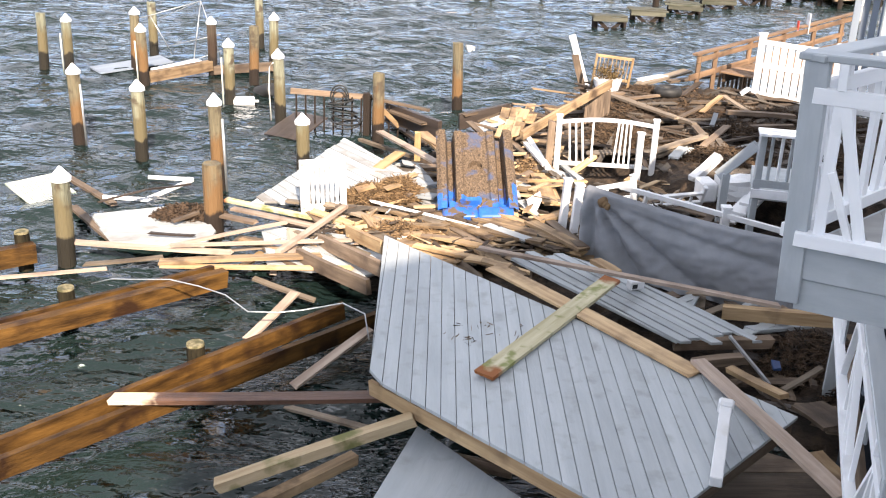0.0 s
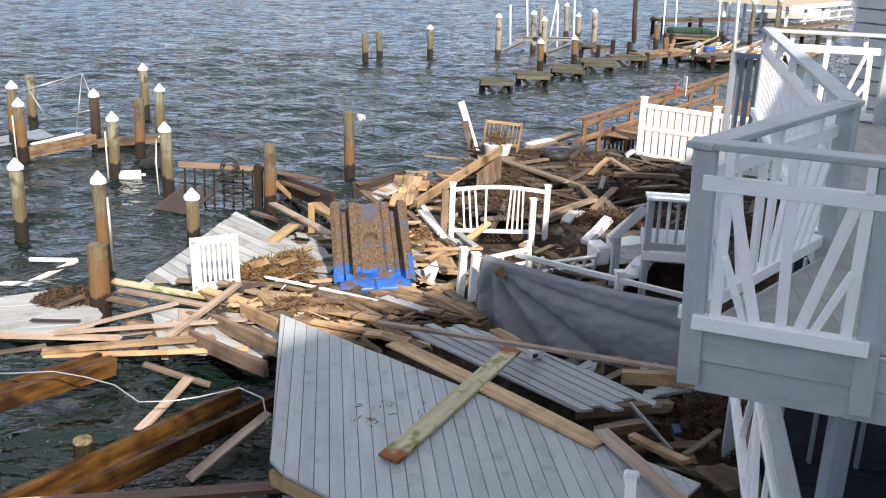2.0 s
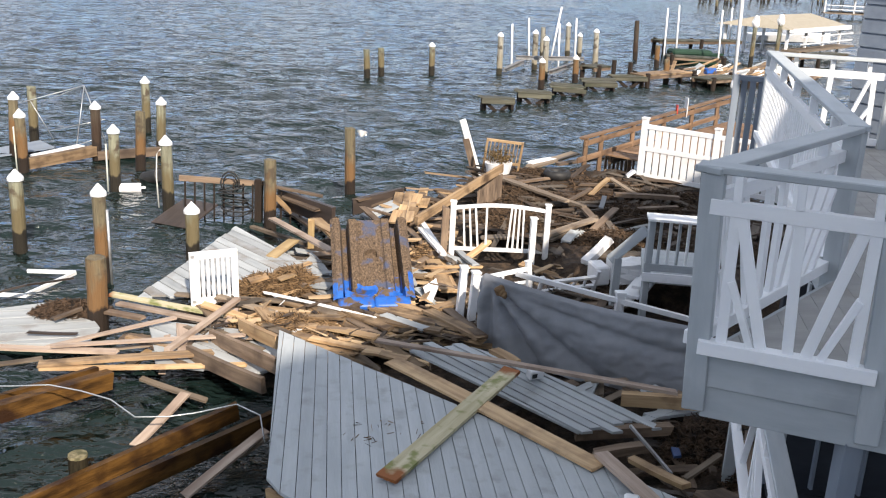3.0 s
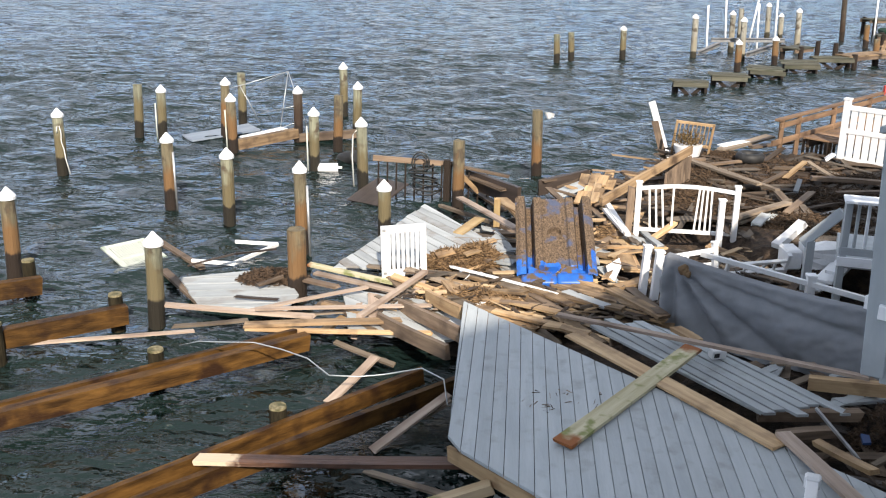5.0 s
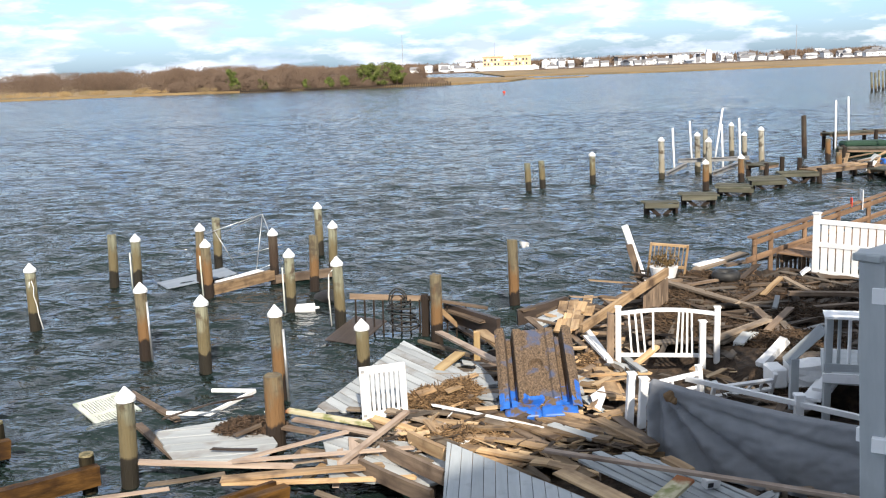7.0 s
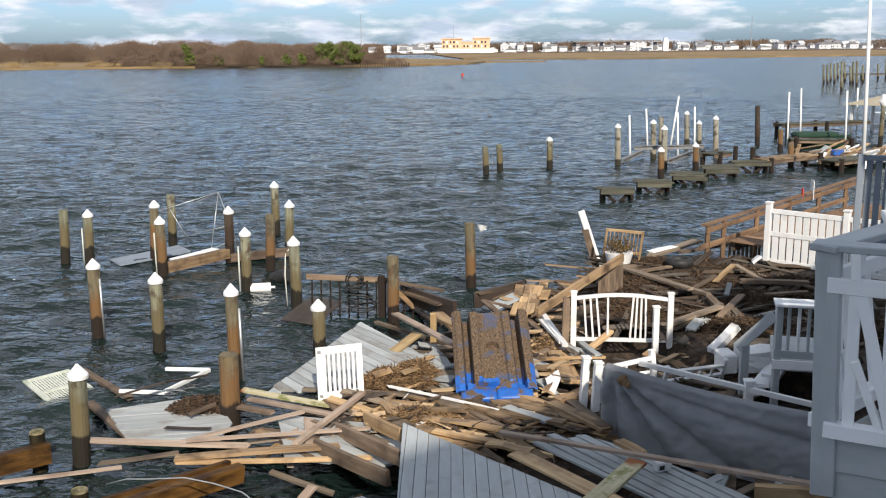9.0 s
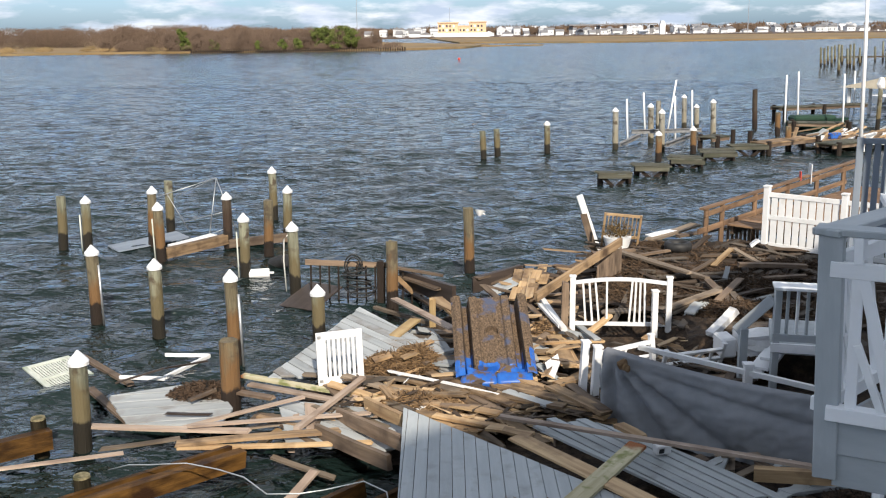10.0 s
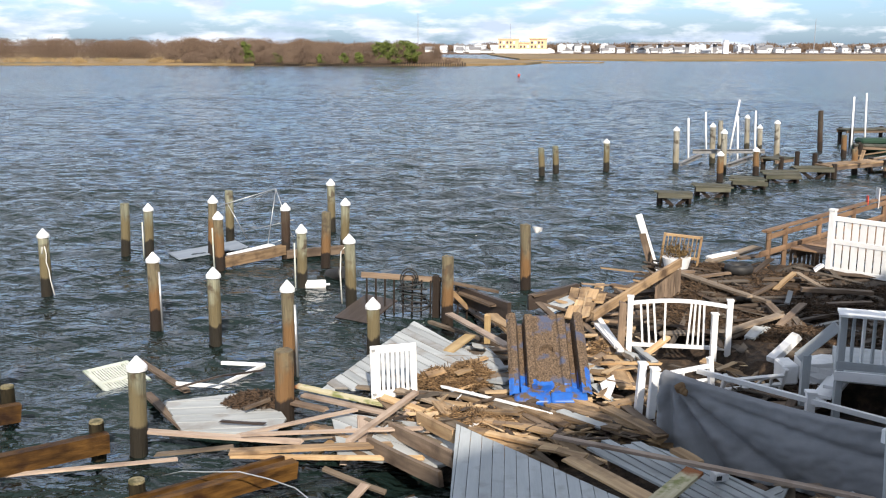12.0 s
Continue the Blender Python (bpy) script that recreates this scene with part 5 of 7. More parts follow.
plank_panel("vinyl_sheet", [(1.40, 14.40, 0.50), (1.78, 14.47, 0.50), (1.62, 14.86, 0.56), (1.60, 15.22, 0.62), (1.34, 15.10, 0.60)], (0.462, 0.072), 0.5, M_WHITE, "torn white vinyl sheet on the debris", gap=0.008, ragged=0.0, joists=0, seed=12, th=0.012)
board((-0.65, 8.44, 0.65), (1.73, 6.12, 0.75), 0.045, 0.16, "tan", name="rim_joist", label="bare tan rim timber under the edge of the decking", group="deck rim timbers")
board((1.68, 6.08, 0.75), (3.36, 7.78, 0.75), 0.045, 0.16, "brown", name="rim_joist", label="dark rim timber under the edge of the decking", group="deck rim timbers")


# ---- things on the wreckage ----
# white gate leaf
gate = thing("garden_gate", along((-2.23, 14.30, 0.42), (-1.54, 14.56, 0.42)) @ Matrix.Rotation(radians(-6), 4, "X"), "small white vinyl gate standing loose on the debris", "gate")
GW, GH = 0.74, 0.84
for x, w in ((-GW / 2 + 0.075, 0.15), (GW / 2 - 0.05, 0.10)):
    box_part("stile", (w, 0.045, GH), (x, 0, GH / 2), M_WHITE, gate)
for z, h in ((0.06, 0.12), (GH - 0.06, 0.12)):
    box_part("rail", (GW - 0.246, 0.043, h), (0.024, 0, z), M_WHITE, gate)
for i in range(6):
    box_part("slat", (0.045, 0.025, GH - 0.235), (-0.17 + i * 0.078, 0, GH / 2), M_WHITE, gate, bevel=0.003)
for z in (0.07, GH - 0.07):
    box_part("hinge", (0.06, 0.05, 0.05), (-GW / 2 + 0.05, -0.008, z), M_METAL, gate, "grey metal hinge")

# arched fence panel and broken pieces
fence_panel((2.02, 16.84, 0.50), (3.72, 16.70, 0.50), 1.0, 0.07, [(0.14, -0.06), (0.21, -0.07), (0.28, -0.08), (0.36, -0.01), (0.59, 0.05), (0.645, 0.02), (0.70, 0.0), (0.755, -0.02)],
            0, 0.10, label="white vinyl railing panel with arched top on the debris")
lp = thing("fence_post", pose(3.42, 16.45, 0.40, 0, 0, 4), "loose white vinyl fence post leaning on the railing panel", "post")
box_part("shaft", (0.10, 0.10, 0.92), (0, 0, 0.46), M_WHITE, lp, bevel=0.006)
box_part("cap", (0.13, 0.13, 0.03), (0, 0, 0.937), M_WHITE, lp)
for x, y in ((1.85, 13.96), (2.0, 13.72)):
    lp = thing("fence_post", pose(x, y, 0.42, 0, 3, 10), "white vinyl fence post standing in the wreckage", "post")
    box_part("shaft", (0.11, 0.11, 0.80), (0, 0, 0.40), M_WHITE, lp, bevel=0.006)
    box_part("cap", (0.14, 0.14, 0.03), (0, 0, 0.817), M_WHITE, lp)
fence_panel((2.05, 13.80, 0.45), (3.0, 14.25, 0.50), 0.72, 0.0, [(0.16, 0.0), (0.30, -0.04), (0.45, 0.1)], -6, 0.08, label="broken white railing panel behind the grey cover", posts=(False, True))
fence_panel((3.25, 14.9, 0.40), (4.25, 15.2, 0.42), 0.42, 0.0, [(0.3, 0.0), (0.55, 0.12), (0.8, 0.0)], 20, 0.06, label="low twisted piece of white railing", rail=0.045)
fence_panel((2.1, 14.6, 0.5), (3.1, 15.2, 0.45), 0.30, 0.0, [(0.3, 0.1), (0.6, 0.1)], 35, 0.07, label="fallen piece of white railing", rail=0.05)


# covered bench under a grey canvas
def cover(a, b, z_left, z_right, depth, foot):
    a, b = Vector((*a, 0)), Vector((*b, 0))
    x = (b - a).normalized()
    back = Vector((-x.y, x.x, 0))
    L = (b - a).length
    bm = bmesh.new()
    nu, nv = 90, 60
    grid = []
    for i in range(nu + 1):
        u = i / nu
        row = []
        h = z_left + (z_right - z_left) * u - 0.07 * math.sin(u * math.pi) - foot
        end = max(0.0, 1 - min(u, 1 - u) / 0.02)
        for j in range(nv + 1):
            v = j / nv
            if v < 0.55:
                k = v / 0.55
                z, d = h * k, -0.10 * (1 - k) ** 1.5
            elif v < 0.75:
                k = (v - 0.55) / 0.20
                z, d = h + 0.03 * math.sin(k * math.pi), depth * k
            else:
                k = (v - 0.75) / 0.25
                z, d = h * (1 - k), depth + 0.05 * k
            # folds fan out from the knot near the upper left corner and sag along the front
            if v < 0.6:
                ku, kv = u - 0.06, max(0.0, 0.95 - v / 0.55)
                ang = math.atan2(kv * 0.9, ku + 1e-4)
                fade = min(1, 4 * kv) * math.exp(-0.9 * u)
                d += 0.13 * (1.0 - 1.6 * abs(math.sin(ang * 7.5 + 0.9 * math.sin(ang * 5))) ** 0.8) * fade
                d += 0.022 * noise.noise(Vector((u * 5 + v * 3, v * 13 - u * 16, 0.3))) + 0.02 * noise.noise(Vector((u * 18 + v * 9, v * 20 - u * 14, 2.0)))
                d -= 0.05 * (abs(math.sin(u * 5 + v * 3.0)) - 0.5) * (1 - v / 0.6)
            p = a + x * (u * L + 0.05 * (1 - v) * (1 - u) - 0.03 * u) + back * (d + end * 0.08) + Vector((0, 0, foot + z * (1 - 0.06 * end)))
            if v == 0:
                p.z += 0.05 * noise.noise(Vector((u * 8, 1, 1)))
            row.append(bm.verts.new(p))
        grid.append(row)
    for i in range(nu):
        for j in range(nv):
            bm.faces.new((grid[i][j], grid[i + 1][j], grid[i + 1][j + 1], grid[i][j + 1]))
    for row in (grid[0], grid[-1]):
        bm.faces.new(row)
    bmesh.ops.recalc_face_normals(bm, faces=bm.faces)
    return bm


bench = thing("covered_bench", (2.1, 12.9, 0.35), "long bench or grill hidden under a draped dark grey canvas cover", "covered furniture")
c = part("canvas_cover", cover((1.96, 13.06), (4.62, 11.22), 1.42, 1.31, 0.16, 0.28), M_TARP, bench, smooth=True)
c.matrix_parent_inverse = bench.matrix_world.inverted()
bm = bmesh.new()
for k in range(3):
    bmesh.ops.create_icosphere(bm, subdivisions=2, radius=0.07 - 0.012 * k, matrix=Matrix.Translation((2.24 + 0.03 * k, 12.72 - 0.04 * k, 1.31 - 0.02 * k)))
for v in bm.verts:
    v.co += Vector((noise.noise(v.co * 12), noise.noise(v.co * 12 + Vector((5, 0, 0))), noise.noise(v.co * 12 + Vector((0, 5, 0))))) * 0.03
k = part("knot", bm, M_WEED, bench, "brown tuft of seaweed caught on the cover")
k.matrix_parent_inverse = bench.matrix_world.inverted()
# white rail behind the cover
rl = thing("fence_rail", (2.6, 13.5, 1.0), "white vinyl top rail behind the grey cover", "rail")
bar("rail", (0.0, 0.0, 0.30), (2.3, -1.45, 0.14), 0.06, 0.07, M_WHITE, rl)
box_part("post", (0.11, 0.11, 1.0), (1.35, -0.83, -0.20), M_WHITE, rl)
box_part("post_cap", (0.14, 0.14, 0.04), (1.35, -0.83, 0.32), M_WHITE, rl)


# upturned blue plastic float, caked with dirt
def float_dock(frame_m, w, L):
    t = thing("plastic_float", frame_m, "blue plastic float section caked with brown dirt, tipped on the debris", "float")
    bm = bmesh.new()
    nx, ny = 110, 90
    prof = [(0.0, 0.10), (0.05, 0.15), (0.12, 0.15), (0.15, -0.12), (0.21, -0.12), (0.24, 0.12), (0.33, 0.12), (0.35, 0.08), (0.65, 0.08), (0.67, 0.12), (0.76, 0.12), (0.79, -0.12), (0.85, -0.12), (0.88, 0.15), (0.95, 0.15), (1.0, 0.10)]
    g = []
    for j in range(ny + 1):
        v = j / ny
        row = []
        for i in range(nx + 1):
            u = i / nx
            z = np.interp(u, [p[0] for p in prof], [p[1] for p in prof])
            if v < 0.12 and 0.14 < u < 0.86:
                z = 0.05 + 0.06 * math.sin(u * 12)
            hx, hy = (u - 0.5) / 0.10, (v - 0.55) / 0.075
            hr = math.hypot(hx, hy)
            if hr < 1:
                z -= 0.06 if hr < 0.78 else -0.02
            z += 0.012 * noise.noise(Vector((u * 9, v * 14, 4))) + 0.008 * noise.noise(Vector((u * 40, v * 60, 1)))
            row.append(bm.verts.new(((u - 0.5) * w, v * L, z)))
        g.append(row)
    for j in range(ny):
        for i in range(nx):
            bm.faces.new((g[j][i], g[j][i + 1], g[j + 1][i + 1], g[j + 1][i]))
    tops = part("top", bm, M_DIRTBLUE, t)
    tops.data.materials.append(M_BLUE)
    for f in tops.data.polygons:
        q = f.center
        e = 0.10 * noise.noise(Vector((q.x * 6, q.y * 6, 2)))
        if (q.z < 0.02 and q.y < L * (0.34 + 1.5 * e)) or q.y < L * (0.13 + 1.8 * e) or (abs(q.x) > w * 0.44 and q.y < L * (0.26 + e)):
            f.material_index = 1
    bm = bmesh.new()
    add_box(bm, (w * 0.93, L * 0.97, 0.16), Matrix.Translation((0, L / 2, -0.24)))
    bevelled(bm, 0.03, 2)
    part("body", bm, M_BLUE, t, "bright blue plastic hull")
    for sx in (-0.22, 0.22):
        bm = bmesh.new()
        add_box(bm, (w * 0.45, 0.24, 0.32), Matrix.Translation((sx * w, -0.04, -0.04)))
        bevelled(bm, 0.07, 3)
        part("bow_tub", bm, M_BLUE, t, "rounded bright blue tub end", smooth=True)
    for sx in (-0.47, 0.46):
        box_part("wood_block", (0.10, 0.09, 0.22), (sx * w, -0.05, -0.06), M_TAN, t, "orange-brown wooden block")
    return t


fx_ = Vector((1.25, 0.06, 0.03)).normalized()
fy_ = Vector((0.0, 1.62, 0.92)).normalized()
fz_ = fx_.cross(fy_).normalized()
fy_ = fz_.cross(fx_)
fm = Matrix((fx_, fy_, fz_)).transposed().to_4x4()
fm.translation = (0.56, 14.30, 0.50)
float_dock(fm, 1.27, 1.74)

# leaning white post of the deck in front
lp = thing("fence_post", along((2.36, 6.62, 0.965), (2.68, 7.62, 1.10)), "white vinyl fence post lying on the grey decking", "post")
box_part("shaft", (1.0, 0.105, 0.105), (-0.05, 0, 0.052), M_WHITE, lp, bevel=0.008)
box_part("cap", (0.10, 0.14, 0.14), (0.48, 0, 0.068), M_WHITE, lp, bevel=0.02)

# louvred shutter and bent frame floating in the water
sh = thing("louvred_shutter", pose(-6.98, 15.92, 0.05, 2, 3, -47), "white louvred shutter floating in the water", "shutter")
for y in (-0.38, 0.38):
    box_part("stile", (1.46, 0.07, 0.035), (0, y, 0), M_SHUTTER, sh)
for x in (-0.69, 0.0, 0.69):
    box_part("rail", (0.08, 0.77, 0.033), (x, 0, 0), M_SHUTTER, sh)
for i in range(14):
    box_part("louvre", (1.3, 0.030, 0.008), (0, -0.32 + i * 0.049, 0.0), M_SHUTTER, sh, rot=Matrix.Rotation(radians(35), 4, "X"), bevel=0)

# bent white window frame in the water
fr = thing("window_frame_piece", (-5.0, 15.9, 0.10), "bent white frame profile floating beside the piles", "frame")
bar("bar", (-0.36, 0.73, 0.05), (0.46, 0.68, 0.05), 0.05, 0.06, M_WHITE, fr)
bar("bar", (0.46, 0.66, 0.05), (0.0, -0.50, 0.07), 0.06, 0.06, M_WHITE, fr)
bar("bar", (0.0, -0.50, 0.05), (-0.80, -0.42, 0.05), 0.05, 0.06, M_WHITE, fr)

# wire across the near water
wire = part("wire", tube_bm([(-4.44, 11.17, 0.50), (-4.1, 10.98, 0.66), (-3.77, 10.79, 0.75), (-3.33, 10.83, 0.75), (-2.95, 10.75, 0.71), (-2.6, 10.65, 0.65), (-2.26, 10.31, 0.60), (-1.9, 10.36, 0.58), (-1.61, 10.41, 0.60), (-1.14, 10.43, 0.70), (-0.85, 10.16, 0.70), (-0.78, 9.9, 0.5)], 0.0085, 6), M_METAL, smooth=True)
tagged(wire, "long bent grey wire springing over the wrecked beams", "wire")


# ropes and pipes that hang on the piles
def hanging(name, pts, r, mat, label):
    return tagged(part(name, tube_bm(pts, r, 6), mat, smooth=True), label, "rope" if name == "rope" else "pipe")


hanging("rope", [(-11.10, 21.49, 1.05), (-11.08, 21.48, 1.2), (-11.03, 21.49, 1.22), (-11.0, 21.5, 1.05), (-11.02, 21.5, 0.85), (-10.98, 21.52, 0.65), (-10.96, 21.52, 0.4), (-10.88, 21.5, 0.05)], 0.013, M_ROPE, "white rope looped round a pile")
hanging("rope", [(-3.86, 21.15, 1.4), (-3.95, 21.15, 1.3), (-3.97, 21.14, 0.8), (-3.94, 21.13, 0.1)], 0.016, M_ROPE, "pale rope hanging down a pile")
hanging("pipe", [(-7.37, 19.05, 1.25), (-7.36, 19.05, -0.1)], 0.022, M_METAL, "thin grey pipe standing beside a pile")
hanging("pipe", [(-10.44, 25.98, 1.0), (-10.45, 25.98, -0.1)], 0.020, M_SHUTTER, "white plastic pipe standing beside a pile")
hanging("pipe", [(-7.97, 24.5, 1.15), (-7.96, 24.5, -0.1)], 0.020, M_SHUTTER, "white plastic pipe standing beside a pile")
hanging("pipe", [(-5.38, 22.74, 1.15), (-5.38, 22.74, -0.1)], 0.020, M_SHUTTER, "white plastic pipe standing beside a pile")
hanging("pipe", [(-3.90, 16.36, 1.35), (-3.88, 16.36, -0.1)], 0.025, M_METAL, "grey pipe strapped to a leaning pile")
cp = thing("loose_cap", pose(0.47, 22.72, 1.56, 160, 10, 0), "white pile cap pieces caught at the head of a pile", "cap")
bm = bmesh.new()
bmesh.ops.create_cone(bm, cap_ends=True, segments=14, radius1=0.13, radius2=0.03, depth=0.13)
part("cone", bm, M_WHITE, cp)
bar("strap", (0.12, 0, 0.0), (0.0, 0, 0.0), 0.03, 0.02, M_METAL, cp)

# wreck among the far piles: beams, tent frame, sheet
board((-7.78, 24.74, 0.05), (-6.47, 26.21, 0.12), 0.22, 0.26, "warm", name="timber_beam", group="pier stringers", label="tan timber beam between two capped piles")
board((-6.40, 26.1, 0.02), (-4.80, 26.55, 0.10), 0.18, 0.22, "brown", name="timber_beam", group="pier stringers", label="dark wet timber beam between two piles")
board((-9.6, 26.0, 0.02), (-8.0, 27.2, 0.16), 1.0, 0.03, "slate", name="board", label="grey sheet awash among the piles")
board((-7.8, 25.3, 0.22), (-6.9, 26.5, 0.28), 0.30, 0.05, "white", label="white hull scrap lying on a beam")
tent = thing("tent_frame", (-7.2, 26.9, 0.0), "collapsed grey metal canopy frame standing in the water", "frame")
for a, b in (((-2.0, -0.3, 1.15), (0.35, 0.0, 1.85)), ((0.35, 0.0, 1.85), (0.9, -0.2, 0.3)), ((0.35, 0, 1.85), (0.15, -0.4, 0.2)), ((-1.0, -0.2, 1.42), (-0.5, -0.1, 0.4)), ((-0.6, 0, 0.6), (0.9, -0.2, 1.0)), ((-0.9, 0.2, 1.3), (0.35, 0, 1.85)), ((0.0, -0.4, 0.25), (0.9, -0.2, 0.55))):
    p = part("tube", tube_bm([a, b], 0.011, 6), M_METAL, tent, smooth=True)
buoy = thing("mooring_buoy", pose(-4.92, 22.9, 0.08, 0, 90, 12), "white cylindrical buoy floating beside a pile", "buoy")
bm = bmesh.new()
bmesh.ops.create_cone(bm, cap_ends=True, segments=16, radius1=0.12, radius2=0.12, depth=0.5)
bevelled(bm, 0.02, 2)
part("body", bm, M_FOAM, buoy)
bm = bmesh.new()
bmesh.ops.create_cone(bm, cap_ends=True, segments=12, radius1=0.03, radius2=0.03, depth=0.1, matrix=Matrix.Translation((0, 0, 0.3)))
part("neck", bm, M_FOAM, buoy)
blk = thing("black_drum", pose(-4.6, 24.0, 0.08, 70, 0, 50), "black plastic drum awash between piles", "drum")
bm = bmesh.new()
bmesh.ops.create_cone(bm, cap_ends=True, segments=16, radius1=0.20, radius2=0.17, depth=0.6)
bevelled(bm, 0.02, 1)
part("body", bm, M_BLACK, blk)
bm = bmesh.new()
bmesh.ops.create_icosphere(bm, subdivisions=2, radius=0.28)
rb = part("channel_buoy", bm, M_RED)
rb.location = (-0.15, 185, 0.3)
tagged(rb, "small red channel buoy on the water", "buoy")

# half-sunk railing with a coil of hose
sr = thing("sunken_railing", (-3.37, 20.40, 0.0), "dark wet wooden railing half sunk in the water", "railing")
bar("top_rail", (0.0, 0.0, 0.96), (1.75, 0.05, 0.86), 0.05, 0.12, M_BROWN, sr, label="weathered brown top rail")
bar("top_rail", (1.75, 0.0, 0.86), (3.0, -0.1, 0.66), 0.12, 0.05, M_BROWN, sr, label="weathered brown top rail")
bar("brace", (1.80, -0.06, 0.80), (2.35, -0.10, 0.28), 0.04, 0.10, M_TAN, sr, label="snapped tan brace")
for i in range(13):
    x = 0.1 + i * 0.20
    bar("baluster", (x, 0.02, -0.3), (x + 0.02, 0.02, 0.94 - 0.06 * x - (0.08 if x > 1.75 else 0)), 0.035, 0.035, M_PILE_DARK, sr)
bar("post", (1.62, -0.05, -0.5), (1.64, -0.05, 0.98), 0.14, 0.14, M_PILE_DARK, sr)
board((-3.5, 19.9, 0.05), (-3.0, 20.9, 0.30), 0.9, 0.03, "wetdark", label="dark sheet tilted into the water by the sunken railing")
hose = thing("hose_coil", (-2.5, 20.35, 0.55), "black garden hose coiled over the sunken railing", "hose")
for k in range(8):
    # two loops stand up over the rail, the rest hang round it in a slack spiral
    if k < 2:
        pts = [(0.20 + (0.19 - 0.05 * k) * math.cos(a * 0.35), -0.10, 0.36 + (0.24 - 0.06 * k) * math.sin(a * 0.35)) for a in range(19)]
    else:
        rr = 0.30 + 0.035 * math.sin(2.4 * k)
        pts = [(0.15 + 0.03 * k + rr * math.cos(a * 0.35), -0.02 + 0.22 * math.sin(a * 0.35), 0.42 - 0.10 * k + 0.05 * math.sin(a * 0.35 + k)) for a in range(19)]
    part("loop", tube_bm(pts, 0.017, 6), M_BLACK, hose, smooth=True)

# ---- the bank: planter, tyre, leaning post, pier, fence, steps ----
pl = thing("flower_planter", (3.70, 22.4, 0.80), "white flower pot with withered plants on the bank", "planter")
bm = bmesh.new()
bmesh.ops.create_cone(bm, cap_ends=True, segments=24, radius1=0.27, radius2=0.33, depth=0.24, matrix=Matrix.Translation((0, 0, 0.12)))
part("pot", bm, M_WHITE, pl)
rng = random.Random(4)
bm = bmesh.new()
for i in range(260):
    p = Vector((rng.gauss(0, 0.15), rng.gauss(0, 0.12), 0.26 + abs(rng.gauss(0, 0.15))))
    m = Matrix.Translation(p) @ Euler((rng.uniform(0, 3), rng.uniform(0, 3), rng.uniform(0, 6))).to_matrix().to_4x4()
    vs = [bm.verts.new(m @ Vector(q)) for q in ((-0.045, 0, 0), (0, -0.02, 0.01), (0.05, 0, 0), (0, 0.02, 0.01))]
    bm.faces.new(vs)
part("foliage", bm, M_WITHER, pl, "withered brown-green foliage")
tr = thing("lattice_panel", pose(3.80, 22.75, 0.70, 10, 5, -4), "weathered wooden lattice panel standing behind a planter", "panel")
for x in (-0.42, 0.42):
    bar("stile", (x, 0, 0), (x, 0, 0.85), 0.05, 0.07, M_TAN, tr)
for z in (0.28, 0.82):
    bar("rail", (-0.39, 0, z), (0.39, 0, z), 0.045, 0.06, M_TAN, tr)
for i in range(8):
    bar("slat", (-0.33 + i * 0.094, 0, 0.31), (-0.33 + i * 0.094, 0, 0.79), 0.02, 0.04, M_TAN, tr)
lw = thing("fence_post", pose(3.50, 24.2, 0.30, 0, -19, 0), "white vinyl post leaning over the water edge", "post")
box_part("shaft", (0.16, 0.16, 1.5), (0, 0, 0.75), M_WHITE, lw, bevel=0.008)
board((3.40, 23.5, 0.2), (3.05, 23.6, 1.35), 0.16, 0.08, "brown", label="dark broken post beside the white post")
ty = thing("tyre", (5.04, 22.0, 0.78), "old black rubber tyre lying on the bank", "tyre")
bm = bmesh.new()
rings = []
for i in range(28):
    a = 6.28319 * i / 28
    rings.append([bm.verts.new(((0.24 + 0.085 * math.cos(b)) * math.cos(a), (0.24 + 0.085 * math.cos(b)) * math.sin(a), 0.11 + 0.11 * math.sin(b))) for b in (6.28319 * k / 10 for k in range(10))])
for i in range(28):
    for k in range(10):
        bm.faces.new((rings[i][k], rings[(i + 1) % 28][k], rings[(i + 1) % 28][(k + 1) % 10], rings[i][(k + 1) % 10]))
part("tread", bm, M_BLACK, ty, smooth=True)

M_PIERWOOD = surface("reddish_pier_wood", (0.11, 0.065, 0.038), (0.25, 0.155, 0.09), 0.75, 7, GRAIN, 0.25, 45, (0.07, 0.042, 0.028), (0.52, 0.72), 1.8, 0.25)
pier = thing("timber_pier", (5.9, 22.95, 0.10), "brown timber pier with handrail beside the bank", "pier", kind="structure")
pd = Vector((6.3, 6.55, 0)).normalized()
pn = Vector((pd.y, -pd.x, 0))
for k, dist in enumerate((0.0, 0.75, 2.4, 4.2, 6.0, 7.8)):
    p = pd * dist
    bar("post", p + Vector((0, 0, -0.6)), p + Vector((0, 0, 1.50 + 0.03 * dist)), 0.10, 0.10, M_PIERWOOD, pier)
bar("top_rail", Vector((-0.15, -0.15, 1.50)), pd * 8.8 + Vector((0, 0, 1.76)), 0.14, 0.05, M_PIERWOOD, pier, label="tan handrail")
bar("side_rail", Vector((-0.05, -0.1, 1.36)), pd * 8.8 + Vector((0, -0.05, 1.62)), 0.05, 0.12, M_PIERWOOD, pier)
bar("lower_rail", Vector((-0.25, -0.3, 0.98)), pd * 8.0 + Vector((0, 0, 1.20)), 0.05, 0.13, M_PIERWOOD, pier)
for i in range(26):
    d = 0.9 + i * 0.30
    bar("deck_board", pd * d + pn * 0.15 + Vector((0, 0, 1.0)), pd * d + pn * 2.4 + Vector((0, 0, 1.0)), 0.27, 0.04, M_PIERWOOD, pier)
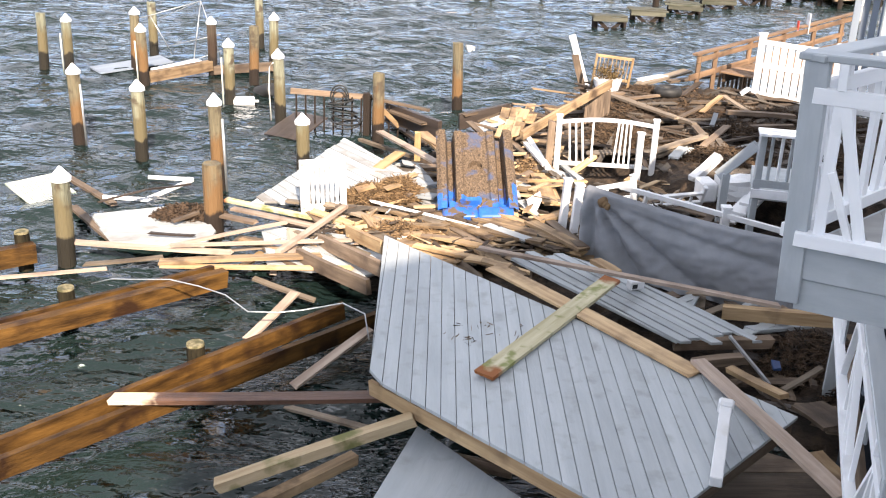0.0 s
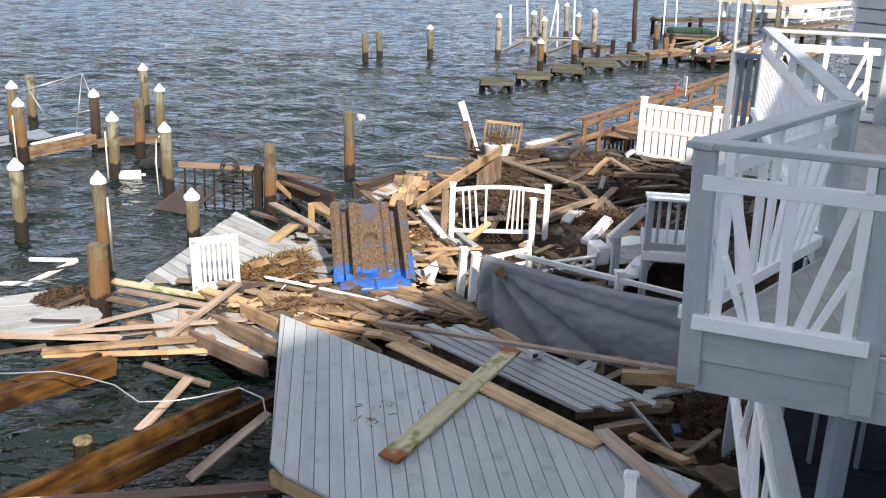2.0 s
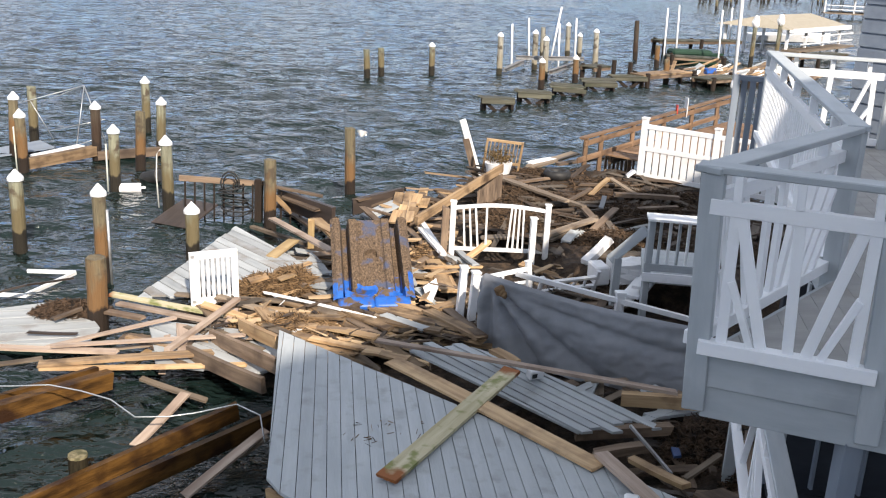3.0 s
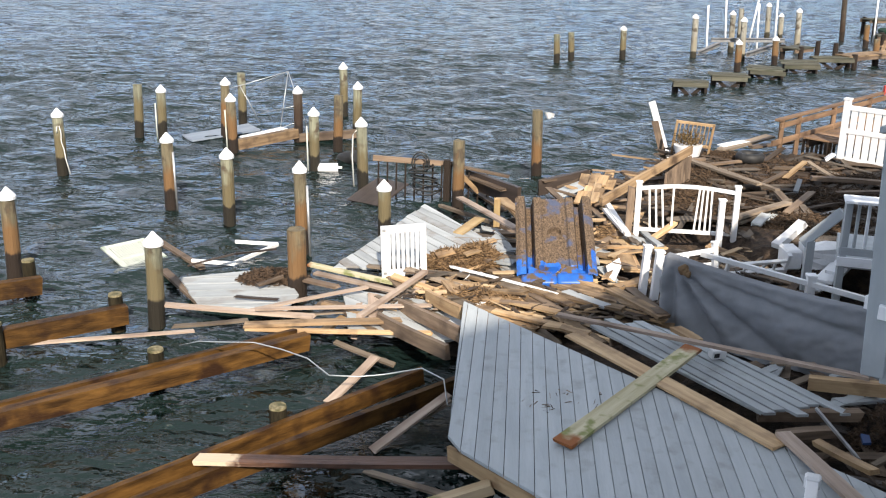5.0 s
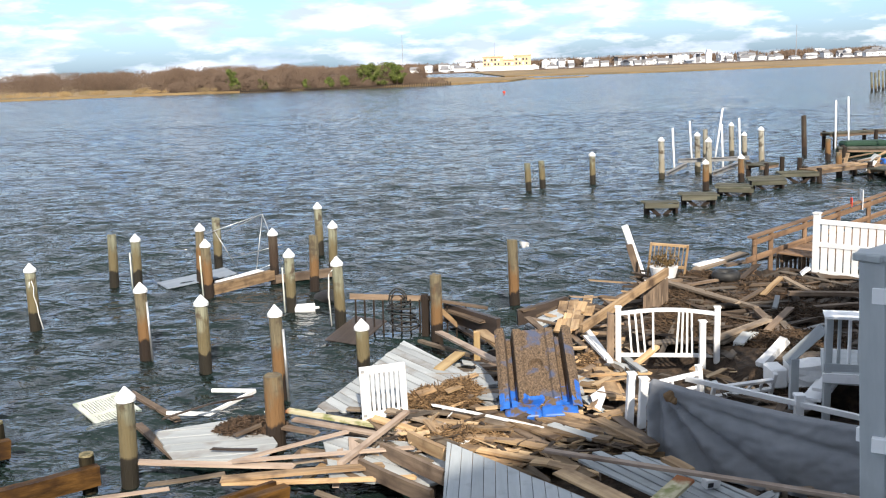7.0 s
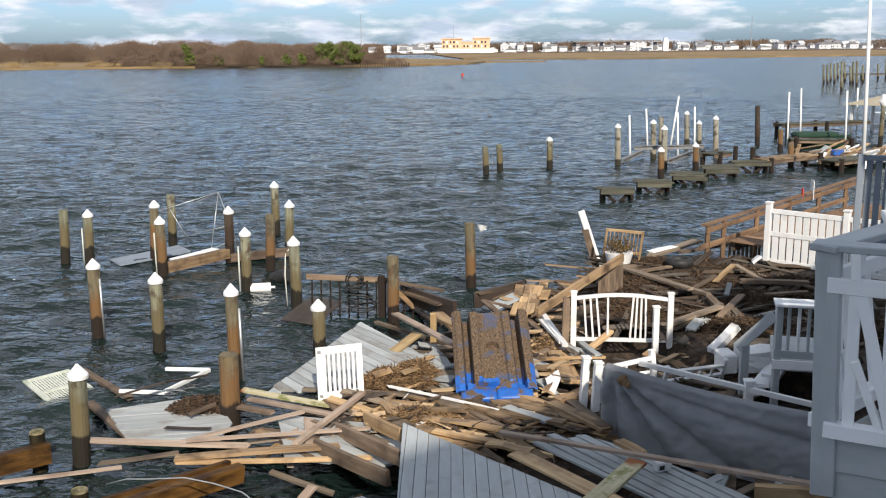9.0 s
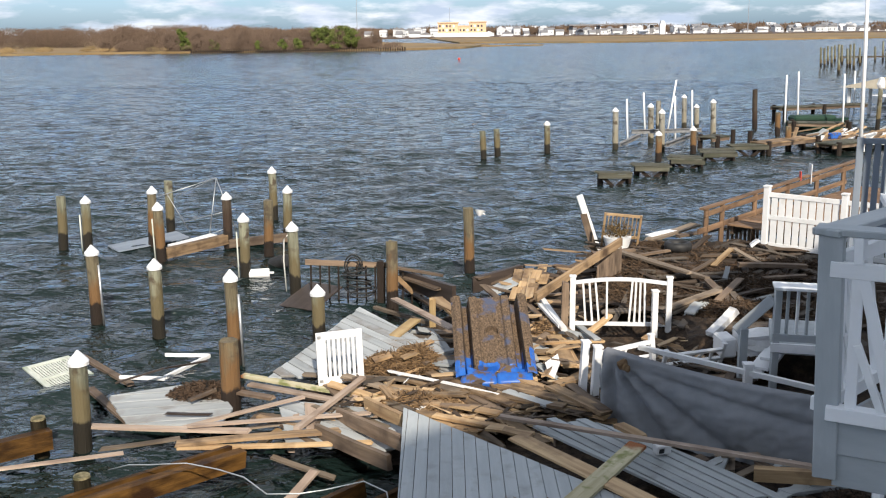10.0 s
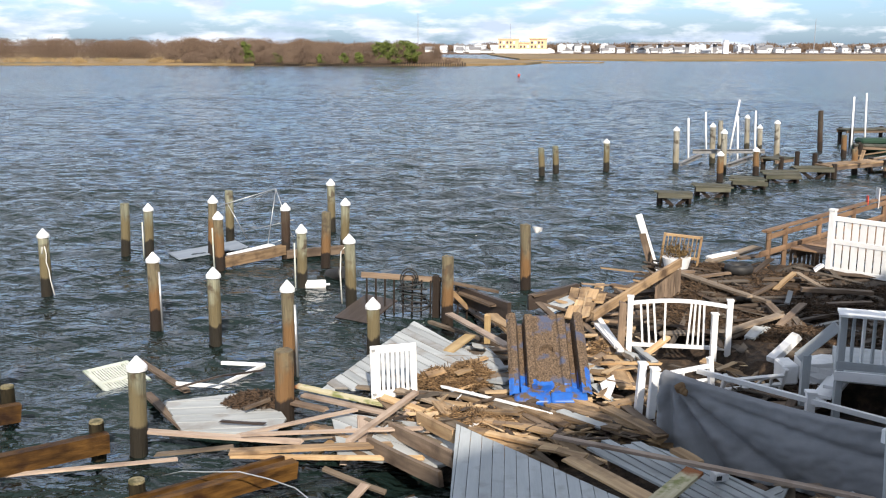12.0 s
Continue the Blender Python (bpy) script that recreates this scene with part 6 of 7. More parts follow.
bar("beam", pd * 0.9 + pn * 0.2 + Vector((0, 0, 0.86)), pd * 8.6 + pn * 0.2 + Vector((0, 0, 0.86)), 0.08, 0.22, M_BROWN, pier)
for i in range(8):
    d = 1.1 + i * 0.22
    bar("baluster", pd * d + Vector((0, 0, 0.2)), pd * d + Vector((0, 0, 1.05)), 0.06, 0.05, M_BROWN, pier)
bar("flag_board", pd * 5.5 + Vector((0, -0.05, 1.45)), pd * 5.5 + Vector((0, -0.05, 2.0)), 0.02, 0.25, M_WHITE, pier, label="white board on the handrail")
bar("flag_board", pd * 4.9 + Vector((0, -0.05, 1.6)), pd * 4.9 + Vector((0, -0.05, 1.85)), 0.02, 0.14, M_RED, pier, label="red marker on the handrail")


def privacy_fence(a, b, h, n):
    a, b = Vector(a), Vector(b)
    x = (b - a).normalized()
    m = Matrix((x, Vector((0, 0, 1)).cross(x), Vector((0, 0, 1)))).transposed().to_4x4()
    m.translation = a
    L = (b - a).length
    t = thing("privacy_fence", m, "white vinyl privacy fence panel on the bank", "fence", "white privacy fence")
    for px in (0.0,):
        box_part("post", (0.13, 0.13, h + 0.12), (px, 0, (h + 0.12) / 2), M_WHITE, t, bevel=0.006)
        box_part("post_cap", (0.16, 0.16, 0.04), (px, 0, h + 0.143), M_WHITE, t)
    for z in (0.08, h * 0.56, h - 0.05):
        box_part("rail", (L - 0.135, 0.05, 0.11), (L / 2, 0, z), M_WHITE, t)
    w = (L - 0.2) / n
    for i in range(n):
        for z0, z1 in ((0.137, h * 0.56 - 0.057), (h * 0.56 + 0.057, h - 0.107)):
            box_part("slat", (w - 0.036, 0.022, z1 - z0), (0.1 + w * (i + 0.5), 0, (z0 + z1) / 2), M_WHITE, t, bevel=0.002)
    return t


privacy_fence((7.20, 22.55, 0.72), (8.55, 21.35, 0.72), 1.32, 9)
privacy_fence((8.55, 21.35, 0.72), (10.1, 20.0, 0.72), 1.32, 9)

steps = thing("deck_steps", (4.75, 14.2, 0.0), "grey and white deck steps with railing and landing", "stairs")
bar("cap_rail", (-0.02, 0.0, 2.02), (1.1, -0.25, 2.02), 0.40, 0.04, M_WHITE_PAINT, steps)
bar("post", (0.06, 0.0, 0.3), (0.06, 0.0, 2.0), 0.10, 0.10, M_GREY_PAINT, steps)
bar("post", (1.05, -0.25, 0.3), (1.05, -0.25, 2.0), 0.10, 0.10, M_GREY_PAINT, steps)
for i in range(6):
    bar("baluster", (0.2 + 0.14 * i, -0.04 - 0.03 * i, 1.25), (0.2 + 0.14 * i, -0.04 - 0.03 * i, 2.0), 0.04, 0.05, M_WHITE_PAINT if i % 2 else M_GREY_PAINT, steps)
bar("lower_rail", (0.0, -0.02, 1.22), (1.1, -0.27, 1.22), 0.05, 0.12, M_GREY_PAINT, steps)
bar("skirt", (-0.02, -0.04, 1.06), (1.1, -0.29, 1.06), 0.05, 0.14, M_WHITE_PAINT, steps)
part("landing", prism([(0.0, 0.0), (1.2, -0.28), (1.6, 1.1), (0.4, 1.4)], 0.95, 1.08), M_GREY_DECK, steps)
bar("sloped_rail", (0.0, 0.05, 1.80), (-0.42, 0.42, 1.18), 0.06, 0.16, M_GREY_PAINT, steps)
bar("newel", (-0.32, 0.36, 0.3), (-0.32, 0.36, 1.24), 0.12, 0.12, M_GREY_PAINT, steps)
for i in range(3):
    bar("tread", (-0.22 + 0.12 * i, 0.30 - 0.1 * i, 0.45 + 0.18 * i), (0.3 + 0.12 * i, 1.2 - 0.1 * i, 0.45 + 0.18 * i), 0.28, 0.05, M_WHITE_PAINT, steps)
fo = thing("foam_float", along((4.2, 15.45, 0.48), (5.45, 15.60, 0.52)), "broken white foam dock float lying on the bank", "float")
bm = bmesh.new()
add_box(bm, (0.9, 0.45, 0.32), Matrix.Translation((0.25, 0, 0.2)))
bmesh.ops.subdivide_edges(bm, edges=bm.edges[:], cuts=3, use_grid_fill=True)
for v in bm.verts:
    v.co += Vector((0, noise.noise(v.co * 5) * 0.05, noise.noise(v.co * 6 + Vector((3, 0, 0))) * 0.05))
part("block", bm, M_FOAM, fo)
box_part("end_block", (0.26, 0.42, 0.34), (-0.42, 0.0, 0.18), M_FOAM, fo, bevel=0.03)
ub = thing("outlet_box", pose(2.48, 11.15, 0.72, 8, 0, 20), "small white plastic utility box on loose planks", "box")
box_part("case", (0.20, 0.12, 0.12), (0, 0, 0.06), M_WHITE, ub, bevel=0.012)
box_part("opening", (0.07, 0.004, 0.06), (-0.04, -0.063, 0.06), M_BLACK, ub, "dark opening", bevel=0)

# heaps of seaweed and reeds
stick_heap("seaweed_heap", (-4.05, 14.5, 0.20), (0.62, 0.34), 0.20, 1500, 0.16, M_DARKWEED, "dark brown seaweed heap on a pale panel", 1)
stick_heap("seaweed_heap", (-0.75, 15.35, 0.38), (0.42, 0.42), 0.32, 1900, 0.24, M_WEED, "brown seaweed tangle between pale planks", 22)
stick_heap("seaweed_heap", (-1.20, 15.1, 0.40), (0.45, 0.38), 0.26, 1900, 0.24, M_WEED, "tangled brown seaweed heap on pale planks", 2)
stick_heap("seaweed_heap", (-0.6, 13.6, 0.28), (1.3, 0.6), 0.22, 3000, 0.22, M_WEED, "reeds and splinters strewn over the boards", 3)
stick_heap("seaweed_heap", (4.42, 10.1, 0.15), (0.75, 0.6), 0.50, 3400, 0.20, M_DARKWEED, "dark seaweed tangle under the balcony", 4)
stick_heap("seaweed_heap", (4.75, 15.2, 0.25), (0.5, 0.35), 0.25, 1500, 0.14, M_REED, "brown reed heap behind the white railing", 5)
stick_heap("seaweed_heap", (4.6, 22.6, 0.55), (1.2, 0.9), 0.28, 2800, 0.22, M_REED, "brown reed heap round an old tyre", 6)
stick_heap("seaweed_heap", (1.5, 16.9, 0.25), (0.45, 0.5), 0.40, 1500, 0.16, M_WEED, "brown reed tangle beside the blue float", 7)
stick_heap("seaweed_heap", (7.2, 20.6, 0.50), (1.6, 1.0), 0.35, 2600, 0.24, M_REED, "brown reed heap below the white fence", 8)
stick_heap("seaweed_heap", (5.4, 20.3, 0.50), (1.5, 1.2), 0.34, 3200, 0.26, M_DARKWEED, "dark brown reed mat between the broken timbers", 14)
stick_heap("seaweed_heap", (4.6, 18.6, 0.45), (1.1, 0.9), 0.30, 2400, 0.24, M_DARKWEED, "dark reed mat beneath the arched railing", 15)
stick_heap("seaweed_heap", (7.3, 18.2, 0.45), (1.2, 1.0), 0.36, 2400, 0.24, M_REED, "brown reed mat on the upper bank", 16)
for k, (x, y, rx, ry) in enumerate(((3.9, 20.6, 1.0, 1.2), (6.2, 19.2, 1.3, 1.1), (5.9, 21.6, 1.3, 0.9), (8.0, 20.2, 1.0, 1.0), (5.2, 17.2, 1.2, 0.9), (7.0, 17.0, 1.1, 0.9), (3.4, 18.6, 0.8, 1.0))):
    stick_heap("reed_mat", (x, y, 0.56), (rx, ry), 0.30, 2300, 0.30, M_REED, "brown mat of reeds and splinters over the bank", 70 + k, 0.008, "reeds")
stick_heap("seaweed_heap", (4.9, 9.4, 0.10), (0.7, 0.7), 0.42, 2600, 0.20, M_DARKWEED, "black-brown seaweed heap under the balcony", 17)
stick_heap("seaweed_heap", (0.1, 13.7, 0.30), (0.7, 0.35), 0.14, 1300, 0.16, M_WEED, "brown reeds in front of the blue float", 9)

stick_heap("reed_scraps", (0.62, 9.35, 0.885), (0.55, 0.30), 0.01, 30, 0.16, M_WEED, "few dry reed scraps lying on the grey decking", 12, 0.004)

board((-1.42, 14.92, 0.60), (-1.14, 15.02, 0.66), 0.20, 0.04, "tan", label="short tan board end lying on seaweed")
board((-1.05, 15.62, 0.55), (-0.62, 15.50, 0.68), 0.16, 0.04, "warm")
board((-0.95, 14.98, 0.62), (-0.72, 15.18, 0.64), 0.14, 0.03, "tan")

# ---- loose boards thrown about ----
RS = random.Random(21)


def strewn(count, corners, z, lengths, keys, seed, drift=None):
    """Loose boards over a four-sided patch: corners a, b, c, d; z at a-b and c-d."""
    rs = random.Random(seed)
    a, b, c, d = [Vector(p) for p in corners]
    for _ in range(count):
        u, v = rs.random(), rs.random()
        p = (a * (1 - u) + b * u) * (1 - v) + (d * (1 - u) + c * u) * v
        zz = z[0] * (1 - v) + z[1] * v + rs.uniform(-0.02, 0.12)
        L = rs.uniform(*lengths)
        ang = rs.gauss(0.0, 0.9) + rs.choice((0.0, 0.5, -0.6))
        if drift is not None:
            ang = rs.gauss(drift, 0.3)
        dx, dy = math.cos(ang) * L / 2, math.sin(ang) * L / 2
        tilt = rs.gauss(0, 0.045) * L
        board((p.x - dx, p.y - dy, zz - tilt), (p.x + dx, p.y + dy, zz + tilt), rs.choice((0.09, 0.14, 0.14, 0.19)), rs.choice((0.025, 0.04, 0.04)), rs.choice(keys), rs.gauss(0, 9), rough=0.05)


def heap(name, patches, label, slim=1.0):
    """Boards of a heap too tangled to count, joined; each keeps its own grain coordinates."""
    verts, faces, slots, grain = [], [], [], []
    for count, corners, z, lengths, picks, seed in patches:
        rs = random.Random(seed)
        a, b, c, d = [Vector(p) for p in corners]
        for _ in range(count):
            u, v = rs.random(), rs.random()
            p = (a * (1 - u) + b * u) * (1 - v) + (d * (1 - u) + c * u) * v
            zz = z[0] * (1 - v) + z[1] * v + rs.uniform(-0.02, 0.16)
            L, w, th = rs.uniform(*lengths), slim * rs.choice((0.09, 0.14, 0.14, 0.19, 0.24)), slim * rs.choice((0.03, 0.04, 0.05, 0.09))
            ang = rs.gauss(0.0, 0.9) + rs.choice((0.0, 0.5, -0.6))
            m = Matrix.Translation((p.x, p.y, zz)) @ Euler((rs.gauss(0, 0.2), rs.gauss(0, 0.07), ang)).to_matrix().to_4x4()
            o, slot = len(verts), rs.choice(picks)
            for sx in (-1, 0, 1):
                for sy, sz in ((-1, -1), (1, -1), (1, 1), (-1, 1)):
                    q = Vector((sx * L / 2 + (rs.uniform(-0.06, 0.06) if sx else 0), sy * w / 2, sz * th / 2 + (0 if sx else rs.gauss(0, 0.01))))
                    verts.append(tuple(m @ q))
                    grain.append(tuple(q))
            fs = [(3, 2, 1, 0), (8, 9, 10, 11)] + [(k + 4 * r, (k + 1) % 4 + 4 * r, (k + 1) % 4 + 4 * r + 4, k + 4 * r + 4) for r in (0, 1) for k in range(4)]
            faces += [tuple(o + i for i in f) for f in fs]
            slots += [slot] * len(fs)
    me = bpy.data.meshes.new(name)
    me.from_pydata(verts, [], faces)
    for mat in (M_BROWN_J, M_GREYWOOD_J, M_TAN_J):
        me.materials.append(mat)
    me.polygons.foreach_set("material_index", slots)
    me.attributes.new("grain", "FLOAT_VECTOR", "POINT").data.foreach_set("vector", [x for g in grain for x in g])
    return tagged(new(name, me), label, "driftwood", kind="stuff")


strewn(58, [(-2.3, 12.6), (1.8, 12.4), (2.0, 14.0), (-1.8, 14.2)], (0.30, 0.34), (0.6, 2.3), ["warm", "tan", "warm", "greywood", "brown", "warm", "brown", "greywood"], 31, -0.62)
strewn(26, [(-1.2, 15.4), (-0.2, 15.0), (0.0, 17.6), (-0.9, 17.4)], (0.38, 0.30), (0.4, 1.3), ["tan", "pale", "greywood", "brown", "pale"], 32)
strewn(30, [(1.2, 14.4), (2.0, 14.2), (2.4, 18.4), (0.6, 18.6)], (0.40, 0.45), (0.4, 1.2), ["tan", "warm", "brown", "pale", "brown"], 33)
strewn(22, [(0.4, 18.4), (1.8, 18.2), (3.4, 22.4), (2.4, 22.6)], (0.35, 0.55), (0.5, 1.8), ["brown", "brown", "warm", "brown"], 36)
strewn(12, [(3.3, 8.6), (5.2, 8.2), (5.2, 10.6), (3.8, 10.4)], (0.22, 0.34), (0.4, 1.3), ["brown", "wetdark", "brown", "brown"], 37)
strewn(8, [(-3.0, 12.9), (-1.8, 12.6), (-1.4, 13.8), (-2.8, 13.8)], (0.26, 0.32), (0.4, 1.2), ["tan", "greywood", "brown", "pink"], 38)
strewn(20, [(2.6, 14.0), (4.4, 14.0), (4.4, 16.2), (2.8, 16.2)], (0.34, 0.40), (0.4, 1.1), ["brown", "brown", "warm", "brown"], 39)
strewn(14, [(2.4, 10.9), (4.2, 10.4), (4.4, 11.2), (2.6, 11.8)], (0.48, 0.42), (0.3, 1.0), ["brown", "grey", "greywood"], 40)
heap("driftwood_heap", [(190, [(2.8, 17.2), (7.8, 15.4), (9.2, 20.0), (3.2, 22.8)], (0.60, 0.66), (0.4, 1.9), (0, 0, 1, 0, 1, 0, 1), 34),
                        (110, [(3.4, 20.5), (8.4, 19.0), (7.6, 22.4), (3.4, 23.4)], (0.62, 0.66), (0.4, 2.0), (0, 0, 1, 0, 0), 35)], "tangled heap of dark broken deck timbers on the bank", 0.66)
heap("splinter_litter", [(170, [(-2.2, 12.9), (1.9, 12.7), (2.2, 14.4), (-1.6, 14.6)], (0.36, 0.40), (0.12, 0.6), (0, 1, 2, 2, 0), 51),
                         (60, [(1.2, 14.4), (2.2, 14.2), (2.4, 18.0), (0.9, 18.2)], (0.42, 0.46), (0.12, 0.6), (0, 1, 2, 2), 52),
                         (30, [(3.2, 8.8), (5.2, 8.4), (5.2, 10.8), (3.6, 10.8)], (0.30, 0.38), (0.12, 0.6), (0, 1, 0, 0), 53),
                         (50, [(2.6, 14.0), (4.6, 14.0), (4.4, 16.4), (2.6, 16.4)], (0.38, 0.42), (0.12, 0.6), (0, 1, 2, 0), 54)], "splinters and short broken slats littering the wreckage", 0.4)
for i in range(16):
    # scraps of white vinyl
    x, y = RS.uniform(-1.4, 1.6), RS.uniform(13.2, 15.0)
    board((x, y, 0.42), (x + RS.uniform(-0.12, 0.15), y + RS.uniform(-0.1, 0.1), 0.46), 0.09, 0.008, "white", name="vinyl_scrap", label="small scrap of white vinyl on the debris", group="vinyl scraps", rough=0.04)


# ---- far docks ----
def pier_stub(at, w):
    rr = random.Random(int(at[0] * 50))
    t = thing("pier_remnant", pose(at[0], at[1], 0, rr.uniform(-4, 4), rr.uniform(-3, 3), rr.uniform(-8, 8)), "isolated weathered pier bent standing in the water", "pier", "stripped pier bents")
    for i in range(5):
        e = rr.uniform(-0.15, 0.1)
        bar("deck_plank", (-w / 2 + e, -0.44 + i * 0.22, 0.43 + rr.uniform(-0.02, 0.03)), (w / 2 + rr.uniform(-0.15, 0.1), -0.44 + i * 0.22, 0.44 + rr.uniform(-0.03, 0.03)), 0.19, 0.05, M_OLDDOCK, t)
    for sx in (-1, 1):
        part("leg", tube_bm([(sx * w * 0.42, 0, -0.8), (sx * w * 0.42, 0, 0.42)], 0.12, 10), M_PILE_DARK, t)
    bar("brace", (-w * 0.42, -0.35, 0.36), (0.0, -0.35, -0.12), 0.05, 0.13, M_PILE_DARK, t)
    bar("brace", (w * 0.42, -0.35, 0.36), (0.0, -0.35, -0.12), 0.05, 0.13, M_PILE_DARK, t)
    bar("cap_beam", (-w / 2, -0.47, 0.33), (w / 2, -0.47, 0.33), 0.10, 0.16, M_OLDDOCK, t)


def guide_pole(a, b):
    a, b = Vector(a), Vector(b)
    ob = part("guide_pole", tube_bm([(0, 0, -0.8), b - a], 0.05, 8), M_WHITE, smooth=True)
    ob.location = a
    tagged(ob, "tall thin white boat lift guide pole", "pole", "boat lift guide poles")


def lift_beam(a, b):
    a, b = Vector(a), Vector(b)
    t = thing("lift_beam", a, "grey steel boat lift cradle beam over the water", "beam", "boat lift beams")
    bar("web", (0, 0, 0), b - a, 0.05, 0.14, M_STEEL, t)
    for dz in (-0.08, 0.08):
        bar("flange", (0, 0, dz), b - a + Vector((0, 0, dz)), 0.2, 0.03, M_STEEL, t)


def far_deck(a, b, w, planks=M_OLDDOCK):
    a, b = Vector(a), Vector(b)
    L = (b - a).length
    t = thing("dock_section", along(a, b), "weathered timber dock section standing on short piles", "dock", "distant docks")
    n = max(3, int(L / 0.5))
    for i in range(n):
        box_part("deck_plank", (L / n - 0.02, w, 0.06), (-L / 2 + L * (i + 0.5) / n, 0, 0), planks, t, bevel=0)
    for sy in (-0.4, 0.4):
        box_part("stringer", (L, 0.10, 0.16), (0, sy * w, -0.11), M_BROWN, t, bevel=0)
    for i in range(max(2, int(L / 3))):
        for sy in (-0.48, 0.48):
            part("leg", tube_bm([(-L / 2 + 0.3 + i * 2.9, sy * w, -a.z - 0.6), (-L / 2 + 0.3 + i * 2.9, sy * w, 0.1)], 0.12, 8), M_PILE_DARK, t)


def flagpole(a, b):
    a, b = Vector(a), Vector(b)
    t = thing("flagpole", a, "tall white flagpole on the shore", "flagpole")
    part("shaft", tube_bm([(0, 0, -0.9), (b - a) * 0.5, b - a], 0.085, 12, 0.75), M_WHITE, t, smooth=True)
    bm = bmesh.new()
    bmesh.ops.create_cone(bm, cap_ends=True, segments=12, radius1=0.16, radius2=0.12, depth=0.3, matrix=Matrix.Translation((0, 0, 0.0)))
    part("base_collar", bm, M_WHITE, t)


board((1.86, 16.78, 0.30), (1.88, 16.76, 1.42), 0.12, 0.12, "brown", name="fence_stump", label="dark brown post beside the arched white railing", lift=False)
pier_stub((5.89, 36.87), 1.26)
pier_stub((7.66, 38.84), 1.33)
pier_stub((9.57, 41.04), 1.40)
pier_stub((11.44, 43.09), 1.47)
pier_stub((13.34, 45.13), 1.64)
pile((7.64, 47.83), 2.02, -0.05, 0.0, 0.14, True, M_PILE_PALE, "far lift piles")
pile((9.78, 49.97), 2.04, -0.06, 0.0, 0.14, True, M_PILE_PALE, "far lift piles")
pile((9.68, 46.67), 2.01, -0.06, 0.0, 0.14, True, M_PILE_PALE, "far lift piles")
pile((8.81, 43.06), 1.36, -0.04, 0.0, 0.14, True, M_PILE_ORANGE, "far lift piles")
pile((13.10, 57.18), 1.98, -0.07, 0.0, 0.14, True, M_PILE_PALE, "far lift piles")
pile((10.90, 45.45), 1.31, -0.05, 0.0, 0.14, True, M_PILE_ORANGE, "far lift piles")
pile((13.66, 56.47), 1.47, -0.06, 0.0, 0.14, True, M_PILE_PALE, "far lift piles")
pile((13.29, 51.23), 2.13, -0.09, 0.0, 0.14, True, M_PILE_PALE, "far lift piles")
pile((11.50, 56.68), 1.66, -0.05, 0.0, 0.14, False, M_PILE_PALE, "far lift piles")
pile((17.13, 56.92), 2.25, -0.11, 0.0, 0.14, False, M_PILE_DARK, "far lift piles")
pile((17.24, 53.09), 1.22, -0.06, 0.0, 0.14, False, M_PILE_ORANGE, "far lift piles")
pile((15.70, 46.64), 1.13, -0.06, 0.0, 0.14, False, M_PILE_ORANGE, "far lift piles")
guide_pole((8.91, 51.61, 0.00), (8.77, 51.61, 2.15))
guide_pole((10.56, 55.50, 0.00), (10.36, 55.50, 2.21))
guide_pole((11.65, 55.40, 0.00), (12.15, 55.40, 2.90))
guide_pole((11.38, 51.39, 0.00), (11.24, 51.39, 2.29))
guide_pole((13.14, 55.26, 0.00), (13.03, 55.26, 2.33))
guide_pole((18.57, 56.00, 0.00), (18.49, 56.00, 3.08))
guide_pole((20.18, 58.53, 0.00), (20.01, 58.53, 3.16))
guide_pole((21.30, 54.50, 0.00), (21.16, 54.50, 3.19))
guide_pole((26.34, 65.76, 0.00), (26.19, 65.76, 2.82))
lift_beam((8.36, 47.57, 0.85), (11.86, 48.06, 0.85))
lift_beam((9.71, 45.84, 0.40), (11.89, 49.93, 0.40))
lift_beam((7.99, 48.57, 0.10), (9.43, 51.10, 0.30))
far_deck((13.80, 45.37, 0.50), (16.61, 46.59, 0.60), 1.0, M_WARM)
far_deck((11.83, 47.01, 0.60), (12.85, 47.96, 0.60), 1.0)
flagpole((16.75, 40.77, 0.80), (16.44, 40.77, 8.83))
pile((50.86, 140.12), 2.68, -0.18, 0.0, 0.15, False, M_PILE, "distant marina piles")
pile((50.90, 138.80), 2.61, -0.18, 0.0, 0.15, False, M_PILE, "distant marina piles")
pile((54.92, 148.50), 2.70, -0.18, 0.0, 0.15, False, M_PILE, "distant marina piles")
pile((53.10, 142.08), 2.72, -0.18, 0.0, 0.15, False, M_PILE, "distant marina piles")
pile((59.49, 157.93), 2.57, -0.18, 0.0, 0.15, False, M_PILE, "distant marina piles")
pile((45.75, 120.00), 3.46, -0.18, 0.0, 0.15, False, M_PILE, "distant marina piles")
pile((56.63, 147.57), 2.83, -0.18, 0.0, 0.15, False, M_PILE, "distant marina piles")
pile((53.87, 138.25), 2.52, -0.18, 0.0, 0.15, False, M_PILE, "distant marina piles")
pile((54.42, 138.71), 3.06, -0.18, 0.0, 0.15, False, M_PILE, "distant marina piles")
pile((52.69, 133.04), 3.27, -0.18, 0.0, 0.15, False, M_PILE, "distant marina piles")
pile((56.43, 140.41), 2.56, -0.18, 0.0, 0.15, False, M_PILE, "distant marina piles")
pile((64.38, 154.47), 2.38, -0.18, 0.0, 0.15, False, M_PILE, "distant marina piles")
pile((71.95, 169.63), 2.93, -0.18, 0.0, 0.15, False, M_PILE, "distant marina piles")
pile((62.28, 145.36), 1.82, -0.18, 0.0, 0.15, False, M_PILE, "distant marina piles")
pile((62.99, 145.96), 1.69, -0.18, 0.0, 0.15, False, M_PILE, "distant marina piles")
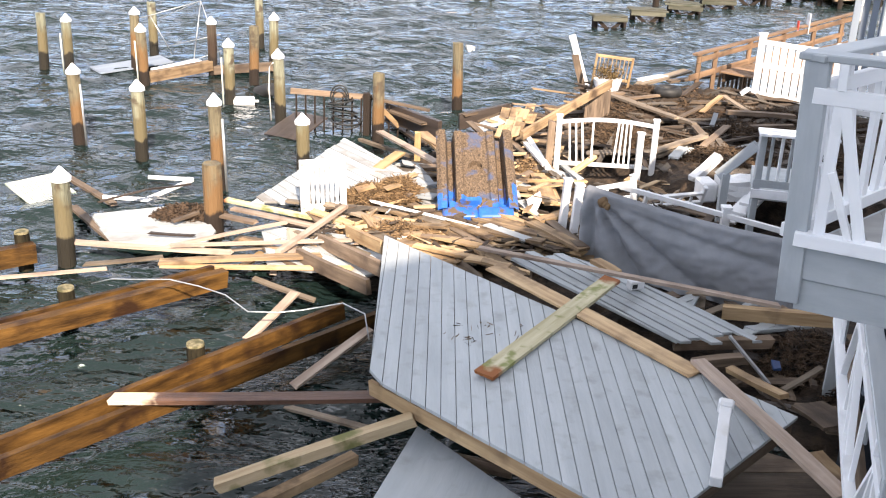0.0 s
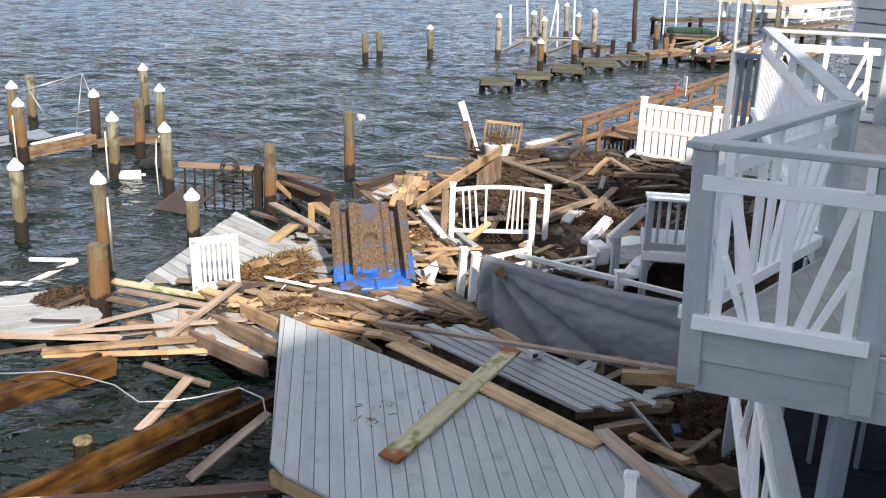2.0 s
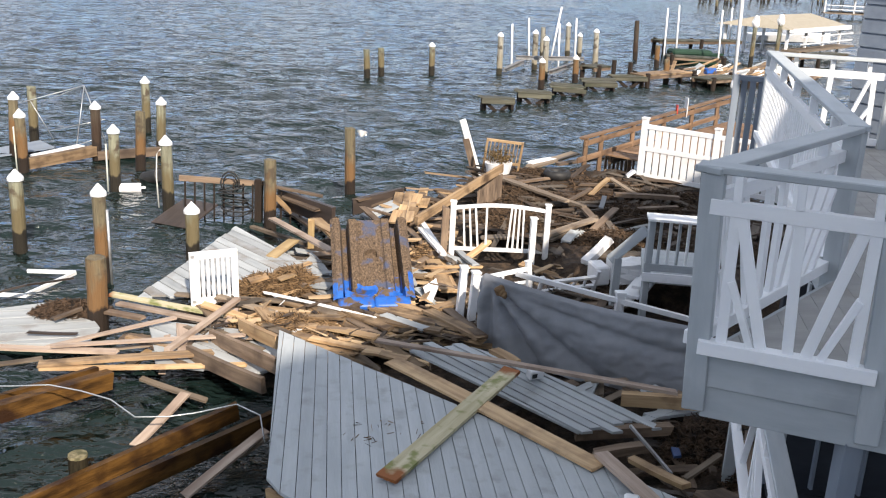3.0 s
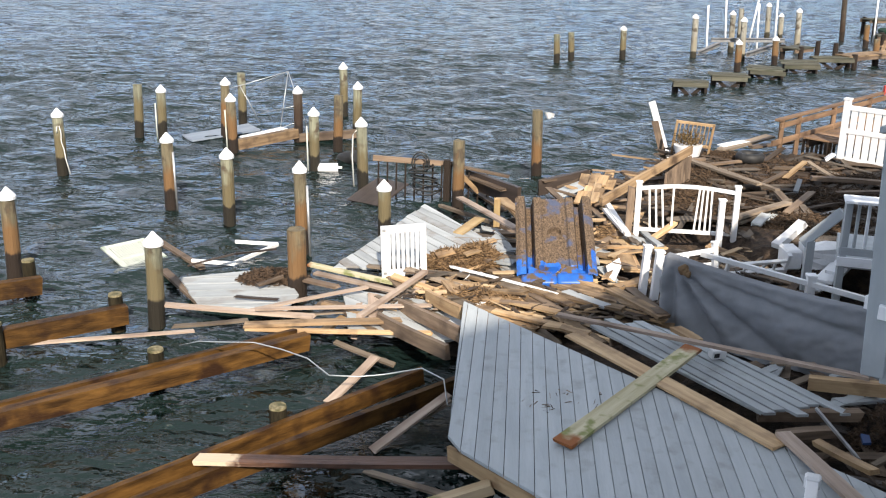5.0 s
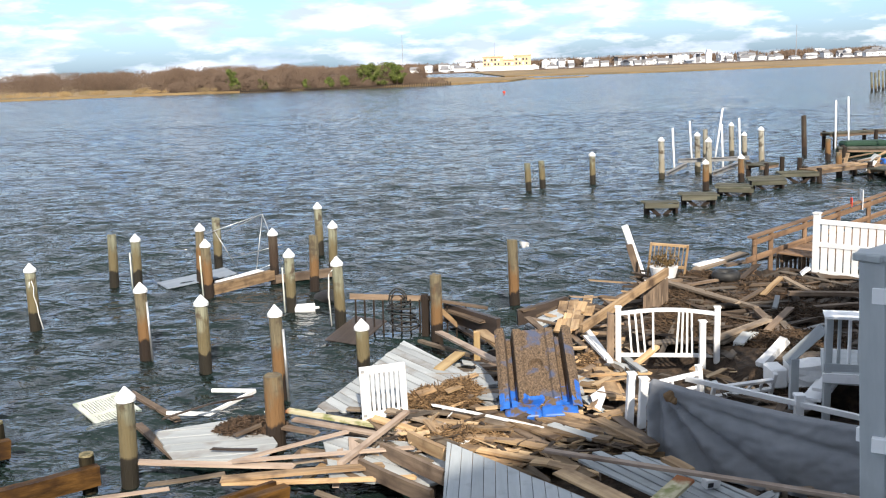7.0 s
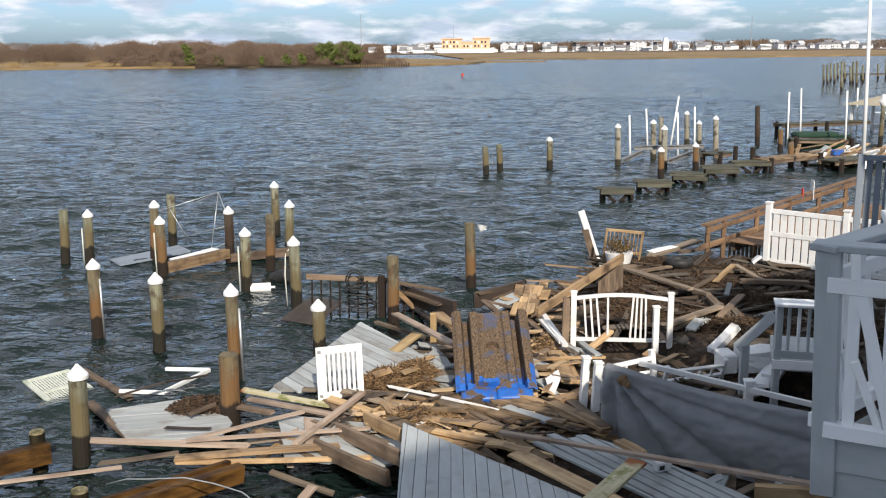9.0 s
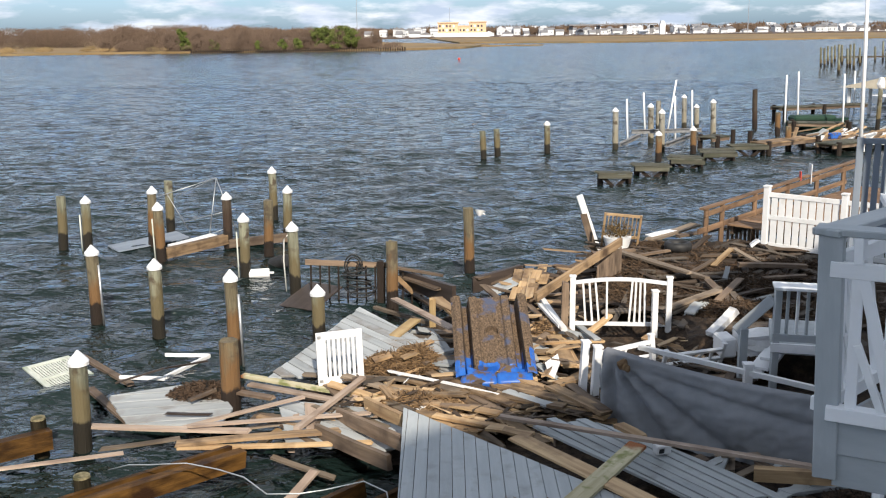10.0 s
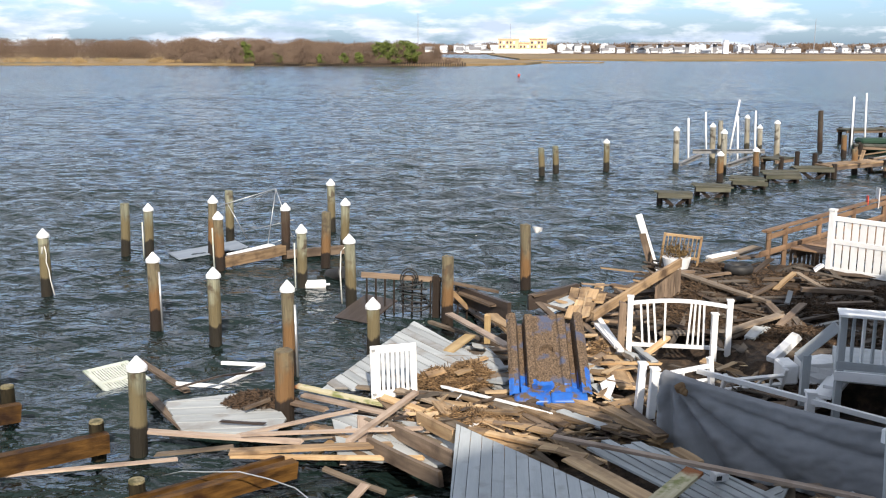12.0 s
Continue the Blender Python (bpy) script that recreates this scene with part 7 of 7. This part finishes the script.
pile((63.94, 146.76), 1.56, -0.18, 0.0, 0.15, False, M_PILE, "distant marina piles")
pile((79.44, 173.64), 2.34, -0.18, 0.0, 0.15, False, M_PILE, "distant marina piles")
pile((83.26, 180.25), 2.43, -0.18, 0.0, 0.15, False, M_PILE, "distant marina piles")
pile((87.44, 187.45), 2.53, -0.18, 0.0, 0.15, False, M_PILE, "distant marina piles")
pile((87.51, 181.08), 2.79, -0.18, 0.0, 0.15, False, M_PILE, "distant marina piles")
pile((73.44, 150.01), 1.74, -0.18, 0.0, 0.15, False, M_PILE, "distant marina piles")
pile((72.89, 147.28), 1.71, -0.18, 0.0, 0.15, False, M_PILE, "distant marina piles")
pile((75.53, 151.72), 2.50, -0.18, 0.0, 0.15, False, M_PILE, "distant marina piles")
far_deck((58.97, 154.76, 0.90), (66.08, 155.04, 0.90), 1.1)
far_deck((66.08, 155.04, 0.90), (77.56, 161.63, 0.90), 1.1)
far_deck((19.42, 60.54, 0.90), (25.57, 62.68, 0.90), 1.1)
far_deck((18.45, 55.27, 0.50), (21.39, 54.58, 0.50), 1.1)
far_deck((16.73, 44.76, 0.50), (18.89, 46.20, 0.50), 1.1)
far_deck((24.76, 54.32, 0.80), (30.13, 57.64, 0.80), 1.1)


# covered boat docks beyond
def canopy_dock(at, w, d, h, roof_mat, label, rise=0.9, turn=0.0):
    t = thing("boat_canopy", pose(at[0], at[1], 0.6, 0, 0, turn), label, "canopy", "boat canopies")
    for i in range(4):
        for y in (0, d):
            bar("post", (w * i / 3, y, -1.2), (w * i / 3, y, h), 0.16, 0.16, M_WHITE, t)
    bm = bmesh.new()
    pts = [(-0.5, -0.5, h), (w + 0.5, -0.5, h), (w + 0.5, d + 0.5, h), (-0.5, d + 0.5, h), (0.3, d / 2, h + rise), (w - 0.3, d / 2, h + rise)]
    v = [bm.verts.new(p) for p in pts]
    for f in ((0, 1, 5, 4), (2, 3, 4, 5), (1, 2, 5), (3, 0, 4), (3, 2, 1, 0)):
        bm.faces.new([v[i] for i in f])
    part("roof", bm, roof_mat, t)
    bar("eave_beam", (-0.5, -0.52, h - 0.05), (w + 0.5, -0.52, h - 0.05), 0.1, 0.28, M_WHITE, t)
    bar("walkway", (-0.3, -0.4, 0), (w + 0.3, -0.4, 0), 1.2, 0.12, M_GREYWOOD, t)
    for z in (0.45, 0.9):
        bar("rail", (0, -0.9, z), (w, -0.9, z), 0.06, 0.08, M_WHITE, t)
    return t


canopy_dock((27.8, 60.2), 9.0, 4.2, 1.30, M_BUFF, "boat dock canopy with buff roof and white posts", 0.7, 43.0)
canopy_dock((56.0, 112.5), 10.0, 6.0, 1.9, M_WHITE, "white-roofed boat canopy on posts", 1.2, -12.0)
canopy_dock((58.5, 116.0), 8.0, 5.0, 3.4, M_WHITE, "taller white-roofed boat shelter further along the shore", 1.2, -12.0)


def small_boat(at, rot, L, label, mat=None, cover=None):
    t = thing("small_boat", pose(at[0], at[1], at[2], 0, 0, rot), label, "boat")
    bm = bmesh.new()
    prev = None
    for i in range(9):
        u = i / 8
        w = 0.16 * L * math.sin(min(1, (1 - u) * 2.2) * math.pi / 2)
        ring = [bm.verts.new((L * (u - 0.5), y * w, z)) for y, z in ((-1, 0.55 + 0.2 * u), (-0.7, 0.1), (0, -0.1 + 0.2 * u * u), (0.7, 0.1), (1, 0.55 + 0.2 * u))]
        if prev:
            for k in range(4):
                bm.faces.new((prev[k], prev[k + 1], ring[k + 1], ring[k]))
            bm.faces.new((prev[4], prev[0], ring[0], ring[4]))
        else:
            bm.faces.new(ring)
        prev = ring
    part("hull", bm, mat or M_WHITE, t)
    if not cover:
        box_part("console", (0.9, 0.7, 0.8), (-0.2, 0, 1.1), M_FOAM, t, bevel=0.06)
    if cover:
        box_part("cover", (L * 0.7, 0.28 * L, 0.35), (-0.1 * L, 0, 0.75), cover, t, bevel=0.12)
    return t


small_boat((20.6, 56.5, -0.15), 5, 3.6, "small boat under a dark green cover on a lift", M_GREENCANVAS, M_GREENCANVAS)
small_boat((34.0, 73.0, 0.12), 10, 7.0, "white motorboat on a lift")
for k, (x, y, s) in enumerate(((19.2, 49.5, 0.5), (20.4, 50.5, 0.7), (21.4, 50.0, 1.0), (22.4, 51.5, 0.8), (20.0, 47.6, 0.4), (23.2, 52.5, 0.9))):
    board((x - s, y, 0.0), (x + s, y + 0.5, 0.62), 0.20, 0.05, ("white", "tan", "brown", "pink", "white", "brown")[k], group="debris on the far dock")
rs = random.Random(61)
for k in range(46):
    x, y, s, a = rs.uniform(17.2, 24.5), rs.uniform(46.4, 52.5), rs.uniform(0.25, 0.9), rs.gauss(0.2, 0.5)
    z = rs.uniform(0.40, 0.5)
    board((x - s * math.cos(a), y - s * math.sin(a), z - 0.25), (x + s * math.cos(a), y + s * math.sin(a), z + rs.uniform(0.0, 0.25)), rs.choice((0.12, 0.18, 0.3)), 0.05, rs.choice(("brown", "warm", "tan", "brown", "white", "warm", "pale", "white")), rs.gauss(0, 8), group="debris on the far dock")
ch = thing("blue_cooler", pose(18.3, 47.8, 0.38, 0, 0, 20), "light blue cooler on the far wrecked dock", "cooler")
box_part("case", (0.6, 0.35, 0.3), (0, 0, 0.15), M_BLUE, ch, bevel=0.05)
far_deck((17.0, 47.2, 0.35), (24.0, 49.4, 0.40), 2.6, M_WARM)
for k, (x, y) in enumerate(((21.7, 51.0), (24.2, 53.5))):
    mo = thing("lift_motor", (x, y, 0.6), "white-wrapped lift motor on a post", "motor", "lift motors")
    part("post", tube_bm([(0, 0, -1.2), (0, 0, 2.0)], 0.12, 8), M_PILE, mo)
    bm = bmesh.new()
    bmesh.ops.create_icosphere(bm, subdivisions=2, radius=0.24, matrix=Matrix.Translation((0, 0, 2.2)) @ Matrix.Diagonal((0.9, 0.9, 1.4, 1)))
    for v in bm.verts:
        v.co += Vector((noise.noise(v.co * 4), 0, noise.noise(v.co * 5))) * 0.1
    part("wrap", bm, M_FOAM, mo, "white plastic wrap")


# ---- far shore ----
def shore_sheet(name, poly, z, label, material=M_MARSH):
    bm = prism(poly, -0.5, z)
    return tagged(part(name, bm, material), label, "marsh", kind="structure")


shore_sheet("marsh_island", [(-420, 262), (-150, 266), (-90, 276), (-58, 272), (-18, 277), (2, 300), (10, 340), (-30, 420), (-90, 640), (-520, 660)], 0.5, "low island with dry tan marsh grass")
shore_sheet("marsh_spit", [(-10, 322), (26, 329), (28, 333), (-8, 336)], 0.35, "narrow tan marsh spit in the bay")
shore_sheet("marsh_flat", [(0, 395), (60, 372), (130, 395), (240, 425), (420, 470), (420, 640), (-20, 600)], 0.5, "broad dry tan marsh across the bay")
shore_sheet("far_land", [(-600, 600), (420, 640), (900, 760), (900, 2500), (-1500, 2500), (-1500, 640)], 0.6, "low far shore beneath the houses", M_TREELINE)


def thicket(name, strips, material, label, seed, leaf=0.8):
    """Brushwood: clouds of small leaf and twig blades over rows of clumps (x, y, radius, height, blades)."""
    rs = random.Random(seed)
    verts, faces = [], []
    for x, y, r, h, n in strips:
        for _ in range(n):
            a, q = rs.uniform(0, 6.283), math.sqrt(rs.random())
            z = rs.random() ** 0.8
            rr = r * q * math.sqrt(max(0.03, 1.0 - (abs(z - 0.45) / 0.56) ** 2.4))
            p = Vector((x + rr * math.cos(a), y + rr * math.sin(a), 0.4 + z * h * rs.uniform(0.8, 1.0)))
            d = Vector((rs.gauss(0, 0.5), 0.3 + rs.gauss(0, 0.2), rs.uniform(0.5, 1.0))).normalized() * leaf * rs.uniform(0.5, 1.4)
            s = Vector((rs.choice((-1, 1)), rs.gauss(0, 0.3), rs.gauss(0, 0.3))).normalized() * leaf * 0.3
            b = len(verts)
            verts += [tuple(p), tuple(p + s), tuple(p + d)]
            faces.append((b, b + 1, b + 2))
    me = bpy.data.meshes.new(name)
    me.from_pydata(verts, [], faces)
    me.materials.append(material)
    return tagged(new(name, me), label, "thicket", kind="stuff")


rs = random.Random(77)
strips = []
for i in range(105):
    x = rs.uniform(-104, -24)
    k = 0.55 + 0.45 * math.sin(max(0.0, min(1.0, (x + 106) / 62)) * math.pi * 0.6) + 0.65 * noise.noise(Vector((x * 0.16, 3.0, 0.0)))
    h = max(1.2, rs.uniform(2.2, 6.6) * k)
    strips.append((x, rs.uniform(280, 300), 0.28 * h + rs.uniform(0.6, 1.4), h, int(250 + 190 * h)))
thicket("brown_thicket", strips, M_TWIG, "bare brown bushes on the marsh island", 1, 0.42)
strips = [(rs.uniform(-420, -70), rs.uniform(345, 430), rs.uniform(4, 9), rs.uniform(6.4, 8.4), 1000) for _ in range(240)]
thicket("brown_thicket", strips, M_TREELINE, "long band of leafless brush behind the marsh grass", 2, 0.6)
strips = [(rs.uniform(-100, -15), rs.uniform(277, 290), rs.uniform(1.0, 2.0), rs.uniform(1.0, 2.2), 160) for _ in range(60)]
thicket("low_scrub", strips, M_TWIG, "low brown scrub along the island bulkhead", 5, 0.4)
strips = [(rs.uniform(-300, -80), rs.uniform(272, 300), rs.uniform(1.5, 4), rs.uniform(0.8, 1.6), 120) for _ in range(90)]
thicket("reed_bed", strips, M_MARSH, "dry tan reeds along the island shore", 6, 0.6)
strips = [(rs.uniform(-200, 60) , rs.uniform(760, 900), 12, rs.uniform(4, 6), 260) for _ in range(50)] + [(rs.uniform(60, 800), rs.uniform(800, 980), 14, rs.uniform(4, 7), 220) for _ in range(120)]
thicket("far_trees", strips, M_TREELINE, "dark tree line behind the far houses", 3, 3.0)


def evergreen(x, y, h, r, seed):
    t = thing("evergreen_tree", (x, y, 0.4), "dark green evergreen tree on the marsh island", "tree", "island evergreens")
    part("trunk", tube_bm([(0, 0, 0), (0.1, 0, h * 0.8)], 0.2, 7, 0.3), M_BROWN, t)
    rr = random.Random(seed)
    verts, faces = [], []
    for c in range(26):
        # boughs of needles with gaps between them
        z = (c + rr.random()) / 26
        q, a = r * (1.0 - 0.5 * z * z) * rr.uniform(0.25, 1.0), rr.uniform(0, 6.283)
        at = Vector((q * math.cos(a), q * math.sin(a), h * (0.16 + 0.80 * z)))
        size = r * rr.uniform(0.26, 0.46)
        for _ in range(85):
            o = Vector((rr.gauss(0, 1), rr.gauss(0, 1), rr.gauss(0, 1))).normalized() * size * rr.random() ** 0.4
            p = at + Vector((o.x, o.y, o.z * 0.55))
            d = Vector((rr.gauss(0, 1), rr.gauss(0, 1), rr.gauss(0, 0.6))).normalized() * 0.42
            e = Vector((rr.gauss(0, 1), rr.gauss(0, 1), rr.gauss(0, 1))).normalized() * 0.3
            b = len(verts)
            verts += [tuple(p), tuple(p + e), tuple(p + d)]
            faces.append((b, b + 1, b + 2))
    me = bpy.data.meshes.new("crown")
    me.from_pydata(verts, [], faces)
    me.materials.append(M_LEAF)
    new("crown", me).parent = t


for k, (x, y, h, r) in enumerate(((-40.5, 284, 6.2, 2.4), (-37.5, 282, 6.6, 2.8), (-33.5, 281, 6.8, 3.2), (-31, 283, 6.0, 2.6), (-35.5, 280, 4.6, 2.2), (-80, 284, 6.4, 1.8), (-78, 281, 3.6, 1.6), (-70, 282, 3.0, 1.6), (-57, 281, 2.6, 1.3), (-50.5, 281, 3.0, 1.5), (-46, 281, 3.2, 1.5))):
    evergreen(x, y, h, r, 40 + k)
bh = thing("bulkhead", (-74, 276.5, 0), "dark timber bulkhead posts along the island shore", "bulkhead", kind="structure")
for i in range(90):
    x = i * 0.66
    bar("post", (x, -1.0 - (3.5 if i < 60 else 3.5 - (i - 60) * 0.12), -0.5), (x, -1.0 - (3.5 if i < 60 else 3.5 - (i - 60) * 0.12), rng.uniform(0.6, 1.1)), 0.35, 0.35, M_PILE_DARK, bh, bevel=0)
bar("wale", (0, -4.2, 0.4), (40, -4.2, 0.4), 0.2, 0.35, M_PILE_DARK, bh, bevel=0)


def far_house(x, y, w, d, h, mat, roof, seed):
    rr = random.Random(seed)
    t = thing("shore_house", (x, y, 0.6), "small pale waterfront house with pitched roof far across the bay", "house", "far waterfront houses")
    part("wall", prism([(-w / 2, 0), (w / 2, 0), (w / 2, d), (-w / 2, d)], 0, h), mat, t)
    bm = bmesh.new()
    rh = rr.uniform(1.2, 2.4)
    v = [bm.verts.new(p) for p in ((-w / 2 - 0.4, -0.4, h), (w / 2 + 0.4, -0.4, h), (w / 2 + 0.4, d + 0.4, h), (-w / 2 - 0.4, d + 0.4, h), (-w / 2 - 0.4, d / 2, h + rh), (w / 2 + 0.4, d / 2, h + rh))]
    if rr.random() < 0.5:
        v[4].co, v[5].co = Vector((0, -0.4, h + rh)), Vector((0, d + 0.4, h + rh))
        fs = ((0, 4, 5, 3), (1, 2, 5, 4), (0, 1, 4), (2, 3, 5), (3, 2, 1, 0))
    else:
        fs = ((0, 1, 5, 4), (2, 3, 4, 5), (1, 2, 5), (3, 0, 4), (3, 2, 1, 0))
    for f in fs:
        bm.faces.new([v[i] for i in f])
    part("roof", bm, roof, t)
    for fl in range(int(h // 2.7)):
        for k in range(max(2, int(w / 3.2))):
            box_part("window", (0.7, 0.1, 0.8), (-w / 2 + 1.6 + k * 3.0, -0.05, 1.5 + fl * 2.7), M_WINDOW, t, bevel=0)
    return t


M_PALEHOUSE = surface("pale_house_paint", (0.50, 0.52, 0.55), (0.62, 0.63, 0.64), 0.7, 0.5)
rs = random.Random(12)
x = -62.0
k = 0
while x < 330:
    w = rs.uniform(3.5, 8)
    far_house(x, 660 + 0.30 * (x + 60) + rs.uniform(-12, 30), w, 9, rs.choice((1.4, 1.8, 2.2, 2.8, 3.8)) * rs.uniform(0.8, 1.15), rs.choice((M_FOAM, M_FOAM, M_PALEHOUSE)), rs.choice((M_ROOF, M_ROOF, M_PALEHOUSE)), k)
    x += w + rs.choice((-1.0, 0.5, 1.5, 3.5, 7.0))
    k += 1
for k in range(60):
    # a second row of roofs behind the first
    x = rs.uniform(-60, 340)
    far_house(x, 705 + 0.30 * (x + 60) + rs.uniform(0, 60), rs.uniform(3, 7), 8, rs.uniform(2.6, 5.2), rs.choice((M_FOAM, M_PALEHOUSE, M_PALEHOUSE)), rs.choice((M_ROOF, M_PALEHOUSE)), 200 + k)
hotel = thing("peach_hotel", (-14, 640, 0.6), "peach-coloured hotel block across the bay", "hotel")
for x0, x1, h in ((0, 13, 8.6), (13.2, 20, 6.4), (20.2, 31, 8.9)):
    part("wall", prism([(x0, 0), (x1, 0), (x1, 14), (x0, 14)], 0, h), M_PEACH, hotel)
    part("roof", prism([(x0 - 0.5, -0.5), (x1 + 0.5, -0.5), (x1 + 0.5, 14.5), (x0 - 0.5, 14.5)], h + 0.01, h + 0.7), M_PEACH, hotel)
    for fl in range(3):
        for i in range(int((x1 - x0) / 2.2)):
            if 1.5 + fl * 2.6 < h - 0.8:
                box_part("window", (1.1, 0.15, 1.4), (x0 + 1.3 + i * 2.2, -0.05, 1.6 + fl * 2.6), M_WINDOW if (i + fl) % 3 else M_FOAM, hotel, bevel=0)
part("podium", prism([(-2, -6), (33, -6), (33, -0.5), (-2, -0.5)], 0, 2.6), M_FOAM, hotel)
tower = thing("white_tower", (133, 655, 0.6), "white square tower across the bay", "tower")
part("shaft", prism([(-1.7, 0), (1.7, 0), (1.5, 5), (-1.5, 5)], 0, 7.0), M_FOAM, tower)
part("top", prism([(-1.1, 0.5), (1.1, 0.5), (1.1, 4.5), (-1.1, 4.5)], 7.01, 8.6), M_FOAM, tower)
bridge = thing("low_bridge", (75, 690, 0.6), "long low grey bridge across the bay", "bridge")
bar("deck", (0, 0, 6.6), (62, 7, 7.0), 6, 0.9, M_ROOF, bridge, bevel=0)
for i in range(4):
    bar("pier", (i * 19 + 2, 2 + 2 * i, 0), (i * 19 + 2, 2 + 2 * i, 6.2), 2.5, 1.5, M_ROOF, bridge, bevel=0)
# moored boats before the houses
rs = random.Random(15)
for i in range(46):
    x = -40 + i * 8.2 + rs.uniform(-3, 3)
    small_boat((x, 632 + 0.27 * (x + 60) + rs.uniform(-6, 4), 0.12), rs.uniform(-20, 200), rs.uniform(5, 9), "white motorboat moored at the far marina")
for x, y, h in ((-68, 660, 26), (184, 640, 22), (-12, 1200, 30)):
    ob = part("radio_mast", tube_bm([(0, 0, 0), (0, 0, h)], 0.30, 6, 0.5), M_METAL)
    ob.location = (x, y, 0.5)
    tagged(ob, "thin grey radio mast across the bay", "mast", "far masts")
